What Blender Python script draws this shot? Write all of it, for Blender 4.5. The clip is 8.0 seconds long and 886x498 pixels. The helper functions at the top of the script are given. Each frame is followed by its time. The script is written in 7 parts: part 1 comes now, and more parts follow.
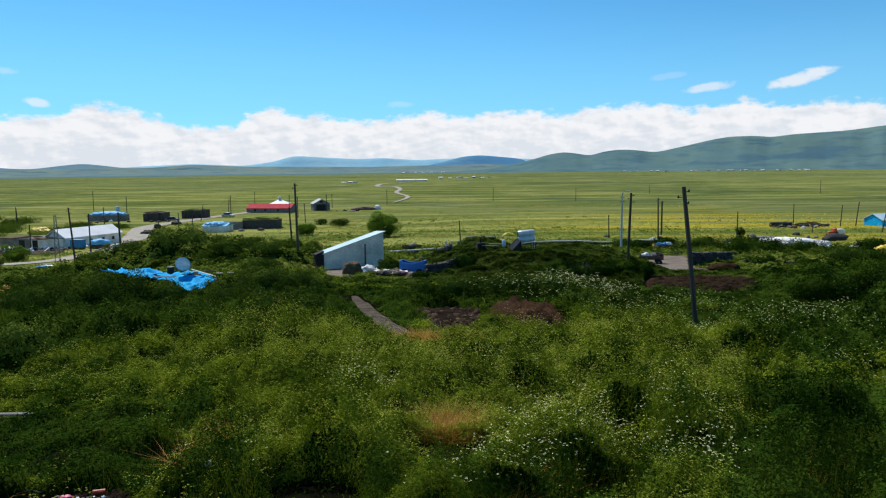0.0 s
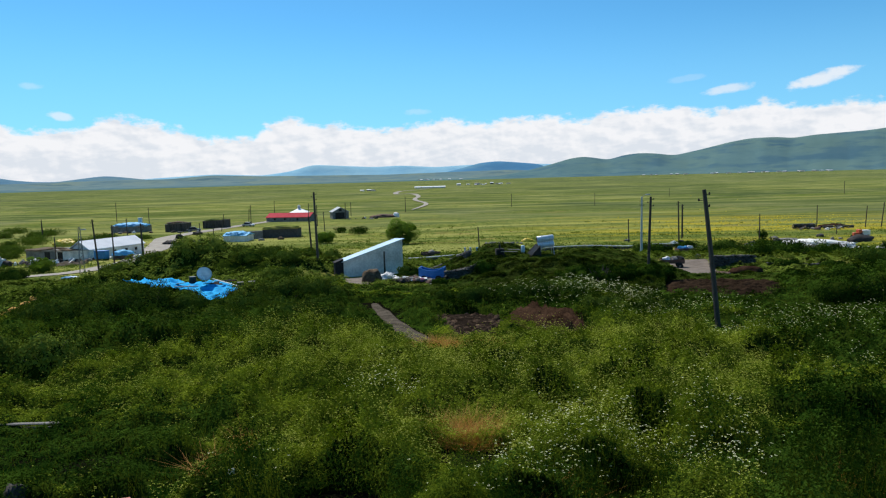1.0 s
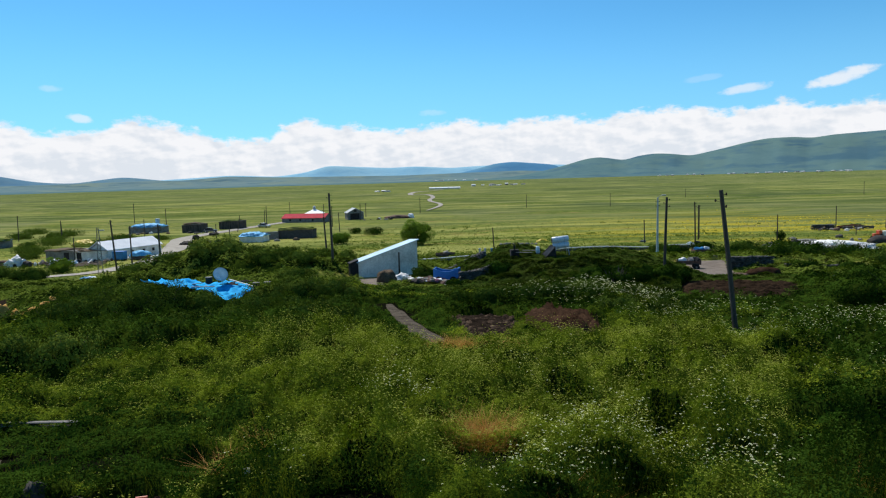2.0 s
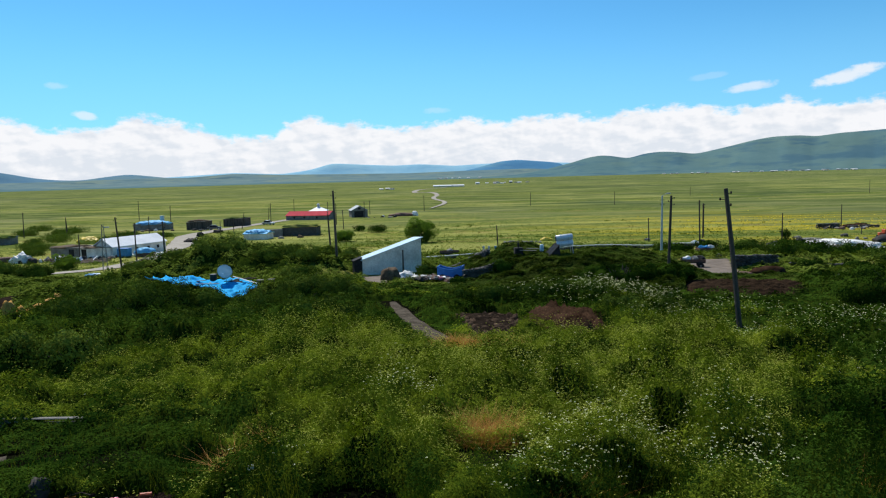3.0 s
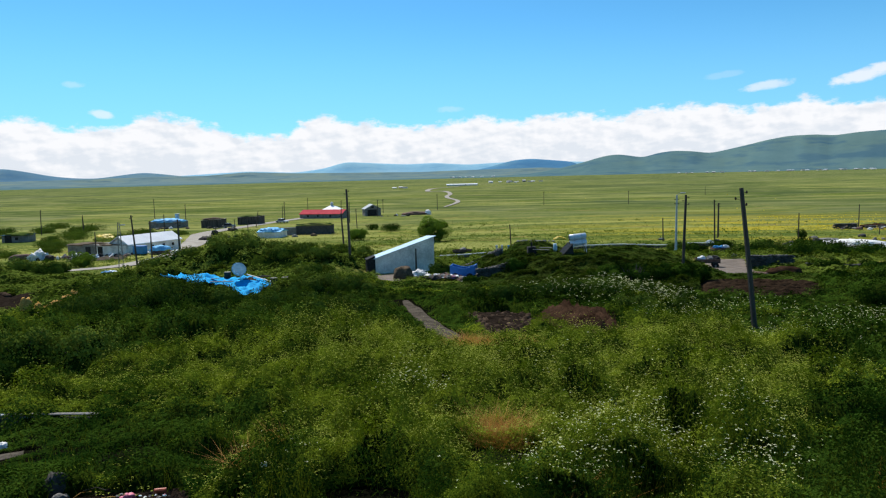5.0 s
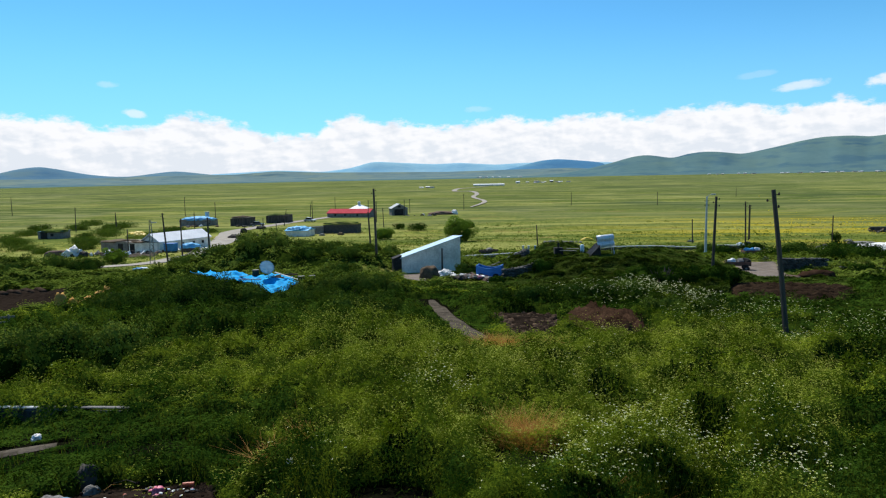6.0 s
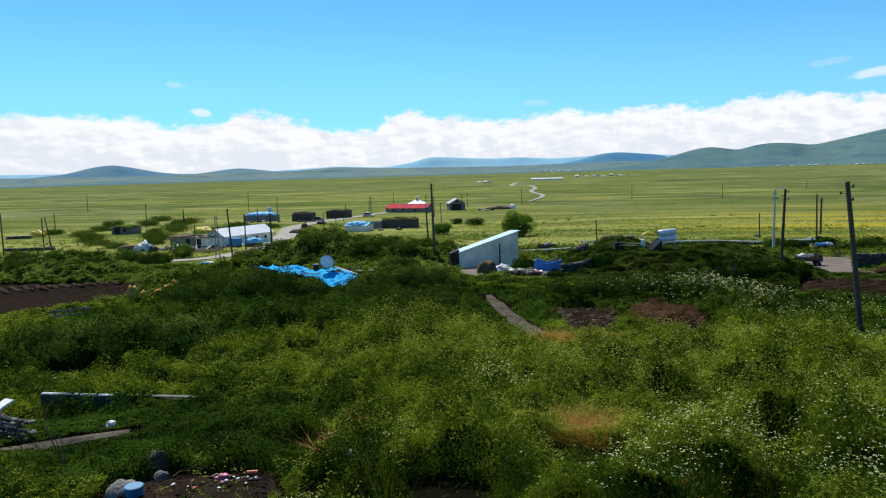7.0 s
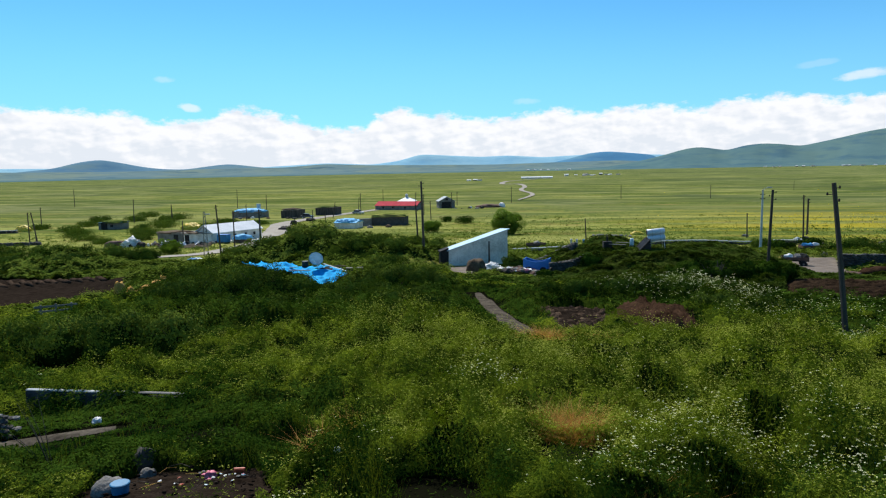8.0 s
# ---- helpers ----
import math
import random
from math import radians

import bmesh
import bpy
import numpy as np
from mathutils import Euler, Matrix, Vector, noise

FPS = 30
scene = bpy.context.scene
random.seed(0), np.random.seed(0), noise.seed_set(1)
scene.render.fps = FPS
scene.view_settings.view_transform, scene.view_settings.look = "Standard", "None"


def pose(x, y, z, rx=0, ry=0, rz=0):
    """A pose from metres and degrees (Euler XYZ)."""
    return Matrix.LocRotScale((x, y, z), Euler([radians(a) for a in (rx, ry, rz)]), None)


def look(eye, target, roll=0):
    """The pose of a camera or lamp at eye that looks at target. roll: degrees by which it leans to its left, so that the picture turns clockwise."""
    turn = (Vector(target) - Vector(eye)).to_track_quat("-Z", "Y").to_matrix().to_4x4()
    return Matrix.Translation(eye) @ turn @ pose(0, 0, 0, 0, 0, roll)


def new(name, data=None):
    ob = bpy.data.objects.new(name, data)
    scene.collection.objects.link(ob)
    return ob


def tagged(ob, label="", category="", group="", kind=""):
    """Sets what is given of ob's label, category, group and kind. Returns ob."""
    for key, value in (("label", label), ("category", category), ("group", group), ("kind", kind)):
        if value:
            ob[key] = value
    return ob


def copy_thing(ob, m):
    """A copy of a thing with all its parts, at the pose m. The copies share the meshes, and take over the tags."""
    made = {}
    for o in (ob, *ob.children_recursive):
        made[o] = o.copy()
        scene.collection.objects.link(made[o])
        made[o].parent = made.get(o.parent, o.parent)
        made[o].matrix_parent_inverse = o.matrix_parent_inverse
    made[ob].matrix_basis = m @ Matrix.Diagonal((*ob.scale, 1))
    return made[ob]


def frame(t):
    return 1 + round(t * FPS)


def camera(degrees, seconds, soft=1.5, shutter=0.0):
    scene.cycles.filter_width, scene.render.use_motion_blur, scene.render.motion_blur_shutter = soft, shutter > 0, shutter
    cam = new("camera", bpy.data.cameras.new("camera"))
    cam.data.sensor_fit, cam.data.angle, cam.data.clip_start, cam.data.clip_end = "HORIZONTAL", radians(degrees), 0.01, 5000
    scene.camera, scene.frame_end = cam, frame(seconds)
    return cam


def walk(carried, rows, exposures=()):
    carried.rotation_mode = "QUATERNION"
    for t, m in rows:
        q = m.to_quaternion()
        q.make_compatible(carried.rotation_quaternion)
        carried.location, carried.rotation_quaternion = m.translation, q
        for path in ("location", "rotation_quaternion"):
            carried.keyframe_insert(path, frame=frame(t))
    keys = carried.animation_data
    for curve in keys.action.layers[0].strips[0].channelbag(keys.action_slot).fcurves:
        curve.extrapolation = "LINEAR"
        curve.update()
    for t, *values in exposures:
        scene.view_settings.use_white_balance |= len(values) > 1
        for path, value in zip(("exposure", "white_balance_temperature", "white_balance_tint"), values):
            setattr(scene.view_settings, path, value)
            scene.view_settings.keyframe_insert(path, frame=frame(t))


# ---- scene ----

# ---- camera: it turns where it stands, on a slope above the village ----
cam = camera(65.1, 8.0, soft=1.2)
EYE = 15.5
TURNS = [(0.0, -0.02, -6.59, 0.62), (0.5, 0.29, -6.20, 0.96), (0.7, 0.50, -6.10, 1.10), (0.9, 1.10, -6.03, 1.40), (1.0, 1.45, -6.02, 1.53), (1.2, 1.52, -5.94, 1.60),
         (1.5, 1.81, -5.83, 1.72), (1.7, 2.22, -5.85, 1.70), (2.8, 2.98, -6.08, 1.52), (3.0, 2.99, -6.09, 1.50), (3.5, 3.06, -6.24, 1.49), (4.0, 3.56, -6.23, 1.38),
         (4.2, 3.75, -6.26, 1.36), (5.3, 4.36, -6.00, 1.42), (5.5, 4.65, -5.85, 1.42), (5.8, 5.26, -6.08, 1.25), (6.0, 6.29, -6.12, 1.10), (6.2, 7.13, -6.16, 1.08),
         (6.5, 8.37, -6.20, 1.14), (6.7, 10.70, -6.79, 1.45), (6.8, 10.97, -6.80, 1.58), (7.0, 11.01, -6.44, 1.61), (7.2, 10.22, -6.52, 1.45), (7.5, 10.23, -6.57, 1.37),
         (8.0, 10.19, -6.64, 1.12)]
walk(cam, [(t, pose(0, 0, EYE, 90 + pitch, roll, yaw)) for t, yaw, pitch, roll in TURNS],
     exposures=[(0.0, -0.03), (3.5, 0.03), (6.0, 0.08), (8.0, 0.1)])

# ---- sky, clouds and sun ----
SUN_AZ, SUN_EL = 32.0, 51.0          # degrees to the left of straight ahead, degrees up


def node(tree, kind, **values):
    n = tree.nodes.new(kind)
    for key, value in values.items():
        if key in n.inputs:
            n.inputs[key].default_value = value
    return n


def calc(tree, op, a, b=None, c=None):
    n = tree.nodes.new("ShaderNodeMath")
    n.operation = op
    for i, v in enumerate((a, b, c)):
        if v is None:
            continue
        if isinstance(v, (int, float)):
            n.inputs[i].default_value = v
        else:
            tree.links.new(v, n.inputs[i])
    return n.outputs[0]


def mix_colour(tree, fac, a, b, blend="MIX"):
    n = tree.nodes.new("ShaderNodeMix")
    n.data_type, n.blend_type = "RGBA", blend
    for socket, v in ((n.inputs[0], fac), (n.inputs[6], a), (n.inputs[7], b)):
        if isinstance(v, (int, float)):
            socket.default_value = v
        elif isinstance(v, tuple):
            socket.default_value = (*v, 1) if len(v) == 3 else v
        else:
            tree.links.new(v, socket)
    return n.outputs[2]


def ramp(tree, fac, stops, mode="LINEAR"):
    n = tree.nodes.new("ShaderNodeValToRGB")
    n.color_ramp.interpolation = mode
    e = n.color_ramp.elements
    while len(e) < len(stops):
        e.new(0.5)
    for item, (p, c) in zip(e, stops):
        item.position = p
        item.color = (c, c, c, 1) if isinstance(c, (int, float)) else (*c, 1)
    tree.links.new(fac, n.inputs[0])
    return n.outputs[0]


world = bpy.data.worlds.new("sky")
scene.world = world
world.use_nodes = True
wt = world.node_tree
wt.nodes.clear()
sky = wt.nodes.new("ShaderNodeTexSky")
sky.sky_type, sky.sun_disc = "NISHITA", False
sky.sun_elevation, sky.sun_rotation = radians(SUN_EL), radians(-SUN_AZ)
sky.altitude, sky.air_density, sky.dust_density, sky.ozone_density = 1900.0, 1.0, 0.3, 3.0
coord = wt.nodes.new("ShaderNodeTexCoord").outputs["Generated"]
sep = wt.nodes.new("ShaderNodeSeparateXYZ")
wt.links.new(coord, sep.inputs[0])
az = calc(wt, "MULTIPLY", calc(wt, "ARCTAN2", calc(wt, "MULTIPLY", sep.outputs[0], -1.0), sep.outputs[1]), 57.2958)
el = calc(wt, "MULTIPLY", calc(wt, "ARCSINE", sep.outputs[2]), 57.2958)
# the bank of cumulus along the horizon: its upper edge in degrees, from the right round to the left
EDGE = [(-60, 4.6), (-32, 4.3), (-29.5, 4.6), (-26.3, 4.35), (-23.6, 4.9), (-19.3, 4.45), (-16.4, 5.0), (-12.5, 4.75), (-9.9, 4.3),
        (-6.7, 4.6), (-4.4, 4.55), (-2.2, 4.2), (1.5, 4.7), (3.8, 4.15), (6.5, 3.95), (9.2, 4.3), (11.5, 4.5), (13.8, 5.0), (15.4, 4.3),
        (16.6, 3.5), (20.0, 3.4), (22.7, 4.2), (23.5, 4.75), (27.3, 4.9), (28.6, 4.2), (32.1, 4.0), (34.1, 4.65), (41, 4.75), (60, 4.5)]
pos = calc(wt, "DIVIDE", calc(wt, "ADD", az, 60.0), 120.0)
edge = calc(wt, "MULTIPLY", ramp(wt, pos, [((a + 60) / 120, e / 10) for a, e in EDGE], "EASE"), 10.0)
flat = wt.nodes.new("ShaderNodeCombineXYZ")
wt.links.new(az, flat.inputs[0])
wt.links.new(calc(wt, "MULTIPLY", el, 1.9), flat.inputs[1])


def sky_noise(scale, detail, rough=0.6):
    n = node(wt, "ShaderNodeTexNoise", Scale=scale, Detail=detail, Roughness=rough)
    wt.links.new(flat.outputs[0], n.inputs["Vector"])
    return n.outputs[0]


def sky_noise_low(scale, detail, rough, drop):
    """The same noise, looked up a little higher in the sky: the difference gives the light and dark sides of the billows."""
    shift = wt.nodes.new("ShaderNodeVectorMath")
    shift.inputs[1].default_value = (-0.6 * drop, drop, 0.0)
    wt.links.new(flat.outputs[0], shift.inputs[0])
    n = node(wt, "ShaderNodeTexNoise", Scale=scale, Detail=detail, Roughness=rough)
    wt.links.new(shift.outputs[0], n.inputs["Vector"])
    return n.outputs[0]


puff = sky_noise(0.75, 8.0, 0.64)
shade = sky_noise(0.33, 5.0, 0.6)
lump_low = calc(wt, "SUBTRACT", sky_noise(0.36, 3.0, 0.5), sky_noise_low(0.36, 3.0, 0.5, 0.9))
lump_fine = calc(wt, "SUBTRACT", sky_noise(0.95, 3.0, 0.5), sky_noise_low(0.95, 3.0, 0.5, 0.4))
billow = calc(wt, "ADD", calc(wt, "MULTIPLY", lump_low, 1.2), calc(wt, "MULTIPLY", lump_fine, 0.5))
lift = calc(wt, "ADD", calc(wt, "MULTIPLY", calc(wt, "SUBTRACT", puff, 0.5), 1.9), calc(wt, "MULTIPLY", calc(wt, "SUBTRACT", shade, 0.5), 1.0))
depth = calc(wt, "SUBTRACT", calc(wt, "ADD", edge, lift), el)
bank = wt.nodes.new("ShaderNodeMapRange")
bank.interpolation_type = "SMOOTHSTEP"
bank.inputs[1].default_value, bank.inputs[2].default_value = -0.15, 0.50
wt.links.new(depth, bank.inputs[0])
mask = bank.outputs[0]
for a, e, w, h, tilt, amount in ((-26.9, 6.2, 1.9, 0.50, 0.22, 0.80), (-20.7, 5.9, 1.7, 0.32, 0.12, 0.60), (29.8, 4.95, 0.8, 0.30, -0.1, 0.6),
                                 (31.5, 7.0, 0.7, 0.25, 0.0, 0.25), (3.5, 5.2, 1.0, 0.25, 0.0, 0.2), (-17.8, 6.9, 1.3, 0.25, 0.1, 0.15)):
    dx = calc(wt, "SUBTRACT", az, a)
    dy = calc(wt, "ADD", calc(wt, "SUBTRACT", el, e), calc(wt, "MULTIPLY", dx, tilt))
    r2 = calc(wt, "ADD", calc(wt, "POWER", calc(wt, "ABSOLUTE", calc(wt, "DIVIDE", dx, w)), 2.0),
              calc(wt, "POWER", calc(wt, "ABSOLUTE", calc(wt, "DIVIDE", dy, h)), 2.0))
    m = wt.nodes.new("ShaderNodeMapRange")
    m.interpolation_type = "SMOOTHSTEP"
    m.inputs[1].default_value, m.inputs[2].default_value = 1.5, 0.2
    m.inputs[4].default_value = amount
    wt.links.new(calc(wt, "ADD", r2, calc(wt, "MULTIPLY", calc(wt, "SUBTRACT", puff, 0.5), 3.2)), m.inputs[0])
    mask = calc(wt, "MAXIMUM", mask, m.outputs[0])
# deeper in the bank and under its billows the cloud colour is shaded greyer
inner = wt.nodes.new("ShaderNodeMapRange")
inner.inputs[1].default_value, inner.inputs[2].default_value = 0.1, 4.0
wt.links.new(calc(wt, "SUBTRACT", calc(wt, "ADD", depth, calc(wt, "MULTIPLY", calc(wt, "SUBTRACT", shade, 0.5), 8.0)), calc(wt, "MULTIPLY", billow, 11.0)), inner.inputs[0])
SKY = 0.10
cloud = mix_colour(wt, inner.outputs[0], (0.92 / SKY, 0.93 / SKY, 0.96 / SKY), (0.74 / SKY, 0.79 / SKY, 0.86 / SKY))
blue = mix_colour(wt, 1.0, sky.outputs[0], (0.565, 1.20, 1.37), "MULTIPLY")
haze = wt.nodes.new("ShaderNodeMapRange")
haze.interpolation_type = "SMOOTHSTEP"
haze.inputs[1].default_value, haze.inputs[2].default_value, haze.inputs[4].default_value = 13.0, 3.0, 0.5
wt.links.new(el, haze.inputs[0])
blue = mix_colour(wt, haze.outputs[0], blue, (0.27 / SKY, 0.63 / SKY, 0.97 / SKY))
back = node(wt, "ShaderNodeBackground", Strength=SKY)
wt.links.new(mix_colour(wt, mask, blue, cloud), back.inputs[0])
wt.links.new(back.outputs[0], wt.nodes.new("ShaderNodeOutputWorld").inputs[0])

sun = new("sun", bpy.data.lights.new("sun", "SUN"))
sun.data.energy, sun.data.angle, sun.data.color = 5.0, radians(0.53), (1.0, 0.95, 0.86)
toward = Vector((-math.sin(radians(SUN_AZ)) * math.cos(radians(SUN_EL)), math.cos(radians(SUN_AZ)) * math.cos(radians(SUN_EL)), math.sin(radians(SUN_EL))))
sun.matrix_world = look(toward * 60, (0, 0, 0))


# ---- materials ----
def material(name, low, high, scale=1.0, rough=0.8, bump=0.3, metal=0.0, fine=8.0, leaf=0.0, island=0.0, rnd=0.0, gloss=0.3, stretch=(1, 1, 1), extra=None, dist=0.05, contrast=3.4):
    """A surface between two colours, by noise at two scales (sizes per metre), with relief."""
    mat = bpy.data.materials.new(name)
    mat.use_nodes = True
    t = mat.node_tree
    t.nodes.clear()
    geo = t.nodes.new("ShaderNodeNewGeometry")
    mapping = node(t, "ShaderNodeMapping", Scale=stretch)
    t.links.new(geo.outputs["Position"], mapping.inputs[0])
    broad = node(t, "ShaderNodeTexNoise", Scale=scale, Detail=4.0, Roughness=0.55)
    grain = node(t, "ShaderNodeTexNoise", Scale=scale * fine, Detail=3.0, Roughness=0.6)
    for n in (broad, grain):
        t.links.new(mapping.outputs[0], n.inputs["Vector"])
    f = calc(t, "ADD", calc(t, "MULTIPLY", broad.outputs[0], 0.6), calc(t, "MULTIPLY", grain.outputs[0], 0.4))
    f = calc(t, "MULTIPLY", calc(t, "SUBTRACT", f, 0.5 - 0.5 / contrast), contrast)
    if island:
        f = calc(t, "ADD", calc(t, "MULTIPLY", f, 1 - island), calc(t, "MULTIPLY", geo.outputs["Random Per Island"], island))
    if rnd:
        info = t.nodes.new("ShaderNodeObjectInfo")
        f = calc(t, "ADD", calc(t, "MULTIPLY", f, 1 - rnd), calc(t, "MULTIPLY", info.outputs["Random"], rnd))
    clamp = t.nodes.new("ShaderNodeClamp")
    t.links.new(f, clamp.inputs[0])
    colour = mix_colour(t, clamp.outputs[0], low, high)
    if extra:
        colour = extra(t, geo, colour)
    b = node(t, "ShaderNodeBsdfPrincipled", Roughness=rough, Metallic=metal)
    b.inputs["Specular IOR Level"].default_value = gloss
    t.links.new(colour, b.inputs["Base Color"])
    if bump:
        relief = node(t, "ShaderNodeBump", Strength=bump, Distance=dist)
        t.links.new(grain.outputs[0], relief.inputs["Height"])
        t.links.new(relief.outputs[0], b.inputs["Normal"])
    shader = b.outputs[0]
    if leaf:
        tr = t.nodes.new("ShaderNodeBsdfTranslucent")
        t.links.new(mix_colour(t, 1.0, colour, (1.1, 1.25, 0.6), "MULTIPLY"), tr.inputs[0])
        mixer = node(t, "ShaderNodeMixShader", Fac=leaf)
        t.links.new(b.outputs[0], mixer.inputs[1])
        t.links.new(tr.outputs[0], mixer.inputs[2])
        shader = mixer.outputs[0]
    t.links.new(shader, t.nodes.new("ShaderNodeOutputMaterial").inputs[0])
    return mat


def meadow(t, geo, colour):
    """Tussocks and flowers close by, long pale and dark bands across the plain with cloud shadow painted among them,
    haze in the far tone, and ground blackened as shade under the weeds.
    """
    wander = node(t, "ShaderNodeTexNoise", Scale=0.0045, Detail=4.0, Roughness=0.55)
    t.links.new(geo.outputs["Position"], wander.inputs["Vector"])
    bend = t.nodes.new("ShaderNodeVectorMath")
    bend.operation = "MULTIPLY_ADD"
    bend.inputs[1].default_value, bend.inputs[2].default_value = (3.0, 3.0, 0.0), (-1.5, -1.5, 0.0)
    t.links.new(wander.outputs["Color"], bend.inputs[0])

    def streaks(sx, sy, place, detail=7.0):
        m = node(t, "ShaderNodeMapping", Scale=(sx, sy, 0.0), Location=place, Rotation=(0, 0, 0.03))
        t.links.new(geo.outputs["Position"], m.inputs[0])
        bent = t.nodes.new("ShaderNodeVectorMath")
        t.links.new(m.outputs[0], bent.inputs[0])
        t.links.new(bend.outputs[0], bent.inputs[1])
        n = node(t, "ShaderNodeTexNoise", Scale=1.0, Detail=detail, Roughness=0.66)
        t.links.new(bent.outputs[0], n.inputs["Vector"])
        return n.outputs[0]

    def fade(value, start, end, amount=1.0):
        m = t.nodes.new("ShaderNodeMapRange")
        m.inputs[1].default_value, m.inputs[2].default_value, m.inputs[4].default_value = start, end, amount
        t.links.new(value, m.inputs[0])
        return m.outputs[0]

    def away(x, y):
        n = t.nodes.new("ShaderNodeVectorMath")
        n.operation = "DISTANCE"
        n.inputs[1].default_value = (x, y, 0.0)
        t.links.new(geo.outputs["Position"], n.inputs[0])
        return n.outputs["Value"]

    length = away(0.0, 0.0)
    c = colour
    for sx, sy, place, detail, lo, hi, amount, tone in (
            (0.0055, 0.0042, (0, 0, 0), 7, 0.43, 0.58, 0.8, (0.310, 0.315, 0.080)), (0.030, 0.036, (1.7, 5.5, 0), 7, 0.49, 0.62, 0.7, (0.105, 0.150, 0.030)),
            (0.070, 0.105, (9.4, 4.5, 0), 5, 0.51, 0.62, 0.7, (0.270, 0.270, 0.062)), (0.16, 0.17, (5.9, 7.7, 0), 6, 0.52, 0.62, 0.7, (0.315, 0.300, 0.075)),
            (0.38, 0.36, (3.3, 9.1, 0), 5, 0.46, 0.56, 0.85, (0.058, 0.095, 0.018)), (0.9, 0.8, (7.3, 3.1, 0), 4, 0.50, 0.58, 0.6, (0.075, 0.110, 0.022)),
            (0.0060, 0.0500, (4.4, 2.7, 0), 6, 0.47, 0.55, 0.72, (0.072, 0.108, 0.024)), (0.0050, 0.0430, (1.1, 8.2, 0), 6, 0.51, 0.58, 0.70, (0.320, 0.320, 0.095)),
            (0.045, 0.140, (5.2, 1.8, 0), 5, 0.56, 0.64, 0.65, (0.260, 0.190, 0.070))):
        c = mix_colour(t, ramp(t, streaks(sx, sy, place, detail), [(lo, 0.0), (hi, amount)]), c, tone)
    # a stretch of the meadow that is yellow with flowers, in drifts
    blot = ramp(t, streaks(0.011, 0.105, (2.2, 8.8, 0), 6.0), [(0.46, 0.0), (0.55, 0.80)])
    c = mix_colour(t, calc(t, "MULTIPLY", fade(away(95.0, 188.0), 90.0, 30.0), blot), c, (0.42, 0.325, 0.018))
    # distance haze put into the colour: far ground fades to a muted green
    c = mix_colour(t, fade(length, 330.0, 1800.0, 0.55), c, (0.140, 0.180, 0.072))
    broken = ramp(t, streaks(0.0026, 0.0075, (4.9, 5.3, 0), 5.0), [(0.42, 0.15), (0.58, 1.0)])
    # dark bands farther out include cloud shadow painted into the colour
    beyond = calc(t, "MULTIPLY", fade(length, 170.0, 320.0), broken)
    for sx, sy, place, lo, hi, amount, tone in ((0.0040, 0.0210, (5.7, 4.8, 0), 0.50, 0.58, 0.50, (0.080, 0.118, 0.028)), (0.0050, 0.0260, (0.9, 2.6, 0), 0.52, 0.60, 0.55, (0.315, 0.315, 0.105)),
                                                (0.0007, 0.0080, (3.1, 7.4, 0), 0.47, 0.52, 0.80, (0.064, 0.096, 0.030)), (0.0008, 0.0090, (8.4, 1.9, 0), 0.53, 0.58, 0.75, (0.275, 0.285, 0.105)),
                                                (0.0005, 0.0030, (6.1, 9.2, 0), 0.48, 0.56, 0.80, (0.066, 0.090, 0.045)), (0.0080, 0.0400, (7.1, 3.9, 0), 0.48, 0.55, 0.60, (0.090, 0.118, 0.034)), (0.0110, 0.0600, (3.7, 6.2, 0), 0.53, 0.60, 0.50, (0.300, 0.295, 0.110)), (0.0006, 0.0042, (2.3, 0.7, 0), 0.54, 0.59, 0.65, (0.235, 0.240, 0.110))):
        c = mix_colour(t, calc(t, "MULTIPLY", ramp(t, streaks(sx, sy, place, 6.0), [(lo, 0.0), (hi, amount)]), beyond), c, tone)
    distant = fade(length, 200.0, 420.0)
    for sx, sy, place, lo, hi, amount, tone in ((0.020, 0.110, (1.9, 4.4, 0), 0.51, 0.57, 0.60, (0.072, 0.102, 0.028)), (0.016, 0.090, (6.3, 8.1, 0), 0.54, 0.59, 0.65, (0.310, 0.310, 0.120)),
                                                (0.0040, 0.0150, (9.1, 0.6, 0), 0.54, 0.60, 0.55, (0.058, 0.084, 0.034))):
        c = mix_colour(t, calc(t, "MULTIPLY", ramp(t, streaks(sx, sy, place, 5.0), [(lo, 0.0), (hi, amount)]), distant), c, tone)
    # near black within about 50 m, the weeds' shade painted into the ground
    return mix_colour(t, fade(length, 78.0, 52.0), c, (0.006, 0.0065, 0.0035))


def hillside(dark, pale, scale):
    """Pasture, gullies and, as broad dark patches, painted cloud shadow on the far hillsides."""
    def extra(t, geo, colour):
        def patches(k, place, detail):
            m = node(t, "ShaderNodeMapping", Scale=(scale * k, scale * k, scale * k * 5.0), Location=place)
            t.links.new(geo.outputs["Position"], m.inputs[0])
            n = node(t, "ShaderNodeTexNoise", Scale=1.0, Detail=detail, Roughness=0.6)
            t.links.new(m.outputs[0], n.inputs["Vector"])
            return n.outputs[0]
        c = mix_colour(t, ramp(t, patches(2.4, (4.0, 1.0, 0), 6.0), [(0.46, 0.0), (0.60, 0.55)]), colour, pale)
        c = mix_colour(t, ramp(t, patches(5.0, (2.0, 8.0, 0), 5.0), [(0.50, 0.0), (0.62, 0.45)]), c, dark)
        # the broad patches put cloud shadow into the hill colour
        return mix_colour(t, ramp(t, patches(1.9, (0, 3.0, 0), 4.0), [(0.63, 0.0), (0.68, 0.8)]), c, dark)
    return extra


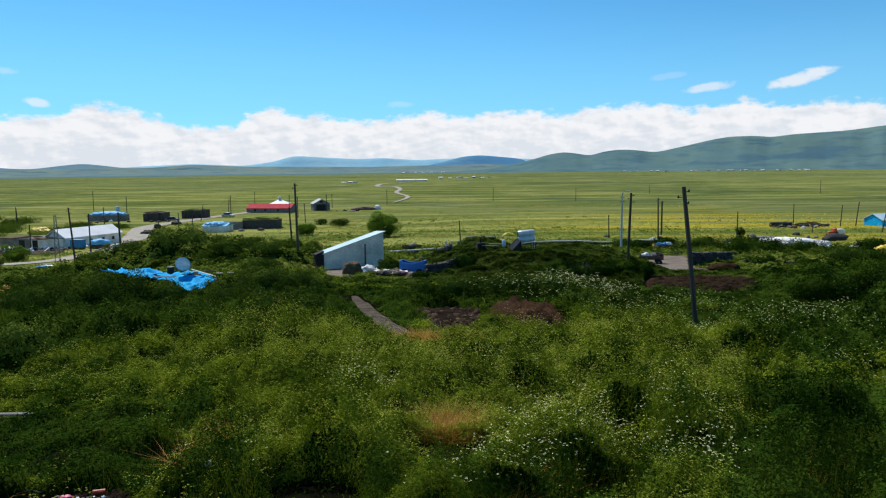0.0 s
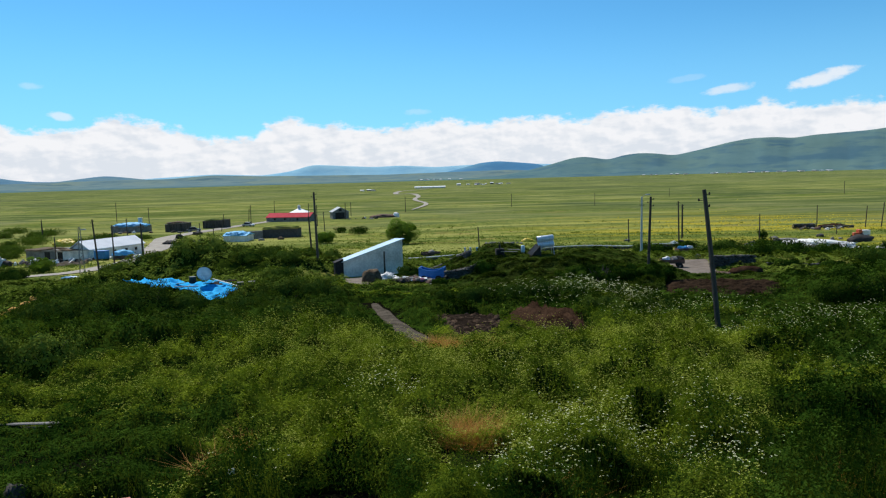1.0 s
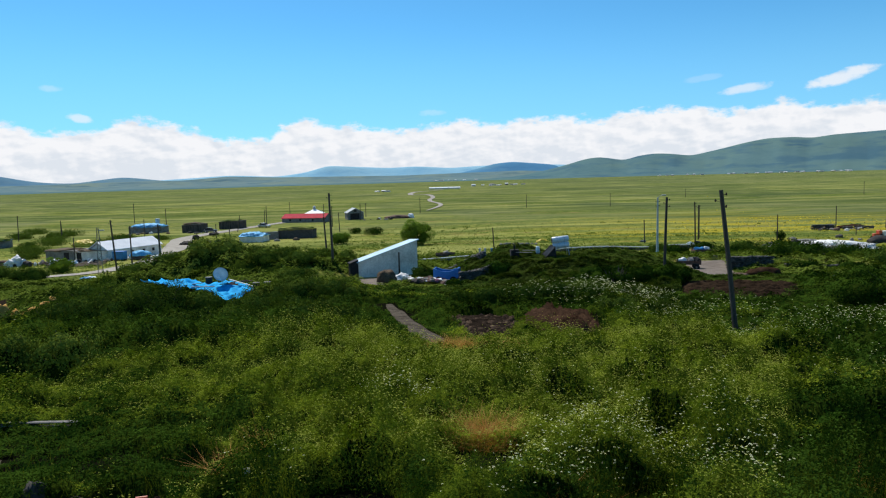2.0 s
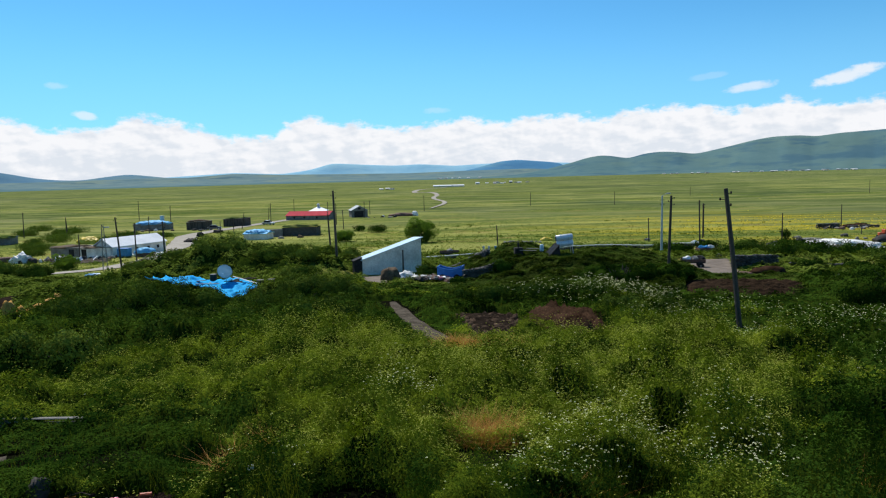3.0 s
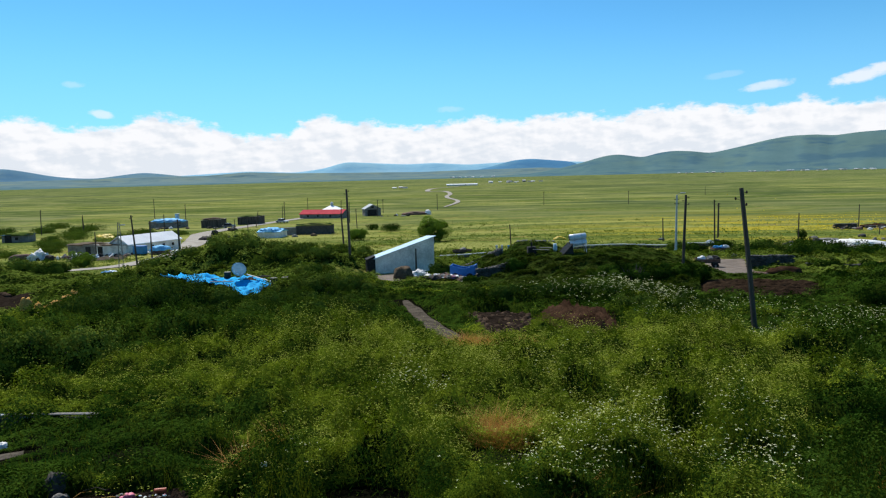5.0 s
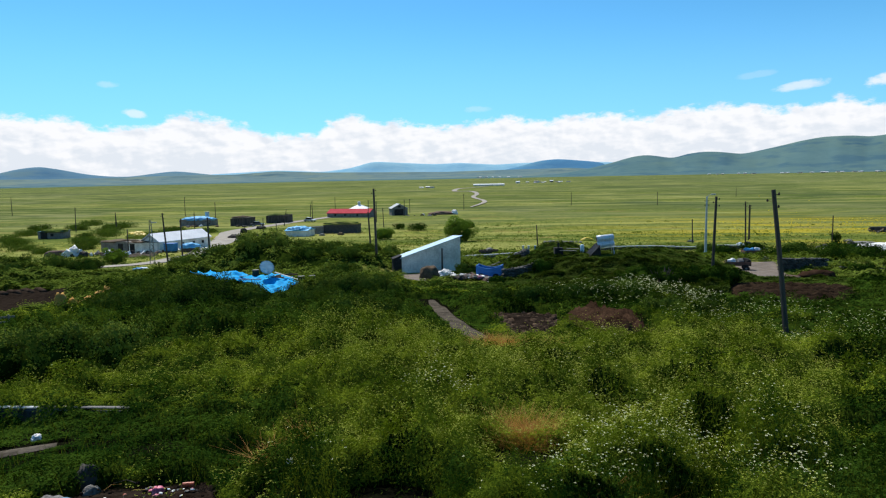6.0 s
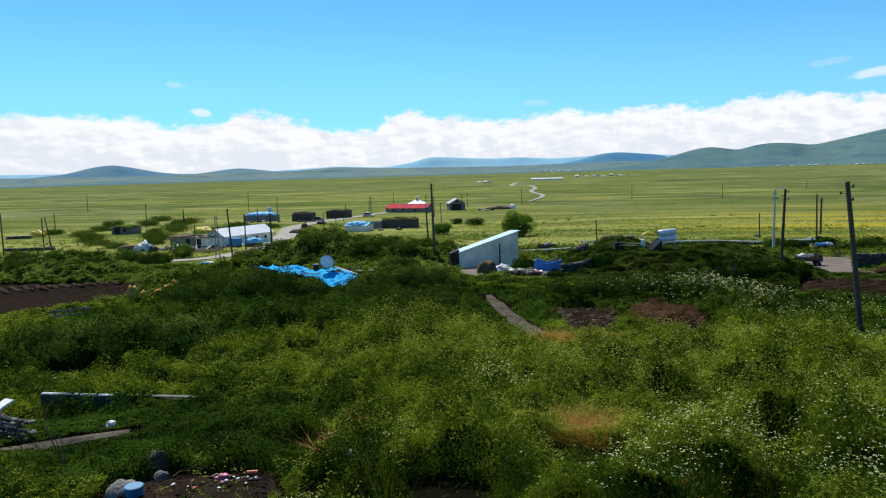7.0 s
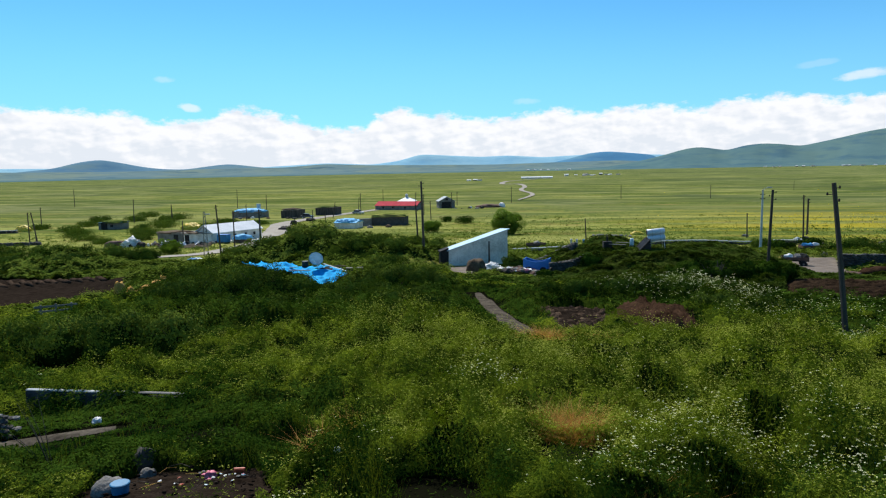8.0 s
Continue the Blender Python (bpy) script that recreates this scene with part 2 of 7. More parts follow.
M = {
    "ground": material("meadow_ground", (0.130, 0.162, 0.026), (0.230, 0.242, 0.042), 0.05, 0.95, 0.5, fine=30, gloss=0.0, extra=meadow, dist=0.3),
    "weed": material("weed_leaf", (0.015, 0.046, 0.005), (0.222, 0.272, 0.021), 0.34, 0.8, 0, leaf=0.14, island=0.22, contrast=5.0, gloss=0.0),
    # near-black green that stands for shade inside the plants
    "inner_shade": material("thicket_shade", (0.005, 0.014, 0.002), (0.034, 0.054, 0.006), 1.6, 0.9, 0.8, gloss=0.0, contrast=4.0),
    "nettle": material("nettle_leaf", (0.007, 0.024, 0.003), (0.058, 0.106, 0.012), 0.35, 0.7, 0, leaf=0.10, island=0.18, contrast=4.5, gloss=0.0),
    "grass": material("grass_blade", (0.050, 0.080, 0.008), (0.150, 0.160, 0.018), 0.15, 0.8, 0, leaf=0.35, island=0.6, gloss=0.0),
    "herb": material("coarse_herb", (0.075, 0.120, 0.018), (0.190, 0.225, 0.040), 0.06, 0.8, 0, leaf=0.25, island=0.35, gloss=0.0),
    "roof_turf": material("roof_turf_grass", (0.022, 0.046, 0.007), (0.098, 0.128, 0.024), 0.25, 0.8, 0, leaf=0.2, island=0.25, gloss=0.0, contrast=4.5),
    # clods and ridges paler than the soil, their lit tops put into the colour
    "clod": material("pale_clods", (0.012, 0.008, 0.006), (0.115, 0.080, 0.056), 2.0, 0.95, 0.6, island=0.5, gloss=0.0),
    "field": material("field_grass_blade", (0.165, 0.195, 0.030), (0.315, 0.310, 0.060), 0.03, 0.8, 0, leaf=0.2, island=0.4, gloss=0.0, extra=meadow),
    "dry": material("dry_grass", (0.24, 0.090, 0.022), (0.72, 0.39, 0.12), 0.6, 0.85, 0, leaf=0.25, island=0.6, gloss=0.1),
    "seed": material("seed_head", (0.17, 0.21, 0.02), (0.52, 0.54, 0.12), 0.5, 0.8, 0, leaf=0.35, island=0.7, gloss=0.0),
    "petal": material("white_petal", (0.60, 0.62, 0.34), (0.86, 0.86, 0.60), 0.6, 0.7, 0, leaf=0.3, island=0.7, gloss=0.1),
    "yellow_petal": material("yellow_petal", (0.55, 0.40, 0.02), (0.75, 0.60, 0.05), 0.5, 0.7, 0, leaf=0.3, island=0.6, gloss=0.1),
    "soil": material("ploughed_soil", (0.009, 0.006, 0.004), (0.050, 0.032, 0.020), 1.2, 0.95, 0.8, gloss=0.0),
    "red_soil": material("red_soil", (0.014, 0.008, 0.005), (0.068, 0.039, 0.024), 1.2, 0.95, 0.8, gloss=0.0),
    "earth": material("trodden_earth", (0.12, 0.097, 0.078), (0.225, 0.185, 0.150), 0.8, 0.95, 0.5, gloss=0.1),
    "worn_path": material("worn_path", (0.040, 0.034, 0.026), (0.125, 0.106, 0.084), 1.4, 0.95, 0.6, gloss=0.0),
    "sky_tarp": material("sky_blue_sheeting", (0.05, 0.34, 0.68), (0.26, 0.58, 0.80), 0.9, 0.6, 0.5, fine=5, gloss=0.1, dist=0.1),
    "gravel": material("road_gravel", (0.24, 0.215, 0.18), (0.42, 0.38, 0.32), 0.4, 0.95, 0.4, fine=15, gloss=0.1),
    "wood": material("weathered_pole_wood", (0.035, 0.028, 0.022), (0.10, 0.08, 0.062), 2.0, 0.85, 0.5, stretch=(4, 4, 0.4), rnd=0.3),
    "concrete": material("pale_concrete", (0.34, 0.37, 0.38), (0.52, 0.55, 0.55), 1.5, 0.85, 0.3),
    "white_wall": material("whitewashed_wall", (0.50, 0.47, 0.41), (0.90, 0.86, 0.78), 0.6, 0.9, 0.4, fine=9),
    "white_roof": material("white_sheet_roof", (0.62, 0.64, 0.66), (0.80, 0.81, 0.82), 0.6, 0.5, 0.15),
    "pale_blue_roof": material("pale_blue_sheet_roof", (0.36, 0.52, 0.60), (0.52, 0.66, 0.72), 0.8, 0.45, 0.15),
    "red_roof": material("red_sheet_roof", (0.40, 0.022, 0.040), (0.52, 0.040, 0.060), 0.5, 0.8, 0.2, gloss=0.1),
    "stone": material("dark_field_stone", (0.020, 0.019, 0.018), (0.105, 0.100, 0.092), 1.5, 0.9, 0.7, rnd=0.4),
    "grey_wall": material("grey_stone_wall", (0.11, 0.105, 0.095), (0.27, 0.26, 0.235), 1.0, 0.95, 0.7),
    "rock": material("pale_boulder", (0.12, 0.112, 0.10), (0.27, 0.255, 0.23), 3.0, 0.9, 0.6),
    "blue_tarp": material("blue_tarpaulin", (0.003, 0.30, 0.66), (0.020, 0.46, 0.84), 1.0, 0.7, 0.6, fine=4, gloss=0.04, dist=0.1),
    "blue_paint": material("blue_paint", (0.03, 0.16, 0.34), (0.06, 0.27, 0.48), 2.0, 0.5, 0.2),
    "bright_blue": material("bright_blue_plastic", (0.025, 0.18, 0.38), (0.045, 0.26, 0.50), 3.0, 0.4, 0.1, gloss=0.5),
    "yellow_tarp": material("yellow_tarpaulin", (0.55, 0.38, 0.02), (0.75, 0.55, 0.06), 1.0, 0.5, 0.5, dist=0.1),
    "white_tarp": material("white_tarpaulin", (0.60, 0.60, 0.58), (0.82, 0.82, 0.80), 0.8, 0.6, 0.5, dist=0.1),
    "dark": material("dark_timber", (0.012, 0.011, 0.010), (0.045, 0.040, 0.035), 1.5, 0.9, 0.5),
    "stall_wood": material("dark_boards", (0.025, 0.021, 0.017), (0.11, 0.095, 0.08), 0.9, 0.9, 0.5, stretch=(3, 3, 0.4)),
    "glass": material("collector_glass", (0.008, 0.010, 0.014), (0.016, 0.02, 0.026), 1.0, 0.55, 0.0, gloss=0.15),
    "steel": material("galvanised_steel", (0.45, 0.47, 0.50), (0.62, 0.64, 0.66), 2.0, 0.35, 0.1, metal=0.8),
    "hay": material("old_hay", (0.055, 0.036, 0.020), (0.17, 0.115, 0.065), 3.0, 0.95, 0.8),
    "straw": material("yellow_straw", (0.40, 0.19, 0.035), (0.62, 0.36, 0.085), 2.0, 0.9, 0.8),
    "bark": material("bark", (0.04, 0.03, 0.022), (0.11, 0.085, 0.062), 3.0, 0.9, 0.6),
    "shrub_leaf": material("shrub_leaf", (0.022, 0.052, 0.007), (0.190, 0.242, 0.037), 0.45, 0.8, 0, leaf=0.12, island=0.15, rnd=0.3, gloss=0.0, contrast=4.5),
    # darker copy of shrub_leaf: shade on shrub fronts put in, also rank weeds
    "dark_leaf": material("dark_shrub_leaf", (0.014, 0.038, 0.006), (0.115, 0.165, 0.024), 0.6, 0.8, 0, leaf=0.12, island=0.15, rnd=0.3, gloss=0.0, contrast=4.5),
    "tree_leaf": material("tree_leaf", (0.065, 0.130, 0.016), (0.200, 0.275, 0.040), 0.5, 0.8, 0, leaf=0.4, island=0.5, gloss=0.0),
    "red_paint": material("red_paint", (0.42, 0.07, 0.03), (0.60, 0.12, 0.05), 2.0, 0.5, 0.2),
    "pink": material("pink_plastic", (0.62, 0.12, 0.20), (0.75, 0.22, 0.30), 9.0, 0.5, 0.3),
    "brown": material("rust_brown", (0.07, 0.04, 0.03), (0.18, 0.10, 0.07), 2.0, 0.85, 0.5),
    "car_paint": material("dark_car_paint", (0.04, 0.05, 0.06), (0.08, 0.09, 0.10), 2.0, 0.3, 0.0, gloss=0.5),
    "rubber": material("tyre_rubber", (0.012, 0.012, 0.012), (0.03, 0.03, 0.03), 5.0, 0.9, 0.3),
    "dish": material("dish_paint", (0.28, 0.40, 0.48), (0.38, 0.50, 0.58), 3.0, 0.5, 0.05),
    "tank": material("tank_enamel", (0.50, 0.58, 0.64), (0.66, 0.72, 0.76), 2.0, 0.35, 0.05, gloss=0.5),
    "grey_wood": material("grey_weathered_wood", (0.13, 0.12, 0.105), (0.30, 0.28, 0.25), 3.0, 0.9, 0.4, rnd=0.3),
    "pink_cloth": material("faded_purple_cloth", (0.16, 0.06, 0.10), (0.26, 0.11, 0.16), 4.0, 0.9, 0.4),
    "trailer_blue": material("trailer_blue_paint", (0.025, 0.14, 0.42), (0.04, 0.20, 0.52), 2.0, 0.5, 0.2),
    "lid_blue": material("lid_blue_plastic", (0.024, 0.15, 0.29), (0.036, 0.19, 0.36), 5.0, 0.45, 0.05, gloss=0.4),
    # concrete darkened for the shaded side of the garden wall
    "shaded_concrete": material("shaded_wall_concrete", (0.020, 0.022, 0.024), (0.085, 0.085, 0.085), 1.2, 0.9, 0.5),
    "stone_joined": material("field_stones", (0.022, 0.021, 0.019), (0.130, 0.123, 0.110), 1.5, 0.9, 0.7, island=0.5),
    # soil darkened; on the plots it carries the shade between paler clods
    "dark_soil": material("dark_soil", (0.010, 0.007, 0.005), (0.034, 0.025, 0.019), 2.5, 0.95, 0.8, gloss=0.0),
    # hill colours carry painted distance haze, bluer for the farther ranges
    "hill": material("hazed_green_hill", (0.082, 0.152, 0.162), (0.108, 0.185, 0.186), 0.004, 1.0, 0, fine=9, gloss=0.0, extra=hillside((0.034, 0.092, 0.155), (0.118, 0.188, 0.165), 0.0013)),
    "blue_hill": material("haze_blue_hill", (0.225, 0.430, 0.550), (0.270, 0.475, 0.585), 0.003, 1.0, 0, fine=7, gloss=0.0, extra=hillside((0.170, 0.365, 0.515), (0.315, 0.500, 0.570), 0.0013)),
    "dark_hill": material("haze_dark_hill", (0.080, 0.215, 0.355), (0.105, 0.250, 0.380), 0.003, 1.0, 0, fine=7, gloss=0.0, extra=hillside((0.075, 0.190, 0.320), (0.150, 0.285, 0.350), 0.0016)),
    "grey_hill": material("haze_grey_hill", (0.105, 0.205, 0.285), (0.140, 0.240, 0.300), 0.003, 1.0, 0, fine=7, gloss=0.0, extra=hillside((0.080, 0.180, 0.280), (0.170, 0.255, 0.255), 0.0016)),
    "low_hill": material("hazed_low_hill", (0.115, 0.185, 0.205), (0.160, 0.225, 0.215), 0.005, 1.0, 0, fine=9, gloss=0.0, extra=hillside((0.072, 0.135, 0.165), (0.190, 0.235, 0.175), 0.0020)),
}


# ---- mesh helpers ----
def fast_mesh(name, verts, faces, mat, smooth=False):
    """One mesh from arrays: verts (n, 3), faces (m, k)."""
    me = bpy.data.meshes.new(name)
    faces = np.asarray(faces, dtype=np.int32)
    k = faces.shape[1]
    me.vertices.add(len(verts))
    me.vertices.foreach_set("co", np.asarray(verts, dtype=np.float32).ravel())
    me.loops.add(faces.size)
    me.loops.foreach_set("vertex_index", faces.ravel())
    me.polygons.add(len(faces))
    me.polygons.foreach_set("loop_start", np.arange(len(faces), dtype=np.int32) * k)
    if smooth:
        me.polygons.foreach_set("use_smooth", np.ones(len(faces), dtype=bool))
    me.update(calc_edges=True)
    me.materials.append(mat)
    return me


def thing(name, x, y, z, rz=0.0, label="", category="", group="", kind=""):
    ob = new(name)
    ob.empty_display_size = 0.2
    ob.matrix_world = pose(x, y, z, 0, 0, rz)
    return tagged(ob, label, category, group, kind)


def part(name, bm, mat, parent=None, label="", bevel=0.0, smooth=False):
    """Link a bmesh as one mesh object under a thing or a part."""
    if bevel:
        bmesh.ops.bevel(bm, geom=bm.edges[:], offset=bevel, segments=1, affect="EDGES", clamp_overlap=True)
    me = bpy.data.meshes.new(name)
    bm.to_mesh(me)
    bm.free()
    if smooth:
        for p in me.polygons:
            p.use_smooth = True
    me.materials.append(M[mat])
    ob = new(name, me)
    if parent:
        ob.parent = parent
    if label:
        tagged(ob, label)
    return ob


def box(x0, x1, y0, y1, z0, z1, bm=None):
    bm = bm or bmesh.new()
    v = [bm.verts.new(c) for c in ((x0, y0, z0), (x1, y0, z0), (x1, y1, z0), (x0, y1, z0), (x0, y0, z1), (x1, y0, z1), (x1, y1, z1), (x0, y1, z1))]
    for f in ((3, 2, 1, 0), (4, 5, 6, 7), (0, 1, 5, 4), (1, 2, 6, 5), (2, 3, 7, 6), (3, 0, 4, 7)):
        bm.faces.new([v[i] for i in f])
    return bm


def prism(outline, y0, y1, bm=None):
    """An outline in x, z drawn out along y."""
    bm = bm or bmesh.new()
    a = [bm.verts.new((x, y0, z)) for x, z in outline]
    b = [bm.verts.new((x, y1, z)) for x, z in outline]
    bm.faces.new(a)
    bm.faces.new(b[::-1])
    n = len(a)
    for i in range(n):
        bm.faces.new((a[(i + 1) % n], a[i], b[i], b[(i + 1) % n]))
    bmesh.ops.recalc_face_normals(bm, faces=bm.faces[:])
    return bm


def tube(points, radii, sides=8, bm=None):
    """A tapered limb along points."""
    bm = bm or bmesh.new()
    rings = []
    for i, (p, r) in enumerate(zip(points, radii)):
        p = Vector(p)
        d = (Vector(points[min(i + 1, len(points) - 1)]) - Vector(points[max(i - 1, 0)])).normalized()
        u = d.orthogonal().normalized()
        w = d.cross(u)
        rings.append([bm.verts.new(p + r * (math.cos(a) * u + math.sin(a) * w)) for a in [2 * math.pi * k / sides for k in range(sides)]])
    for a, b in zip(rings, rings[1:]):
        for k in range(sides):
            bm.faces.new((a[k], a[(k + 1) % sides], b[(k + 1) % sides], b[k]))
    bm.faces.new(rings[0][::-1])
    bm.faces.new(rings[-1])
    bmesh.ops.recalc_face_normals(bm, faces=bm.faces[:])
    return bm


def lump(sx, sy, sz, seed=0, rough=0.25, detail=3, flat=0.0, folds=0.0):
    """An uneven stone, heap or bundle that stands on z = 0."""
    bm = bmesh.new()
    bmesh.ops.create_icosphere(bm, subdivisions=detail, radius=1.0)
    for v in bm.verts:
        n = v.co.normalized()
        q = Vector((n.x * sx, n.y * sy, n.z * sz)) / min(sx, sy, sz)
        k = 1 + rough * (noise.noise(q * 1.3 + Vector((seed * 3.1, seed * 1.7, 0))) + 0.7 * noise.noise(q * 3.1 + Vector((seed, 0, seed * 2.3))))
        up = (max(n.z * k, -0.4 + flat) + 0.4) / 1.4
        if folds:
            crease = abs(noise.noise(q * 1.9 + Vector((seed, seed * 0.7, 3.0)))) + 0.6 * abs(noise.noise(q * 4.3 + Vector((0, seed, 1.0))))
            k *= (1 + folds * (0.45 - 1.3 * crease)) * (1 + folds * 1.1 * max(0.0, 0.55 - up) ** 1.5)
            up *= 1 + folds * (0.35 - 1.1 * crease)
        v.co = Vector((n.x * k * sx, n.y * k * sy, up * sz))
    return bm


# ---- the lie of the land ----
PROFILE = ((0, 5, 10, 20, 36, 48, 64, 80, 100, 130, 170, 220, 300, 6000),
           (13.8, 12.1, 10.6, 9.3, 7.4, 6.3, 5.6, 4.5, 3.2, 1.8, 0.8, 0.3, 0.0, 0.0))
# grown-over earth roofs and hummocks: x, y, half widths, height
MOUNDS = ((9.5, 69.0, 9.8, 8.0, 2.2), (-23.0, 78.0, 9.5, 6.5, 1.9), (-33.5, 78.0, 7.5, 6.0, 1.5), (37.0, 55.0, 8.0, 5.0, 0.9), (-22.5, 60.5, 11.0, 5.5, 0.95), (-34.0, 57.0, 7.5, 4.5, 1.3),
          (-13.0, 59.0, 2.6, 4.5, 0.35), (2.5, 72.0, 4.5, 5.0, 0.9), (30.5, 87.0, 9.0, 5.0, 0.7), (40.0, 81.5, 8.0, 4.0, 0.9), (-64.0, 78.0, 16.0, 6.0, 1.0), (-26.0, 44.5, 8.0, 2.6, 0.45), (-18.5, 29.6, 6.5, 1.9, 0.55), (3.0, 45.6, 7.0, 2.1, 0.65))


def vnoise(x, y, seed=0):
    """Smooth noise from 0 to 1 on arrays."""
    x, y = np.asarray(x, float), np.asarray(y, float)
    xi, yi = np.floor(x), np.floor(y)
    fx, fy = x - xi, y - yi
    fx, fy = fx * fx * (3 - 2 * fx), fy * fy * (3 - 2 * fy)

    def h(a, b):
        s = np.sin(a * 127.1 + b * 311.7 + seed * 74.7) * 43758.5453
        return s - np.floor(s)
    return (h(xi, yi) * (1 - fx) + h(xi + 1, yi) * fx) * (1 - fy) + (h(xi, yi + 1) * (1 - fx) + h(xi + 1, yi + 1) * fx) * fy


def domes(x, y, size, seed=0, reach=0.68):
    """Rounded tops of plants set close together, 0 to 1, and a chance number for each plant."""
    x, y = np.asarray(x, float) / size, np.asarray(y, float) / size
    xi, yi = np.floor(x), np.floor(y)
    best, own = np.full(x.shape, 9.0), np.zeros(x.shape)
    for i in (-1, 0, 1):
        for j in (-1, 0, 1):
            s = np.sin((xi + i) * 127.1 + (yi + j) * 311.7 + seed * 74.7) * 43758.5453
            c = np.sin((xi + i) * 269.5 + (yi + j) * 183.3 + seed * 21.3) * 43758.5453
            s, c = s - np.floor(s), c - np.floor(c)
            r = np.hypot(x - xi - i - s, y - yi - j - c)
            own = np.where(r < best, (s + c) % 1.0, own)
            best = np.minimum(best, r)
    return np.clip(1 - (best / reach) ** 3, 0, 1), own


def gz(x, y):
    """Height of the ground."""
    x, y = np.asarray(x, float), np.asarray(y, float)
    d = np.hypot(x, y)
    z = np.interp(d, *PROFILE)
    fade = np.clip((220 - d) / 120, 0, 1) * np.clip(d / 12, 0, 1)
    z = z + fade * (0.35 * (vnoise(x / 7, y / 7, 1) - 0.5) + 0.14 * (vnoise(x / 2.3, y / 2.3, 2) - 0.5))
    for mx, my, a, b, h in MOUNDS:
        r = ((x - mx) / a) ** 2 + ((y - my) / b) ** 2
        z = z + h * np.exp(-(r ** 2.2) * 0.8)
    return z


def g1(x, y):
    return float(gz(x, y))


def inside(x, y, poly):
    """Which points of the arrays lie in the polygon."""
    res = np.zeros(np.shape(x), bool)
    n = len(poly)
    for i in range(n):
        (x0, y0), (x1, y1) = poly[i], poly[(i + 1) % n]
        if y0 == y1:
            continue
        res ^= ((y0 > y) != (y1 > y)) & (x < (x1 - x0) * (y - y0) / (y1 - y0) + x0)
    return res


def off_line(x, y, line):
    """Distance of the points from a line of points."""
    best = np.full(np.shape(x), 1e9)
    for (x0, y0), (x1, y1) in zip(line, line[1:]):
        l2 = (x1 - x0) ** 2 + (y1 - y0) ** 2
        s = np.clip(((x - x0) * (x1 - x0) + (y - y0) * (y1 - y0)) / l2, 0, 1)
        best = np.minimum(best, np.hypot(x - x0 - s * (x1 - x0), y - y0 - s * (y1 - y0)))
    return best


# ground: one sheet out to the horizon
angles = np.radians(np.concatenate([np.linspace(-55, 65, 420), np.linspace(67, 303, 60)]))
radii = np.concatenate([[0.0], np.exp(np.linspace(np.log(2.0), np.log(4900.0), 330))])
aa, rr = np.meshgrid(angles, radii)
gx, gy = -np.sin(aa) * rr, np.cos(aa) * rr
gv = np.stack([gx, gy, gz(gx, gy)], -1).reshape(-1, 3)
na, nr = len(angles), len(radii)
i, j = np.meshgrid(np.arange(nr - 1), np.arange(na), indexing="ij")
j2 = (j + 1) % na
gf = np.stack([i * na + j, (i + 1) * na + j, (i + 1) * na + j2, i * na + j2], -1).reshape(-1, 4)[:, ::-1]
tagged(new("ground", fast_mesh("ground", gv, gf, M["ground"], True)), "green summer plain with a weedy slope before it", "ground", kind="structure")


def strip(name, line, widths, mat, lift, label, category, step=2.0):
    """A road or path that follows the ground."""
    pts = []
    for (x0, y0, w0), (x1, y1, w1) in zip([(*p, w) for p, w in zip(line, widths)], [(*p, w) for p, w in zip(line[1:], widths[1:])]):
        n = max(2, int(math.hypot(x1 - x0, y1 - y0) / step))
        pts += [(x0 + (x1 - x0) * k / n, y0 + (y1 - y0) * k / n, w0 + (w1 - w0) * k / n) for k in range(n)]
    pts.append((*line[-1], widths[-1]))
    for _ in range(6):
        pts = [pts[0]] + [tuple((a + 2 * b + c) / 4 for a, b, c in zip(p, q, r)) for p, q, r in zip(pts, pts[1:], pts[2:])] + [pts[-1]]
    rows, m = [], 5
    for k, (x, y, w) in enumerate(pts):
        ax, ay, _ = pts[max(k - 1, 0)]
        bx, by, _ = pts[min(k + 1, len(pts) - 1)]
        l = math.hypot(bx - ax, by - ay) or 1
        nx, ny = -(by - ay) / l, (bx - ax) / l
        for c in range(m):
            s = (c / (m - 1) - 0.5) * w * (1 + 0.25 * (float(vnoise(k * 0.37, c * 9.0, 5)) - 0.5))
            px, py = x + nx * s, y + ny * s
            rows.append((px, py, g1(px, py) + (lift if 0 < c < m - 1 else lift - 0.05)))
    f = [(k * m + c, k * m + c + 1, (k + 1) * m + c + 1, (k + 1) * m + c) for k in range(len(pts) - 1) for c in range(m - 1)]
    return tagged(new(name, fast_mesh(name, rows, f, M[mat], True)), label, category, kind="structure")


FOOTPATH = [(-1.2, 28.6), (-1.95, 31.0), (-3.0, 34.9), (-4.5, 42.0), (-6.0, 47.2), (-6.4, 49.0)]
DOORYARD = [(-8.9, 61.0), (-9.6, 65.0), (-10.4, 69.0), (-11.0, 72.6)]
VILLAGE_ROAD = [(-95.0, 75.0), (-72.0, 92.0), (-60.5, 99.0), (-57.5, 107.0), (-60.0, 124.0), (-66.0, 142.0), (-70.5, 161.0), (-78.0, 178.0), (-82.5, 193.0), (-80.0, 215.0), (-76.0, 240.0), (-64.0, 300.0)]
FAR_ROAD = [(-23.0, 322.0), (-20.0, 352.0), (-18.2, 386.0), (-22.0, 412.0), (-29.0, 442.0), (-32.5, 476.0), (-32.0, 526.0), (-37.0, 585.0), (-45.0, 634.0), (-51.7, 630.0), (-57.0, 615.0), (-63.4, 667.0), (-66.0, 742.0), (-60.8, 766.0), (-48.0, 800.0), (-40.0, 860.0)]
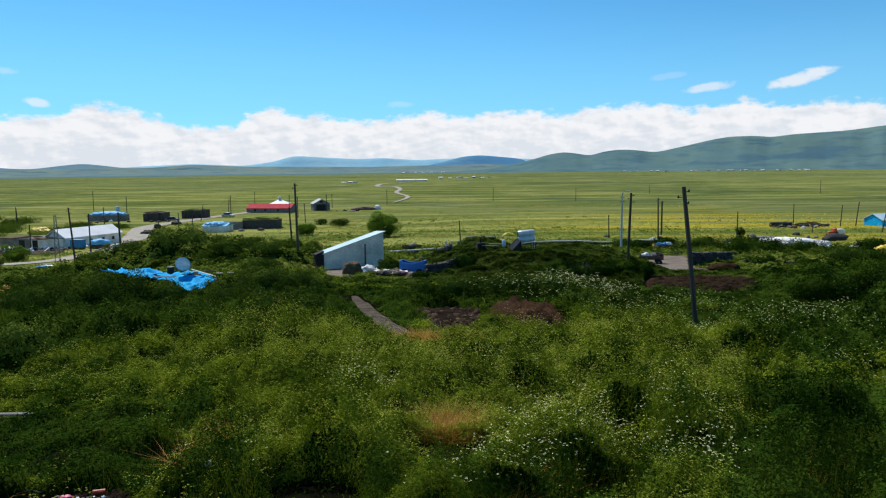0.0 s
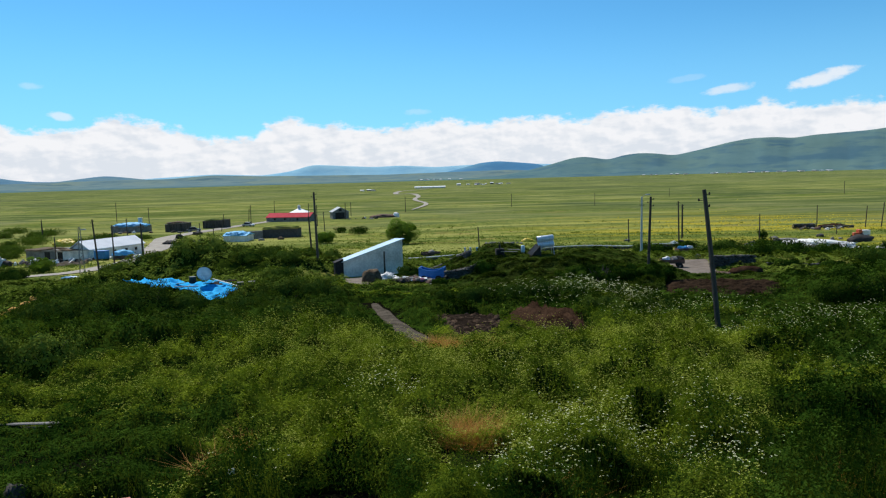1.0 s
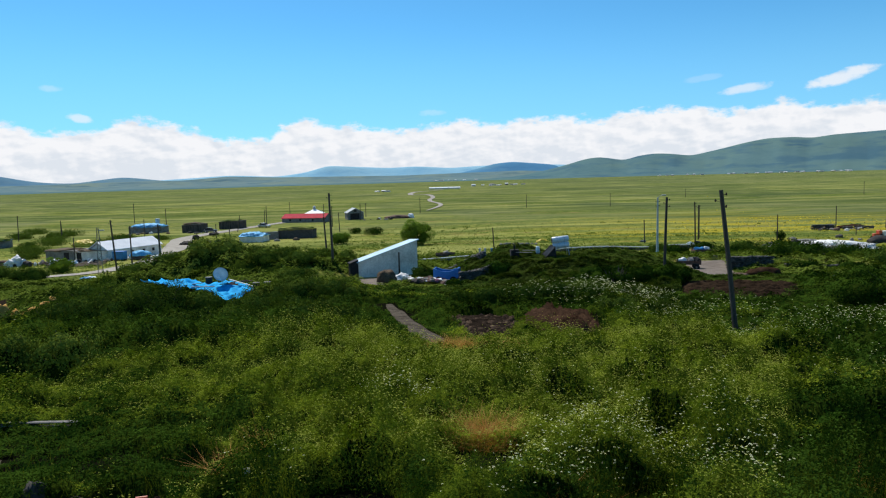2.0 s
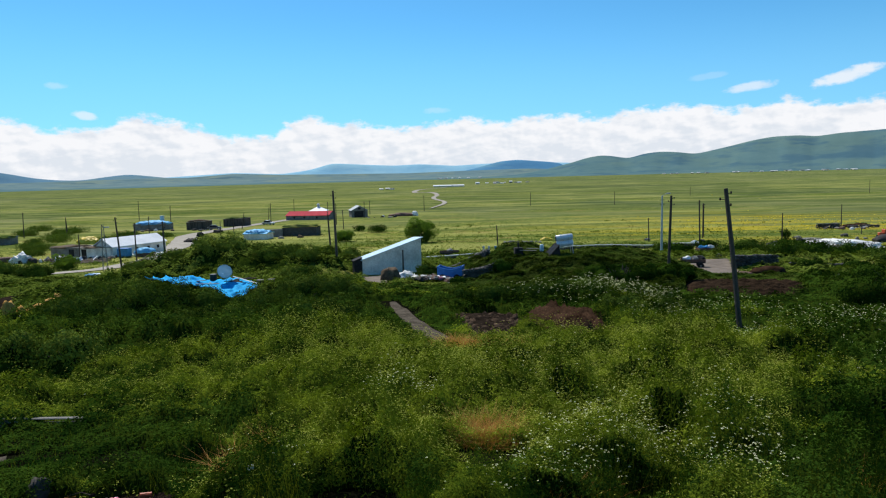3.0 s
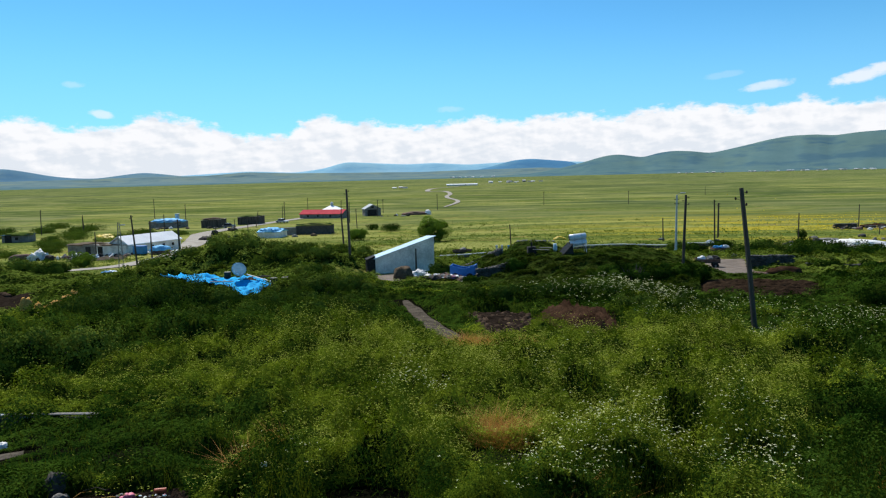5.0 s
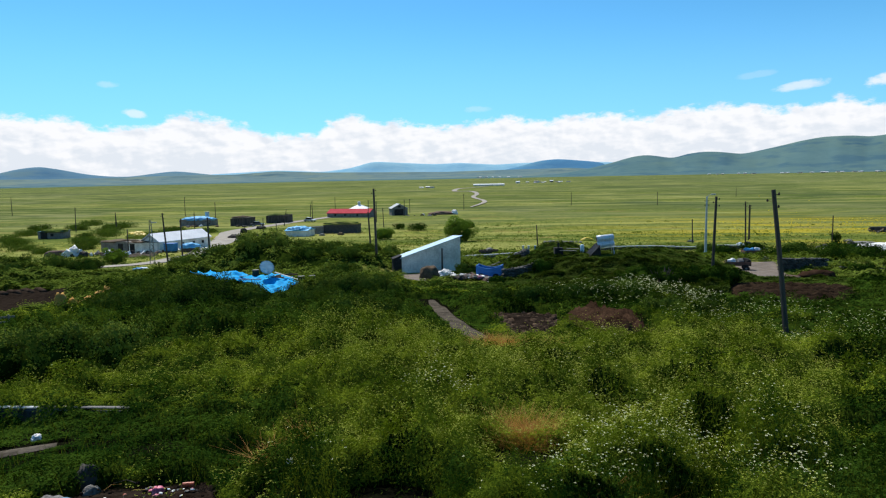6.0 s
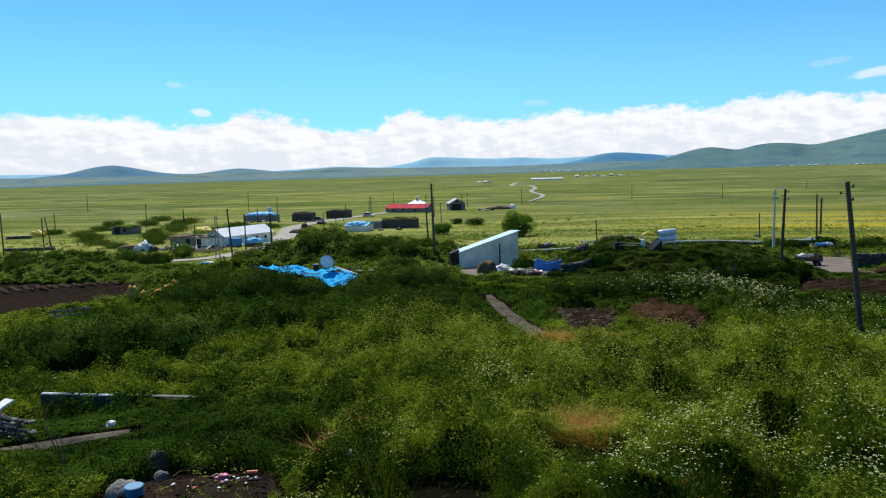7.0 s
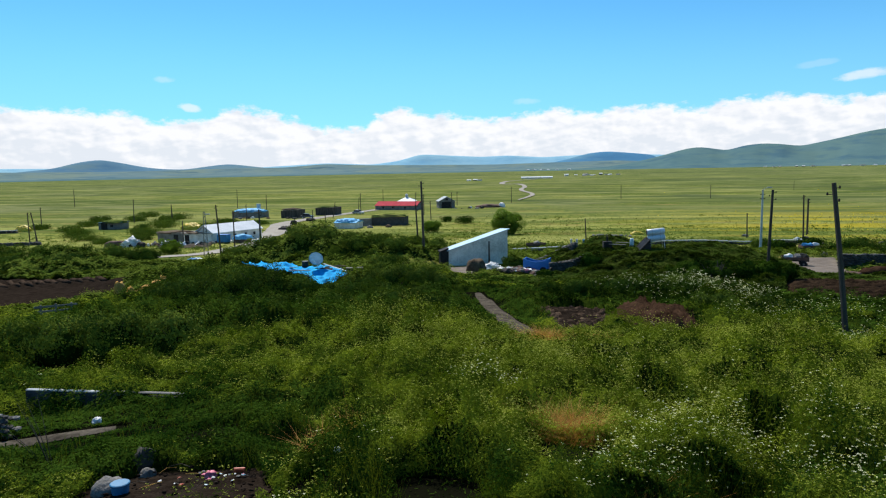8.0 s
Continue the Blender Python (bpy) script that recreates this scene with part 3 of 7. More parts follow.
LANE = [(-14.4, 11.5), (-12.8, 12.3), (-11.6, 12.9), (-10.9, 13.3), (-10.2, 13.75)]
strip("footpath", FOOTPATH, [0.6, 1.1, 1.15, 1.0, 0.8, 0.5], "worn_path", 0.07, "narrow trodden footpath through the weeds", "path", 0.8)
strip("dooryard", DOORYARD, [0.8, 2.0, 3.2, 4.2], "earth", 0.07, "trodden earth before the white shed", "path", 0.8)
strip("village_road", VILLAGE_ROAD, [4.5, 5, 5, 5, 5, 5.5, 6, 6, 5.5, 5, 4.5, 4], "gravel", 0.14, "pale gravel village road", "road", 3.0)
strip("country_road", FAR_ROAD, [1.2, 2.2, 2.8, 2.8, 2.8, 3.2, 3.4, 4, 5, 5, 5, 5, 5, 5, 4, 3], "gravel", 0.35, "pale winding track across the plain", "road", 8.0)
strip("garden_path", LANE, [1.0, 0.9, 0.75, 0.6, 0.3], "worn_path", 0.06, "narrow earth path beside the stone wall", "path", 0.4)

# plots of bare soil: outline, furrow direction in degrees, furrow spacing, height, material
PLOTS = {"bean": [(-1.8, 42.6), (0.4, 42.8), (2.1, 41.6), (2.0, 36.0), (1.6, 32.6), (-0.5, 32.0)],
         "mound": [(2.2, 40.4), (4.6, 42.2), (6.7, 38.2), (6.3, 33.6), (5.4, 31.6), (3.9, 31.8), (2.2, 35.5)],
         "east": [(15.2, 52.5), (17.6, 60.5), (22.0, 61.5), (27.0, 60.0), (25.0, 53.5), (19.5, 49.2)],
         "west": [(-70.0, 52.0), (-69.0, 69.0), (-58.0, 67.5), (-47.0, 64.0), (-38.8, 55.0), (-37.6, 49.0), (-44.0, 40.5), (-56.0, 40.0)],
         "yard": [(21.0, 68.5), (24.5, 84.5), (30.0, 86.0), (27.3, 76.0), (26.6, 69.0)],
         "hut": [(-79.0, 124.5), (-70.0, 126.0), (-66.5, 119.0), (-70.0, 116.5), (-77.0, 118.0)],
         "litter": [(-8.0, 10.1), (-7.3, 10.9), (-6.2, 10.9), (-5.2, 10.6), (-4.4, 9.5), (-3.8, 8.0), (-7.0, 6.5)]}


def plot(name, poly, turn, space, high, mat, label, category, step, ridged=0.0):
    xs, ys = [p[0] for p in poly], [p[1] for p in poly]
    nx, ny = int((max(xs) - min(xs)) / step) + 1, int((max(ys) - min(ys)) / step) + 1
    X, Y = np.meshgrid(np.linspace(min(xs), max(xs), nx), np.linspace(min(ys), max(ys), ny))
    c, s = math.cos(radians(turn)), math.sin(radians(turn))
    u = X * c + Y * s
    wob = vnoise(X * 1.3, Y * 1.3, 9)
    clod = vnoise(X / step / 1.4, Y / step / 1.4, 4)
    rim = np.clip(off_line(X, Y, poly + poly[:1]) / 0.7, 0, 1)
    high = high * (0.14 + 0.86 * np.clip((np.hypot(X, Y) - ridged) / 3.0, 0, 1))
    Z = gz(X, Y) + 0.02 + rim * (0.05 + high * (1 - np.abs(np.sin(u * math.pi / space + wob * 0.45))) + 0.35 * high * clod)
    if mat not in ("earth", "dark_soil") and not ridged:
        Z = Z + rim * (0.20 * vnoise(X * 2.1, Y * 2.1, 61) ** 2 + 0.12 * vnoise(X * 4.7, Y * 4.7, 62) ** 2)
    keep = inside(X + 0.8 * (vnoise(X / 2, Y / 2, 6) - 0.5), Y + 0.8 * (vnoise(X / 2, Y / 2, 7) - 0.5), poly)
    idx = np.arange(nx * ny).reshape(ny, nx)
    q = np.stack([idx[:-1, :-1], idx[:-1, 1:], idx[1:, 1:], idx[1:, :-1]], -1)[keep[:-1, :-1]]
    return tagged(new(name, fast_mesh(name, np.stack([X, Y, Z], -1).reshape(-1, 3), q.reshape(-1, 4), M[mat], True)), label, category, kind="structure")


plot("vegetable_plot", PLOTS["bean"], 80, 0.8, 0.22, "dark_soil", "dark ploughed vegetable plot in the weeds", "soil", 0.12)
plot("vegetable_plot", PLOTS["mound"], 30, 1.7, 0.75, "red_soil", "heaped reddish soil beside the plot", "soil", 0.2)
plot("ploughed_plot", PLOTS["east"], 112, 1.1, 0.26, "soil", "dark brown ploughed plot below the stone wall", "soil", 0.15)
west_plot = plot("ploughed_plot", PLOTS["west"], 61, 1.4, 0.2, "dark_soil", "dark brown plot, furrowed beside the hedge", "soil", 0.2, 71.0)
for k in range(13):
    s = k / 12
    x0, y0, run = -55.6 + 10.2 * s, 53.8 + 7.6 * s, 14.5 - 9.5 * s
    pts = [(x0 - 0.74 * run * q, y0 + 0.67 * run * q) for q in (0.0, 0.2, 0.4, 0.6, 0.8, 1.0)]
    bm = tube([(x, y, g1(x, y) + 0.22 + 0.07 * math.sin(k * 2.1 + 3 * x)) for x, y in pts], [0.12, 0.27, 0.31, 0.26, 0.3, 0.16], 7)
    part("ridge", bm, "clod", west_plot, smooth=True)
plot("yard", PLOTS["yard"], 0, 5.0, 0.05, "earth", "bare beige earth yard", "yard", 0.5)
plot("yard", PLOTS["hut"], 0, 4.0, 0.08, "worn_path", "trodden brown yard before the huts", "yard", 0.5)
plot("bare_soil", PLOTS["litter"], 20, 2.0, 0.06, "dark_soil", "bare brown soil strewn with litter", "soil", 0.12)


crng = np.random.default_rng(23)
vs, fs = [], []
for k in range(300):
    x, y = crng.uniform(-1.8, 2.1), crng.uniform(32.2, 42.6)
    if not inside(np.array([x]), np.array([y]), PLOTS["bean"])[0]:
        continue
    size = crng.uniform(0.08, 0.24)
    base = len(vs)
    ring = [(x + size * math.cos(a) * crng.uniform(0.7, 1.2), y + size * math.sin(a) * crng.uniform(0.7, 1.2)) for a in np.arange(6) * 1.047]
    z = g1(x, y) + 0.12
    vs += [(px, py, z) for px, py in ring] + [(x + (px - x) * 0.6, y + (py - y) * 0.6, z + size * crng.uniform(0.5, 0.9)) for px, py in ring]
    fs += [(base + i, base + (i + 1) % 6, base + 6 + (i + 1) % 6, base + 6 + i) for i in range(6)] + [(base + 6, base + 7, base + 8, base + 9), (base + 6, base + 9, base + 10, base + 11)]
tagged(new("clods", fast_mesh("clods", vs, fs, M["clod"])), "crumbling clods of earth on the vegetable plot", "soil", kind="stuff")


# ---- hills round the plain ----
def hill(name, mat, dist, crest, label, thick=500.0, rough=0.03, seed=1, lo=-52, hi=62):
    """A range: crest heights in degrees above the eye, from right to left, with slopes before and behind and gullies in them."""
    A = np.linspace(lo, hi, 360)
    ca, ce = [c[0] for c in crest], [c[1] for c in crest]
    E = np.interp(A, ca, ce)
    E = np.convolve(np.pad(E, 2, mode="edge"), [0.1, 0.2, 0.4, 0.2, 0.1], "valid")
    H = np.maximum(EYE + dist * np.tan(np.radians(E)), 1.0)
    prof = [(-1.0, -0.02), (-0.8, 0.10), (-0.55, 0.32), (-0.3, 0.66), (-0.12, 0.92), (0.0, 1.0), (0.3, 0.75), (0.6, 0.0)]
    rows = []
    for k, (s, h) in enumerate(prof):
        for a, top in zip(A, H):
            gully = (float(vnoise(a * 0.9, k * 0.45, seed)) - 0.5) + 0.5 * (float(vnoise(a * 2.7, k * 0.8, seed + 3)) - 0.5)
            r = dist + s * thick * (1 + 0.12 * gully)
            z = top * h * (1 + (rough * 3 * gully if 0 < k < 5 else 0))
            rows.append((-math.sin(radians(a)) * r, math.cos(radians(a)) * r, z))
    n = len(A)
    f = [(k * n + c, k * n + c + 1, (k + 1) * n + c + 1, (k + 1) * n + c) for k in range(len(prof) - 1) for c in range(n - 1)]
    f = [q[::-1] for q in f]
    return tagged(new(name, fast_mesh(name, rows, f, M[mat], True)), label, "hill", kind="structure")


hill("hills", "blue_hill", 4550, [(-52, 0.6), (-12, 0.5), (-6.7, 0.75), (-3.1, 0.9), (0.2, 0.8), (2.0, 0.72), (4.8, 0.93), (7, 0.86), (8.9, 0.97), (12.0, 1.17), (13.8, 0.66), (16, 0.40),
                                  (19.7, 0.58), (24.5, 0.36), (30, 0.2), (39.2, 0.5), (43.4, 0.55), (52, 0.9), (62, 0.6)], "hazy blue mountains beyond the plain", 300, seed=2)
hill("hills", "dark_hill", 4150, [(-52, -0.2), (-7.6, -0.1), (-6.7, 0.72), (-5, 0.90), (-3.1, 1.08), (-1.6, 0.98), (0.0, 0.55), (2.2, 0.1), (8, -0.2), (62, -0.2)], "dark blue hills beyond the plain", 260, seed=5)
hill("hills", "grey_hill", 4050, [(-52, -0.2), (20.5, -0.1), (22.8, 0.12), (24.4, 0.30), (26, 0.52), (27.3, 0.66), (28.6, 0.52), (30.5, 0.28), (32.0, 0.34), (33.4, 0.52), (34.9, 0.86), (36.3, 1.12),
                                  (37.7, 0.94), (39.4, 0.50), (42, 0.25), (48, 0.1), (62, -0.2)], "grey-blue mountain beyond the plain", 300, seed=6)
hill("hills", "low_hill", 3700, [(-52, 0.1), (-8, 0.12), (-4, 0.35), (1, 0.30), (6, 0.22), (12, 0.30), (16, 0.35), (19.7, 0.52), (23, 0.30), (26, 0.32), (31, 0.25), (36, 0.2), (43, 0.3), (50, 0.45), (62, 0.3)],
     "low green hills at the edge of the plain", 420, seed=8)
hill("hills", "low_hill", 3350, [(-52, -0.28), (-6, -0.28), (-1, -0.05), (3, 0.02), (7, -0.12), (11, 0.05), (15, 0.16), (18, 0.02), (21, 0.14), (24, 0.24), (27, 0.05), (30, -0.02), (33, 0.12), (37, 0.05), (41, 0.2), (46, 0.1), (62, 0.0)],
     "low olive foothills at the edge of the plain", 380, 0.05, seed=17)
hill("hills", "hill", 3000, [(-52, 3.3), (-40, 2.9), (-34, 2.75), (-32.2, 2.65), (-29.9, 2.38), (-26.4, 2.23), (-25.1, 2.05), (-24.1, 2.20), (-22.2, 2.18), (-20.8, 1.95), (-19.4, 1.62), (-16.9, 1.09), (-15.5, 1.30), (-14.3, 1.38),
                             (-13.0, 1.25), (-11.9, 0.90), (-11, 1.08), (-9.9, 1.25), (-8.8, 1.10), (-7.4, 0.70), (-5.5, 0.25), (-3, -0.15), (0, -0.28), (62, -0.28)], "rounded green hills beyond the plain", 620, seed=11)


# ---- plants ----
rng = np.random.default_rng(7)
TARP = [(-28.3, 55.9), (-26.7, 57.2), (-25.2, 58.2), (-23.3, 59.0), (-20.5, 58.0), (-18.3, 55.6), (-20.4, 53.1), (-21.7, 55.0), (-24.2, 55.8)]
BARE = list(PLOTS.values()) + [TARP, [(-14.0, 70.8), (-11.8, 63.5), (-9.8, 60.5), (-8.3, 61.0), (-8.0, 65.5), (-5.0, 74.5), (-5.5, 77.0), (-7.0, 82.0), (-13.2, 78.5)]]


def bare(x, y):
    """Where nothing tall grows."""
    b = off_line(x, y, FOOTPATH) < 0.52
    b |= off_line(x, y, LANE) < 0.36
    b |= off_line(x, y, VILLAGE_ROAD) < 3.0
    b |= (np.hypot(x, y) < 11.0) & (np.hypot(x, y) > 8.0) & (-x > 0.5 * y) & (-x < 0.75 * y) & (y > 2.0)
    b |= off_line(x, y, DOORYARD) < 0.9
    for poly in BARE:
        b |= inside(x, y, poly)
    return b


def low(x, y):
    """How far the growth is kept low: by paths, on grass, and to clear the camera's view of things behind, 0 to 1."""
    k = np.clip(2.0 - off_line(x, y, FOOTPATH) / 1.1, 0, 1) * 0.85
    for cx, cy, a, b, s in ((-10.5, 13.2, 4.2, 3.2, 1.0), (0.0, 11.9, 0.95, 2.6, 1.0), (-13.4, 13.4, 1.8, 1.5, 1.0), (-7.5, 9.5, 2.0, 2.0, 0.9), (-4.6, 12.3, 0.7, 0.7, 0.6), (-11.0, 21.5, 5.0, 2.0, 0.9), (-16.6, 21.4, 5.5, 2.4, 0.9), (-9.5, 70.0, 5.0, 5.0, 0.9), (-3.5, 62.0, 3.5, 3.0, 0.8),
                            (-3.5, 56.0, 7.0, 7.0, 0.75), (-1.6, 28.2, 1.9, 2.4, 0.95), (0.6, 30.2, 1.8, 2.6, 1.0), (5.0, 30.0, 2.0, 2.4, 1.0), (2.9, 31.6, 1.4, 1.2, 0.8), (-34.2, 46.2, 2.4, 3.6, 0.95), (-34.6, 40.4, 3.0, 3.0, 0.9), (29.0, 71.5, 5.0, 4.0, 0.9), (24.0, 62.5, 6.0, 2.5, 0.9), (-44.0, 44.0, 9.0, 5.0, 0.8), (12.4, 32.4, 2.2, 4.0, 0.85), (9.5, 67.5, 11.0, 8.0, 0.6), (-8.2, 7.4, 3.6, 3.0, 0.9), (-5.8, 9.3, 1.5, 1.1, 1.0), (1.0, 25.5, 3.0, 2.0, 0.5), (19.0, 45.0, 9.0, 4.0, 0.6), (-21.5, 52.2, 6.0, 4.6, 0.92), (7.0, 64.5, 3.2, 2.5, 0.75), (-12.8, 15.2, 3.4, 0.9, 1.0), (6.0, 50.5, 9.0, 5.0, 0.65),
                            (-46.0, 43.0, 10.0, 7.0, 0.92), (-37.3, 51.5, 2.2, 2.8, 0.9), (-13.2, 66.0, 3.0, 6.5, 0.92), (22.0, 66.0, 10.0, 4.0, 0.7), (-14.2, 71.5, 2.6, 3.2, 0.9), (-51.0, 83.0, 9.0, 12.0, 0.92)):
        k = np.maximum(k, s * np.exp(-(((x - cx) / a) ** 2 + ((y - cy) / b) ** 2) ** 1.5))
    return np.clip(k, 0, 1)


# gaps among the plants, where the ground painted black shows as shade: x, y, half widths
HOLLOWS = ((-1.95, 9.7, 0.95, 0.9), (-1.75, 8.4, 1.3, 1.0), (-0.15, 11.6, 0.62, 0.75), (-18.6, 23.4, 2.6, 1.3), (5.2, 9.2, 0.6, 0.6), (7.2, 12.4, 0.5, 0.6), (0.9, 8.4, 0.8, 0.7), (-3.3, 8.7, 0.6, 0.7), (0.25, 11.75, 0.6, 0.5), (2.25, 9.3, 0.45, 0.8), (4.5, 17.7, 0.8, 1.3), (8.6, 14.4, 0.7, 0.9), (6.3, 10.4, 0.5, 0.5), (4.1, 10.6, 0.3, 0.6), (-7.4, 13.0, 0.9, 1.0),
           (-2.5, 13.2, 0.4, 0.8), (-3.5, 16.8, 0.6, 1.0), (1.9, 15.0, 0.5, 0.9), (6.1, 21.6, 0.9, 1.1), (-6.3, 19.5, 0.8, 1.2), (11.4, 24.5, 1.3, 1.3), (3.5, 12.7, 0.4, 0.7), (-4.0, 9.8, 0.4, 0.7), (0.8, 20.0, 0.6, 1.1), (7.6, 11.5, 0.5, 0.7), (5.4, 14.2, 0.5, 0.8))


def hollow(x, y):
    r = np.full(np.shape(x), 9.0)
    for cx, cy, a, b in HOLLOWS:
        r = np.minimum(r, np.hypot((x - cx) / a, (y - cy) / b))
    return r + 0.5 * (vnoise(x * 2.6, y * 2.6, 17) - 0.5)


def height(x, y):
    """Height of the growth."""
    d = np.hypot(x, y)
    wx, wy = x + 0.5 * vnoise(x * 1.1, y * 1.1, 8), y + 0.5 * vnoise(x * 1.1, y * 1.1, 9)
    huge, own0 = domes(wx, wy, 3.8, 13, 0.64)
    big, own = domes(wx, wy, 1.5, 3, 0.58)
    small, own2 = domes(wx, wy, 0.62, 4, 0.60)
    h = 0.20 + (0.12 + 0.45 * own0) * huge + (0.28 + 0.42 * own) * big * (0.50 + 0.50 * huge) + (0.12 + 0.26 * own2) * small * (0.35 + 0.65 * big)
    h = np.maximum(h, 0.05) * (0.85 + 0.15 * np.clip((45 - d) / 20, 0, 1))
    thick, own3 = domes(wx, wy, 3.3, 23, 0.62)
    h = h + (0.08 + 0.6 * own3 ** 1.5) * thick * np.clip((d - 20) / 10, 0, 1) * np.clip((60 - d) / 8, 0, 1)
    for mx, my, a, b, s in ((-24.0, 81.0, 9.0, 5.5, 0.5), (-62.0, 80.0, 20.0, 5.5, 1.6), (-33.0, 78.0, 7.0, 5.0, 1.3), (36.0, 54.0, 8.0, 5.0, 0.9), (-27.0, 50.0, 11.0, 4.5, 0.8), (-20.5, 28.5, 6.0, 2.4, 0.9), (-12.0, 30.0, 3.6, 2.6, 0.6), (25.5, 40.0, 5.0, 4.0, 0.6)):
        h = h + s * np.exp(-((((x - mx) / a) ** 2 + ((y - my) / b) ** 2) ** 1.5)) * (0.55 + 0.7 * vnoise(x / 2.2, y / 2.2, 31))
    # taller growth on the far rim of each gap, added to shade it
    for cx, cy, a, b in HOLLOWS:
        h = h + 0.55 * np.exp(-(((x - cx) / (1.15 * a)) ** 2 + ((y - cy - 1.25 * b) / 0.55) ** 2) ** 1.5)
    h = h * (1 - 0.9 * low(x, y))
    h = h * np.clip((hollow(x, y) - 0.7) / 0.5, 0.02, 1)
    return np.where(d < 7.7, np.minimum(0.6 * h, 0.4 * np.clip((7.2 - d) / 3, 0.15, 1)), h)


def scatter(n, d0, d1, lo=-38.0, hi=49.0):
    """Points on the slope, thinning with distance."""
    d = np.exp(rng.uniform(np.log(d0), np.log(d1), n))
    a = np.radians(rng.uniform(lo, hi, n))
    return -np.sin(a) * d, np.cos(a) * d, d


def leaf_quads(c, size, slim=0.5, up=0.6, three=False, face=None, stray=0.5):
    """Pointed leaves round the centres c: diamonds bent along the middle, or slim leaflets of one face."""
    n = len(c)
    nrm = rng.normal(size=(n, 3))
    if face is None:
        nrm[:, 2] = np.abs(nrm[:, 2]) + up
    else:
        nrm = face + stray * nrm
    nrm /= np.linalg.norm(nrm, axis=1)[:, None]
    u = np.cross(nrm, rng.normal(size=(n, 3)))
    u /= np.linalg.norm(u, axis=1)[:, None]
    w = np.cross(nrm, u)
    s = np.asarray(size)[:, None] * 0.5
    tip = u * s
    side = w * s * slim
    if three:
        v = np.stack([c - tip + side, c - tip * 0.7 - side, c + tip - nrm * s * 0.3], 1).reshape(-1, 3)
        return v, np.arange(3 * n).reshape(-1, 3)
    v = np.stack([c - tip, c + side + nrm * s * 0.15, c + tip - nrm * s * 0.35, c - side + nrm * s * 0.15], 1).reshape(-1, 3)
    return v, np.arange(4 * n).reshape(-1, 4)


def blades(x, y, z, tall, width, flop=0.55):
    """Grass blades: slim pointed slivers."""
    n = len(x)
    a = rng.uniform(0, 2 * np.pi, n)
    lean = rng.uniform(0.05, flop, n) * tall
    b = rng.uniform(0, 2 * np.pi, n)
    base = np.stack([x, y, z], 1)
    off = np.stack([np.cos(a) * width / 2, np.sin(a) * width / 2, np.zeros(n)], 1)
    top = base + np.stack([np.cos(b) * lean, np.sin(b) * lean, tall], 1)
    v = np.stack([base - off, base + off, top], 1).reshape(-1, 3)
    return v, np.arange(3 * n).reshape(-1, 3)


def stuff(name, v, f, mat, label, category):
    return tagged(new(name, fast_mesh(name, v, f, M[mat])), label, category, kind="stuff")


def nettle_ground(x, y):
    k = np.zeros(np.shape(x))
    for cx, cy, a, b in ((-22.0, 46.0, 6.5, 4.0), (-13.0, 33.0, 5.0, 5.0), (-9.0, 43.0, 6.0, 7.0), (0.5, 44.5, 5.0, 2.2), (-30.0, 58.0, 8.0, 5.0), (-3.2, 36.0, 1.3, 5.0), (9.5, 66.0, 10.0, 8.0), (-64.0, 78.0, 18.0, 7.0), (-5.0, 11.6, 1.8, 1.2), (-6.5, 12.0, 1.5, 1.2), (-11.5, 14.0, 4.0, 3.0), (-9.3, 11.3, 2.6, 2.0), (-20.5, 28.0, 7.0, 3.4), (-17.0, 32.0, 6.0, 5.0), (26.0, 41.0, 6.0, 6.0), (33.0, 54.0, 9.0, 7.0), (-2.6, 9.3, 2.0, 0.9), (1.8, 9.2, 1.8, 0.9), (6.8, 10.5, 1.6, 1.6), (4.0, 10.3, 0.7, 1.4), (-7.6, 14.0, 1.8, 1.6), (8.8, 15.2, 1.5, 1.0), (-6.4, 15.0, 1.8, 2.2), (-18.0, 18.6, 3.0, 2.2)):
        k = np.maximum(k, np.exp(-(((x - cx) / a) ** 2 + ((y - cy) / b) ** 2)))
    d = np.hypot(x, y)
    # the x / y terms add dark leaves rightward, darkening painted into the plants
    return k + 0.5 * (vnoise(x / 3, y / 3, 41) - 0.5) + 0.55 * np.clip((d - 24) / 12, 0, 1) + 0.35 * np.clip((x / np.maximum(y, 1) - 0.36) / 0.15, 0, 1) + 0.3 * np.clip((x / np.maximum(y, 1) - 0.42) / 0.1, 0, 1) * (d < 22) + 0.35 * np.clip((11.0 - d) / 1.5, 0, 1)


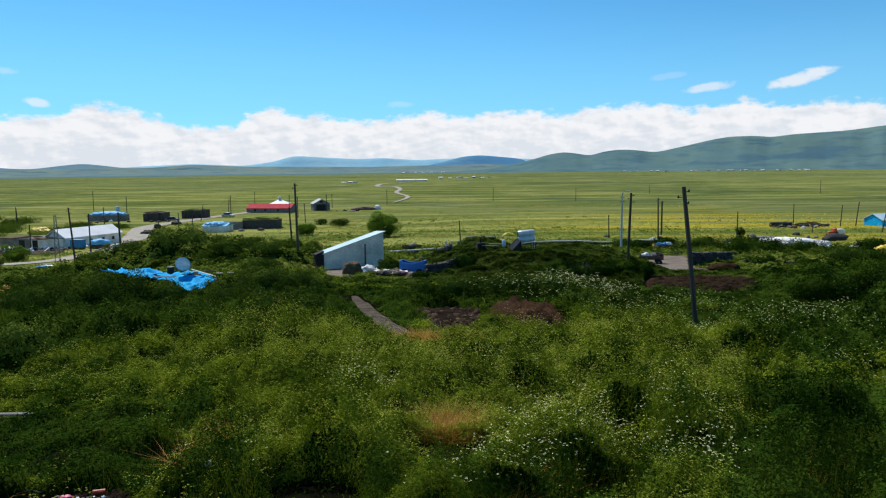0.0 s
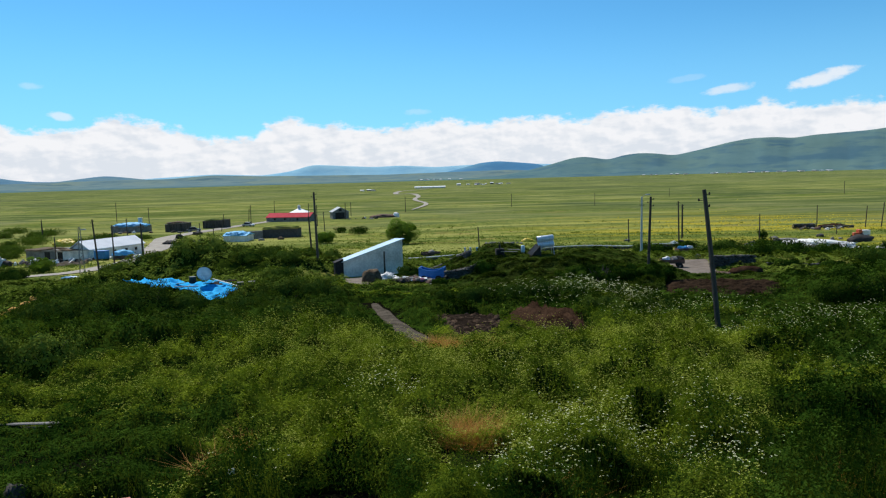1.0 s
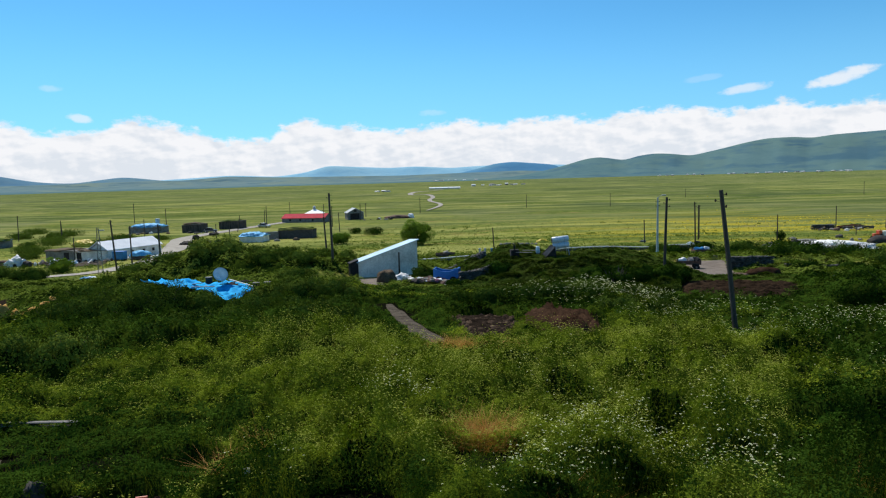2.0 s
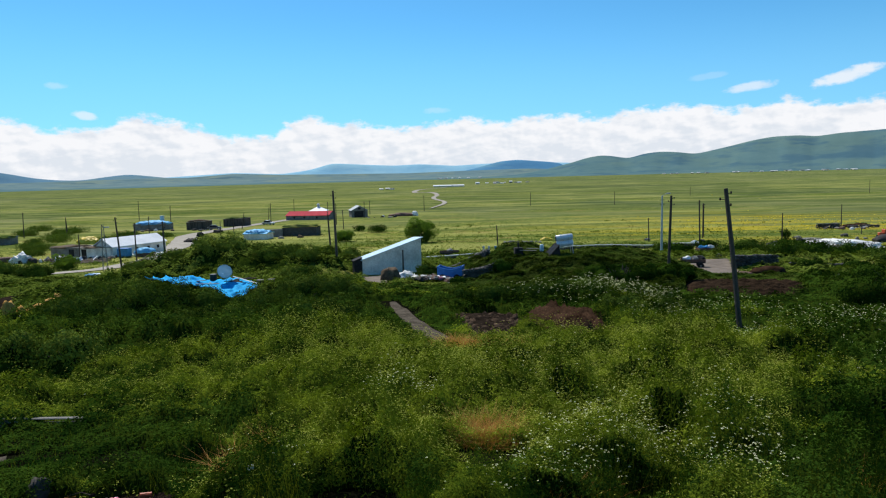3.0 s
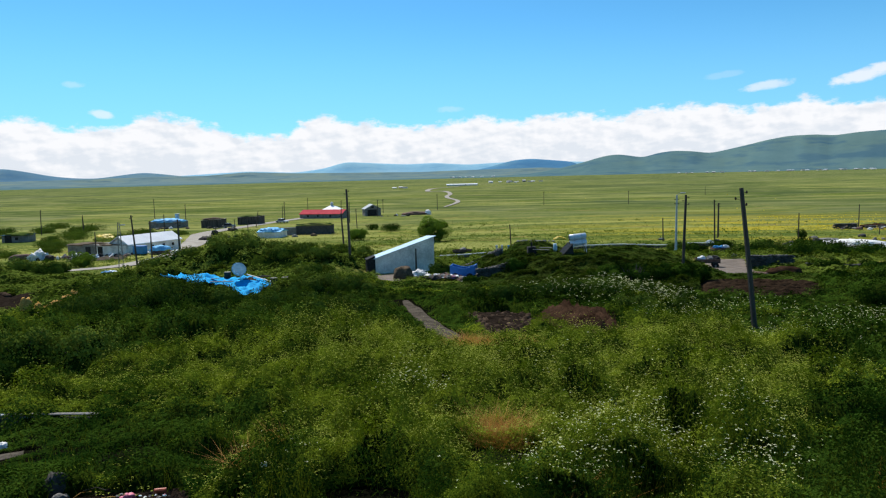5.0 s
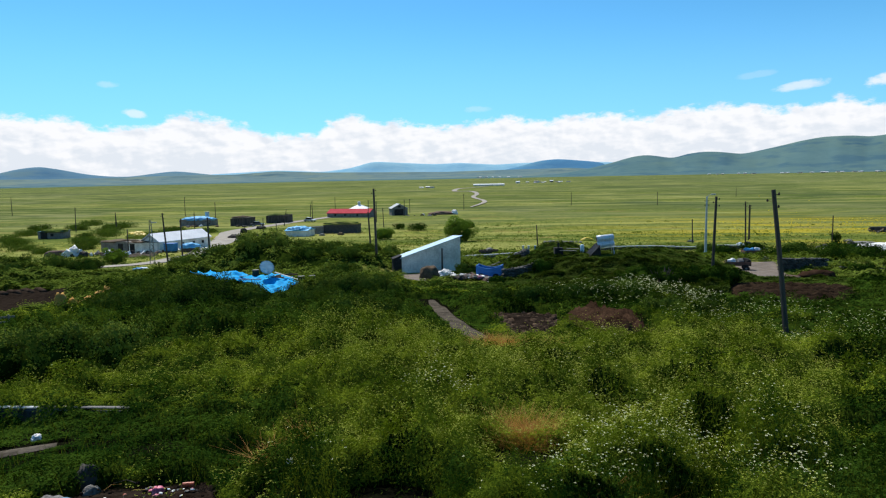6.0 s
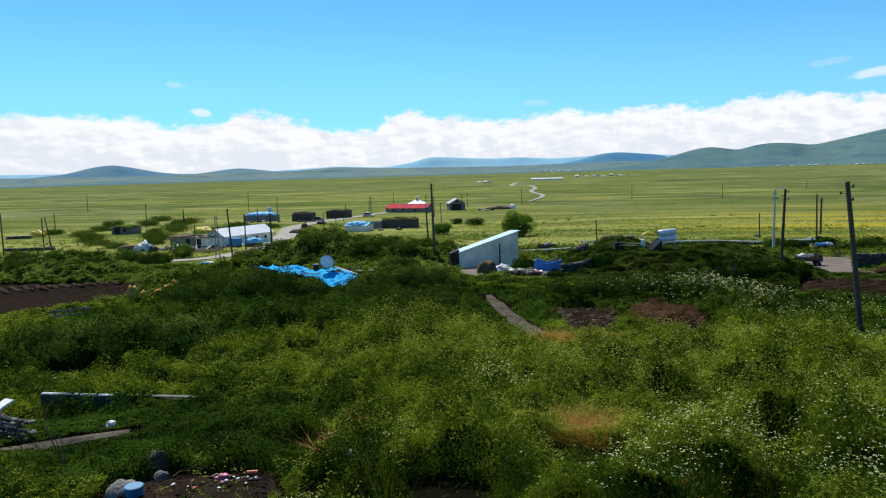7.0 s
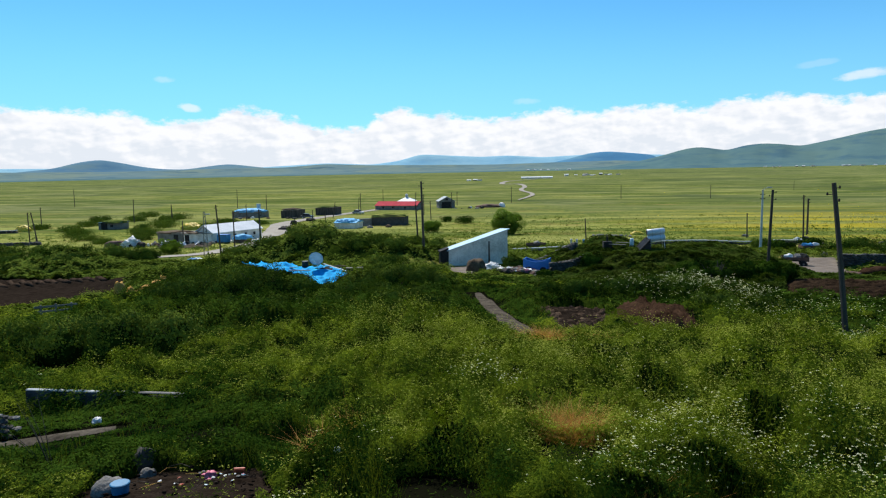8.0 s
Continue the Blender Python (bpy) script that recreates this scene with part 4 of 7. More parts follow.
def bushes(n, per, d0, d1, spread, leaf, keep, up=0.5, lo=-38.0, hi=49.0, slim=0.42):
    """Leaves of many plants: rounded clumps as tall as the growth there, leafier on top."""
    x, y, d = scatter(n, d0, d1, lo, hi)
    ok = ~bare(x, y) & keep(x, y)
    x, y, d = x[ok], y[ok], d[ok]
    h = height(x, y) * rng.uniform(0.75, 1.25, len(x))
    r = spread * (0.16 + 0.012 * d) * rng.uniform(0.7, 1.3, len(x))
    X, Y, Hh, R, Dd = (np.repeat(q, per) for q in (x, y, h, r, d))
    t = rng.uniform(0, 1, len(X)) ** 0.38
    a = rng.uniform(0, 2 * np.pi, len(X))
    q = np.sqrt(rng.uniform(0, 1, len(X))) * R * np.sqrt(np.clip(1.08 - t ** 2, 0, 1)) * 1.1
    px, py = X + np.cos(a) * q, Y + np.sin(a) * q
    ok = ~bare(px, py)
    px, py, t, Hh, Dd = px[ok], py[ok], t[ok], Hh[ok], Dd[ok]
    top = height(px, py)
    ok = (top > 0.05 + 0.12 * np.clip((45 - Dd) / 18, 0, 1)) | (rng.uniform(0, 1, len(top)) < 0.12 + low(px, py))
    ok &= (hollow(px, py) > 0.85) | (rng.uniform(0, 1, len(px)) < 0.2)
    px, py, t, Hh, Dd, top = px[ok], py[ok], t[ok], Hh[ok], Dd[ok], top[ok]
    e = 0.20 + 0.012 * Dd
    sx, sy = (height(px + e, py) - top) / e, (height(px, py + e) - top) / e
    face = np.stack([-sx, -sy, np.ones(len(px))], 1) * (0.35 + 0.65 * t)[:, None]
    face /= np.linalg.norm(face, axis=1)[:, None] + 0.1
    c = np.stack([px, py, gz(px, py) + t * (0.25 * Hh + 0.75 * top)], 1)
    return leaf_quads(c, leaf * (0.010 + 0.0031 * Dd) * rng.uniform(0.6, 1.5, len(c)), slim, up, True, face, np.clip(0.36 - 0.006 * Dd, 0.14, 0.30)[:, None])


# mass inside the growth, coloured near black for the shade among stems and leaves
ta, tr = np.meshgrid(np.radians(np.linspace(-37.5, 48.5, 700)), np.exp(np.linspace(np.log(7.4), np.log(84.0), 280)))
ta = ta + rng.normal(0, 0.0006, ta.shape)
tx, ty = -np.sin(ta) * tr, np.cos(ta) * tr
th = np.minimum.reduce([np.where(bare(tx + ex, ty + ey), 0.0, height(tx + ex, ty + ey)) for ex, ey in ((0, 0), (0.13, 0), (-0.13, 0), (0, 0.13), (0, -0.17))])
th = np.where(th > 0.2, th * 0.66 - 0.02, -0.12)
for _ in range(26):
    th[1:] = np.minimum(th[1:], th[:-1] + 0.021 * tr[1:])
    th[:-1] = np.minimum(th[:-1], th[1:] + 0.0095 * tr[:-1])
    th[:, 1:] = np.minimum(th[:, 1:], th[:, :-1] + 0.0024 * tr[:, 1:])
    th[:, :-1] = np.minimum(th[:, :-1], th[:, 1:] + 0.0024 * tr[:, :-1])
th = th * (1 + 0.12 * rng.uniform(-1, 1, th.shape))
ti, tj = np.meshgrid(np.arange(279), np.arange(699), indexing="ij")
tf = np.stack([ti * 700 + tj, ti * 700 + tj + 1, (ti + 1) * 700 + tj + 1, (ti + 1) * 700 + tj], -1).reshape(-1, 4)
stuff("undergrowth_shade", np.stack([tx, ty, gz(tx, ty) + th], -1).reshape(-1, 3), tf, "inner_shade", "mass of low growth under the weeds, darkened to carry their shade", "weeds")

v, f = bushes(23000, 50, 7.5, 60.0, 0.8, 1.35, lambda x, y: nettle_ground(x, y) < 0.55, slim=0.24)
stuff("weeds", v, f, "weed", "dense green weeds with feathery leaves", "weeds")
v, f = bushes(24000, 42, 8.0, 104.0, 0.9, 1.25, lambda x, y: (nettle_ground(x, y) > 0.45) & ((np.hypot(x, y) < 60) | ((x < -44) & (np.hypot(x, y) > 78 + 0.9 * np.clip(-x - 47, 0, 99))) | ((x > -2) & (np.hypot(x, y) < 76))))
v2, f2 = bushes(3200, 60, 72.0, 100.0, 1.0, 1.4, lambda x, y: (x < -40) & (np.hypot(x, y) > 78 + 0.9 * np.clip(-x - 47, 0, 99)), 0.5, 28.0, 49.0)
stuff("hedge", v2, f2, "shrub_leaf", "soft green hedge of shrubs behind the ploughed plot", "hedge")
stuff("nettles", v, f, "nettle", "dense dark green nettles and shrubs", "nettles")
v, f = bushes(8500, 42, 52.0, 108.0, 0.9, 1.3, lambda x, y: (rng.uniform(52, 70, len(x)) < np.hypot(x, y)) & (x > -46) & ((x < -2) | (np.hypot(x, y) > 74)))
v2, f2 = bushes(4200, 60, 55.0, 79.0, 0.9, 1.0, lambda x, y: x > -3, 0.5, -24.0, 4.0)
stuff("roof_grass", v2, f2, "roof_turf", "coarse green grass growing over the earth roof", "grass")
stuff("shrubbery", v, f, "shrub_leaf", "light green shrubs and tall herbs round the village", "shrubs")


def heads(n, d0, d1, keep, size, per, mat, name, label, above=0.05, lo=-38.0, hi=49.0):
    """Flat flower heads of a few florets each, on the tops of the growth."""
    x, y, d = scatter(n, d0, d1, lo, hi)
    ok = ~bare(x, y) & keep(x, y) & (hollow(x, y) > 0.85)
    x, y, d = x[ok], y[ok], d[ok]
    z = gz(x, y) + height(x, y) * rng.uniform(0.85, 1.25, len(x)) + above
    X, Y, Zz, Dd = (np.repeat(q, per) for q in (x, y, z, d))
    s = size * (0.021 + 0.0014 * Dd)
    a, r = rng.uniform(0, 2 * np.pi, len(X)), np.sqrt(rng.uniform(0, 1, len(X)))
    c = np.stack([X + np.cos(a) * r * s, Y + np.sin(a) * r * s, Zz + rng.normal(0, 0.15, len(X)) * s], 1)
    v, f = leaf_quads(c, s * rng.uniform(0.7, 1.2, len(c)), 0.9, 3.0)
    stuff(name, v, f, mat, label, "flowers")


def flower_ground(x, y):
    k = 0.30 * vnoise(x / 2.0, y / 2.0, 51) + 0.42 * vnoise(x / 6.0, y / 6.0, 52) + 0.28 * vnoise(x / 0.7, y / 0.7, 53)
    for cx, cy, a, b, s in ((4.0, 11.0, 0.9, 1.2, 0.42), (3.6, 9.4, 0.8, 0.7, 0.5), (1.6, 9.8, 1.0, 0.9, 0.6), (1.8, 12.0, 1.2, 1.0, 0.35), (0.8, 9.0, 0.8, 0.6, 0.5), (2.7, 12.6, 1.2, 1.2, 0.35), (15.4, 33.0, 4.5, 3.6, 0.9), (21.5, 38.5, 4.0, 3.0, 0.7), (8.6, 45.4, 3.4, 1.6, 0.8), (12.0, 44.0, 3.0, 1.8, 0.35), (13.1, 22.0, 2.0, 2.0, 0.35), (19.2, 30.6, 2.5, 2.5, 0.5), (9.6, 37.0, 3.0, 2.0, 0.4), (-1.65, 15.8, 0.7, 0.7, 0.4), (14.5, 42.0, 8.0, 3.5, 0.3), (6.0, 44.6, 4.0, 1.6, 0.35), (2.0, 17.0, 4.0, 5.0, 0.12), (-1.8, 15.0, 1.0, 2.0, 0.15), (6.0, 24.0, 7.0, 7.0, 0.08)):
        k = k + s * np.exp(-(((x - cx) / a) ** 2 + ((y - cy) / b) ** 2))
    return k - 0.3 * (nettle_ground(x, y) > 0.8) - 0.25 * low(x, y)


heads(39000, 7.8, 62.0, lambda x, y: flower_ground(x, y) > rng.uniform(0.68, 1.05, len(x)), 0.49, 5, "petal", "white_flowers", "small white umbels standing over the weeds")
heads(90000, 26.0, 58.0, lambda x, y: flower_ground(x, y) > rng.uniform(1.0, 4.0, len(x)), 0.36, 4, "petal", "white_flowers", "drifts of white umbels over the weeds", 0.06, -34.0, 3.0)
heads(42000, 13.0, 31.0, lambda x, y: (vnoise(x / 3, y / 3, 64) > rng.uniform(0.1, 0.8, len(x))) & (nettle_ground(x, y) < 0.6), 0.46, 3, "seed", "seed_heads", "yellow-green umbels thick over the weeds", 0.06, -24.0, 18.0)
heads(150000, 7.6, 62.0, lambda x, y: (vnoise(x / 4, y / 4, 61) > rng.uniform(0.15, 0.9, len(x))) & (nettle_ground(x, y) < 0.55) & (domes(x, y, 0.62, 4, 0.60)[0] > rng.uniform(0.2, 0.9, len(x))), 0.50, 3, "seed", "seed_heads", "yellow-green seed heads standing over the weeds")

# low growth round the place where the camera stands and along the slope beside and behind it
v1, f1 = bushes(9000, 26, 0.6, 7.7, 1.2, 2.6, lambda x, y: x > -99, 0.5, -180.0, 180.0)
v2, f2 = bushes(7000, 26, 7.0, 60.0, 1.0, 2.0, lambda x, y: x > -99, 0.5, 49.0, 322.0)
stuff("low_weeds", np.concatenate([v1, v2]), np.concatenate([f1, f2 + len(v1)]), "weed", "low green weeds and grass along the slope", "weeds")

x, y, d = scatter(90000, 8.5, 80.0)
ok = ~bare(x, y) & (hollow(x, y) > 0.8) & (vnoise(x / 3.5, y / 3.5, 71) > rng.uniform(0.1, 0.9, len(x)))
x, y, d = x[ok], y[ok], d[ok]
v, f = blades(x, y, gz(x, y), (0.15 + 0.95 * height(x, y)) * rng.uniform(0.6, 1.15, len(x)), 0.002 + 0.0007 * d)
stuff("tall_grass", v, f, "grass", "tall grass between the weeds", "grass")

# coarse herbs and tussocks scattered over the meadow
x, y, d = scatter(11000, 82.0, 230.0, -40.0, 50.0)
k = vnoise(x / 13, y / 13, 101) + 0.25 * vnoise(x / 4, y / 4, 102) + 0.15 * np.exp(-((y - 125) / 30) ** 2)
ok = ~bare(x, y) & (rng.uniform(0, 1, len(x)) > (d - 120) / 100) & (k > rng.uniform(0.72, 1.2, len(x))) & (off_line(x, y, VILLAGE_ROAD) > 4)
x, y, d = x[ok], y[ok], d[ok]
X, Y, Dd = (np.repeat(q, 22) for q in (x, y, d))
R = np.repeat(rng.uniform(0.3, 1.3, len(x)), 22)
p = rng.normal(size=(len(X), 3))
p /= np.linalg.norm(p, axis=1)[:, None]
p[:, 2] = np.abs(p[:, 2])
c = np.stack([X + p[:, 0] * R, Y + p[:, 1] * R * 0.8, gz(X, Y) + p[:, 2] * R * 0.40], 1)
v, f = leaf_quads(c, (0.05 + 0.0016 * Dd) * rng.uniform(0.6, 1.4, len(c)), 0.6, 0.3, True, p, 0.5)
stuff("meadow_herbs", v, f, "herb", "tussocks of coarse herbs in the meadow", "herbs")

# rust-brown dry patches
for cx, cy, a, b, n, h in ((0.1, 12.8, 0.5, 0.4, 3600, 0.32), (0.0, 13.4, 0.7, 0.5, 900, 0.5), (-1.2, 28.2, 0.8, 0.5, 1300, 0.55), (0.5, 27.8, 1.6, 0.5, 600, 0.5), (-4.3, 13.4, 0.3, 0.3, 160, 0.5), (-4.6, 12.0, 0.35, 0.3, 200, 0.4), (5.6, 10.6, 0.5, 0.5, 160, 0.7), (-4.9, 12.9, 0.4, 0.4, 250, 0.3), (1.0, 9.4, 0.35, 0.4, 150, 0.4)):
    x, y = cx + rng.normal(0, a / 2, n), cy + rng.normal(0, b / 2, n)
    v, f = blades(x, y, gz(x, y), h * rng.uniform(0.3, 1.1, n), np.full(n, 0.003 + 0.0009 * math.hypot(cx, cy)), 1.0 if cx > 3 else 2.8)
    stuff("dry_grass", v, f, "dry", "rust-brown withered grass", "grass")

# meadow grass of the plain
x, y, d = scatter(110000, 72.0, 240.0, -40.0, 50.0)
ok = ~bare(x, y) & (rng.uniform(0, 1, len(x)) > (d - 130) / 100)
x, y, d = x[ok], y[ok], d[ok]
v, f = leaf_quads(np.stack([x, y, gz(x, y) + rng.uniform(0.04, 0.25, len(x))], 1), rng.uniform(0.5, 1.6, len(x)) * (0.08 + 0.0016 * d), 0.45, 1.3, True)
stuff("meadow_grass", v, f, "field", "bright yellow-green meadow grass", "grass")
x, y, d = scatter(60000, 105.0, 420.0, -38.0, 30.0)
k = 0.8 * vnoise(x / 45, y / 7, 91) + 0.70 * np.exp(-(((x - 90) / 48) ** 2 + ((y - 188) / 34) ** 2)) + 0.12 * (x > 20) - 0.3 * (x < 0)
ok = (k > rng.uniform(0.85, 1.9, len(x))) & (off_line(x, y, VILLAGE_ROAD) > 4)
x, y, d = x[ok], y[ok], d[ok]
v, f = leaf_quads(np.stack([x, y, gz(x, y) + rng.uniform(0.25, 0.6, len(x))], 1), 0.0017 * d, 0.9, 1.0)
stuff("yellow_flowers", v, f, "yellow_petal", "yellow flowers strewn in the meadow", "flowers")


def broadleaf(name, x, y, high, wide, leaves, seed, label, category, mat="tree_leaf", dense=False):
    """A tree or shrub: forking limbs and a crown of many leaves in uneven clumps."""
    r = np.random.default_rng(seed)
    root = thing(name, x, y, g1(x, y) - 0.1, 0, label, category)
    bm = bmesh.new()
    ends = []
    trunk_h = high * 0.2
    tube([(0, 0, 0), (0.05, 0, trunk_h * 0.5), (0, 0.04, trunk_h)], [high * 0.035, high * 0.028, high * 0.024], 7, bm)
    for k in range(11):
        a = k * 2.4 + r.uniform(-0.4, 0.4)
        reach, up = wide * r.uniform(0.15, 0.44), high * r.uniform(0.38, 0.92)
        e = (math.cos(a) * reach, math.sin(a) * reach, up)
        tube([(0, 0, trunk_h * 0.8), (e[0] * 0.4, e[1] * 0.4, trunk_h + (up - trunk_h) * 0.5), e], [high * 0.018, high * 0.012, high * 0.004], 5, bm)
        ends.append(e)
    part("trunk", bm, "bark", root)
    # dense shrubs get a dark core added as their inner shade
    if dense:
        part("inner_shade_core", lump(wide * 0.33, wide * 0.33, high * 0.74, seed % 31, 0.35, 2), "inner_shade", root, "core inside the leaves, darkened to carry their inner shade", smooth=True)
    for _ in range(30):
        q = r.normal(size=3)
        q = q / np.linalg.norm(q) * r.uniform(0.55, 1.0)
        ends.append((q[0] * wide * 0.40, q[1] * wide * 0.40, high * (0.50 + 0.40 * q[2])))
    c = []
    for ex, ey, ez in ends:
        s = wide * r.uniform(0.11, 0.19)
        p = r.normal(size=(leaves // len(ends), 3))
        p /= np.linalg.norm(p, axis=1)[:, None]
        p *= (r.uniform(0.35, 1.0, len(p)) ** 0.5)[:, None] * s
        c.append(p * (1, 1, 0.8) + (ex, ey, ez))
    c = np.concatenate(c)
    face = c - np.array((0, 0, high * 0.42))
    face = face / (np.linalg.norm(face, axis=1)[:, None] + 0.01)
    v, f = leaf_quads(c, r.uniform(0.6, 1.4, len(c)) * (0.05 + (0.0014 if dense else 0.0010) * math.hypot(x, y)), 0.6, 0.3, False, face, 0.30)
    crown = new("crown", fast_mesh("crown", v, f, M[mat]))
    crown.parent = root
    return root


broadleaf("tree", -12.7, 146.5, 5.2, 7.0, 24000, 1, "round leafy green tree standing alone in the meadow", "tree")
broadleaf("bush", -30.8, 155.0, 2.6, 4.6, 9000, 2, "low green bush on the meadow", "bush")
broadleaf("bush", -27.5, 184.5, 2.0, 6.0, 2000, 3, "low dark green bush on the meadow", "bush", "nettle")
broadleaf("bush", -33.5, 190.0, 1.6, 4.0, 1200, 4, "low dark green bush on the meadow", "bush", "nettle")
broadleaf("bush", -66.0, 106.5, 2.7, 3.8, 10000, 5, "light green bush beside the road", "bush")
broadleaf("bush", 57.5, 134.0, 2.6, 2.0, 1200, 6, "slim dark bush at a fence pole", "bush", "nettle")

# dense shrubs on the old earth roofs, along the plot and beside the path
for x, y, h, w in ((-28.2, 76.5, 1.1, 4.2), (-25.0, 78.6, 1.3, 4.6), (-21.6, 77.6, 1.4, 4.8), (-18.4, 79.0, 1.3, 4.4), (-23.4, 74.6, 1.2, 4.0), (-19.6, 75.0, 1.2, 4.0), (-15.6, 79.6, 1.4, 3.6),
                   (-38.6, 76.0, 1.4, 4.0), (-35.0, 77.6, 2.0, 4.4), (-31.6, 78.2, 2.2, 4.4), (-30.0, 75.0, 1.6, 3.6),
                   (-78.0, 78.5, 2.2, 5.2), (-73.0, 79.5, 2.6, 5.4), (-68.0, 80.5, 2.8, 5.4), (-63.4, 80.0, 2.6, 5.0), (-58.6, 81.0, 2.4, 5.0), (-54.0, 80.6, 2.0, 4.4), (-70.5, 76.4, 1.8, 4.2), (-60.8, 77.2, 1.8, 4.4),
                   (-24.4, 43.8, 1.3, 3.4), (-20.6, 44.6, 1.1, 3.6), (-28.0, 48.0, 1.4, 3.6), (-15.6, 47.6, 1.0, 3.0), 
                   (-27.0, 41.8, 1.9, 4.0), (-25.0, 42.2, 2.5, 4.8), (-22.4, 42.8, 2.7, 5.0), (-20.2, 43.4, 2.8, 4.6), (-18.2, 44.6, 2.2, 4.0), (-26.6, 46.0, 2.6, 5.0), (-23.0, 47.0, 2.4, 4.8), (-28.4, 45.0, 1.4, 3.0),
                   (-15.8, 51.0, 2.0, 3.8), (-13.6, 51.4, 2.5, 4.2), (-11.4, 51.8, 2.2, 3.8), (-14.6, 54.4, 2.2, 4.0), (-9.6, 51.6, 1.5, 2.8), (-12.6, 46.6, 1.7, 3.8), (-9.4, 45.8, 1.5, 3.2), (-15.6, 45.2, 1.8, 3.8), (-11.0, 40.6, 1.4, 3.2), (-14.4, 39.6, 1.6, 3.6), (-17.6, 38.6, 1.5, 3.6), (-8.2, 40.8, 1.2, 2.8), (-20.6, 36.6, 1.6, 3.8), (-24.0, 35.0, 1.7, 3.8),
                   (-20.4, 24.8, 2.1, 3.4), (-18.0, 24.6, 2.2, 3.6), (-15.8, 25.2, 2.0, 3.2), (-22.8, 25.4, 2.0, 3.4), (-14.0, 29.6, 1.2, 3.0), (-11.4, 31.8, 1.2, 3.0), (-8.6, 32.4, 1.2, 2.8), (-6.4, 33.6, 1.0, 2.2), (-17.2, 30.2, 1.3, 3.0),
                   (0.6, 45.2, 1.0, 2.8), (2.8, 45.4, 1.1, 3.2), (5.0, 46.0, 1.2, 3.4), (7.4, 46.4, 1.4, 3.6), (9.6, 47.0, 1.4, 3.6), (11.8, 46.2, 1.1, 3.0), (-1.4, 46.0, 0.9, 2.4), (8.4, 41.4, 1.5, 3.0), (9.2, 38.2, 1.4, 2.8), (11.6, 41.6, 1.1, 3.0),
                   (-5.5, 68.6, 1.5, 2.4), (-2.2, 62.6, 0.6, 1.8), (1.9, 63.6, 1.3, 2.2), (10.2, 60.2, 0.9, 2.6), (12.2, 60.4, 1.0, 2.8), (14.4, 61.2, 0.9, 2.8), (16.4, 61.8, 1.0, 2.6), (10.4, 58.4, 1.3, 2.4), (12.2, 58.2, 1.5, 2.6), (14.0, 58.8, 1.5, 2.6), (15.8, 59.4, 1.6, 2.6), (17.4, 60.2, 1.4, 2.4), (8.6, 58.8, 1.1, 2.2), (25.6, 46.8, 2.2, 4.2), (27.6, 46.0, 2.8, 4.6), (29.6, 45.2, 3.3, 4.8), (31.6, 43.8, 3.6, 5.0), (27.8, 42.0, 2.2, 4.2), (31.0, 49.4, 2.8, 4.6), (26.0, 39.6, 1.6, 3.4), (33.6, 47.0, 3.4, 5.0),
                   (-12.6, 55.6, 0.8, 2.6), (-16.2, 60.0, 1.3, 3.2), (-19.0, 66.0, 1.3, 3.2),
                   (33.5, 52.0, 1.6, 4.2), (37.5, 54.6, 1.8, 4.6), (41.5, 56.0, 1.9, 4.8), (30.5, 55.5, 1.3, 3.4), (35.0, 75.0, 1.0, 3.4), (39.4, 74.6, 1.1, 3.6), (36.4, 65.6, 0.9, 3.0), (31.6, 66.4, 0.7, 2.4)):
    # nettle and the darker leaf put shade into shrubs on the slope
    broadleaf("shrub", x, y, h, w, 7000, int(x * 7 + y * 3) % 997, "dense leafy green shrub on the weedy slope", "shrub", dense=True, mat="nettle" if x > 24 or (x > -3 and 57 < y < 65) else "shrub_leaf" if y > 49 and x < -9 or y < 26 else "dark_leaf")


# white umbels on the tops of the hedge beside the plots
fx, fy, fz = [], [], []
for x, y, h, w, n in ((4.6, 45.8, 1.2, 3.2, 60), (7.4, 46.2, 1.45, 3.6, 140), (9.6, 46.8, 1.45, 3.6, 150), (11.8, 46.0, 1.15, 3.0, 110), (2.6, 45.2, 1.1, 3.0, 30)):
    a, q = rng.uniform(0, 2 * np.pi, n), np.sqrt(rng.uniform(0, 1, n))
    fx.append(x + np.cos(a) * q * w * 0.5)
    fy.append(y + np.sin(a) * q * w * 0.5)
    fz.append(g1(x, y) + h * (0.45 + 0.52 * np.sqrt(1 - 0.9 * q ** 2)) + rng.normal(0.0, 0.16, n))
fx, fy, fz = np.repeat(np.concatenate(fx), 5), np.repeat(np.concatenate(fy), 5), np.repeat(np.concatenate(fz), 5)
c = np.stack([fx, fy, fz], 1) + rng.normal(0, 0.045, (len(fx), 3)) * (1, 1, 0.3)
v, f = leaf_quads(c, rng.uniform(0.035, 0.062, len(c)), 0.9, 3.0)
stuff("white_flowers", v, f, "petal", "white umbels crowding the top of the hedge", "flowers")


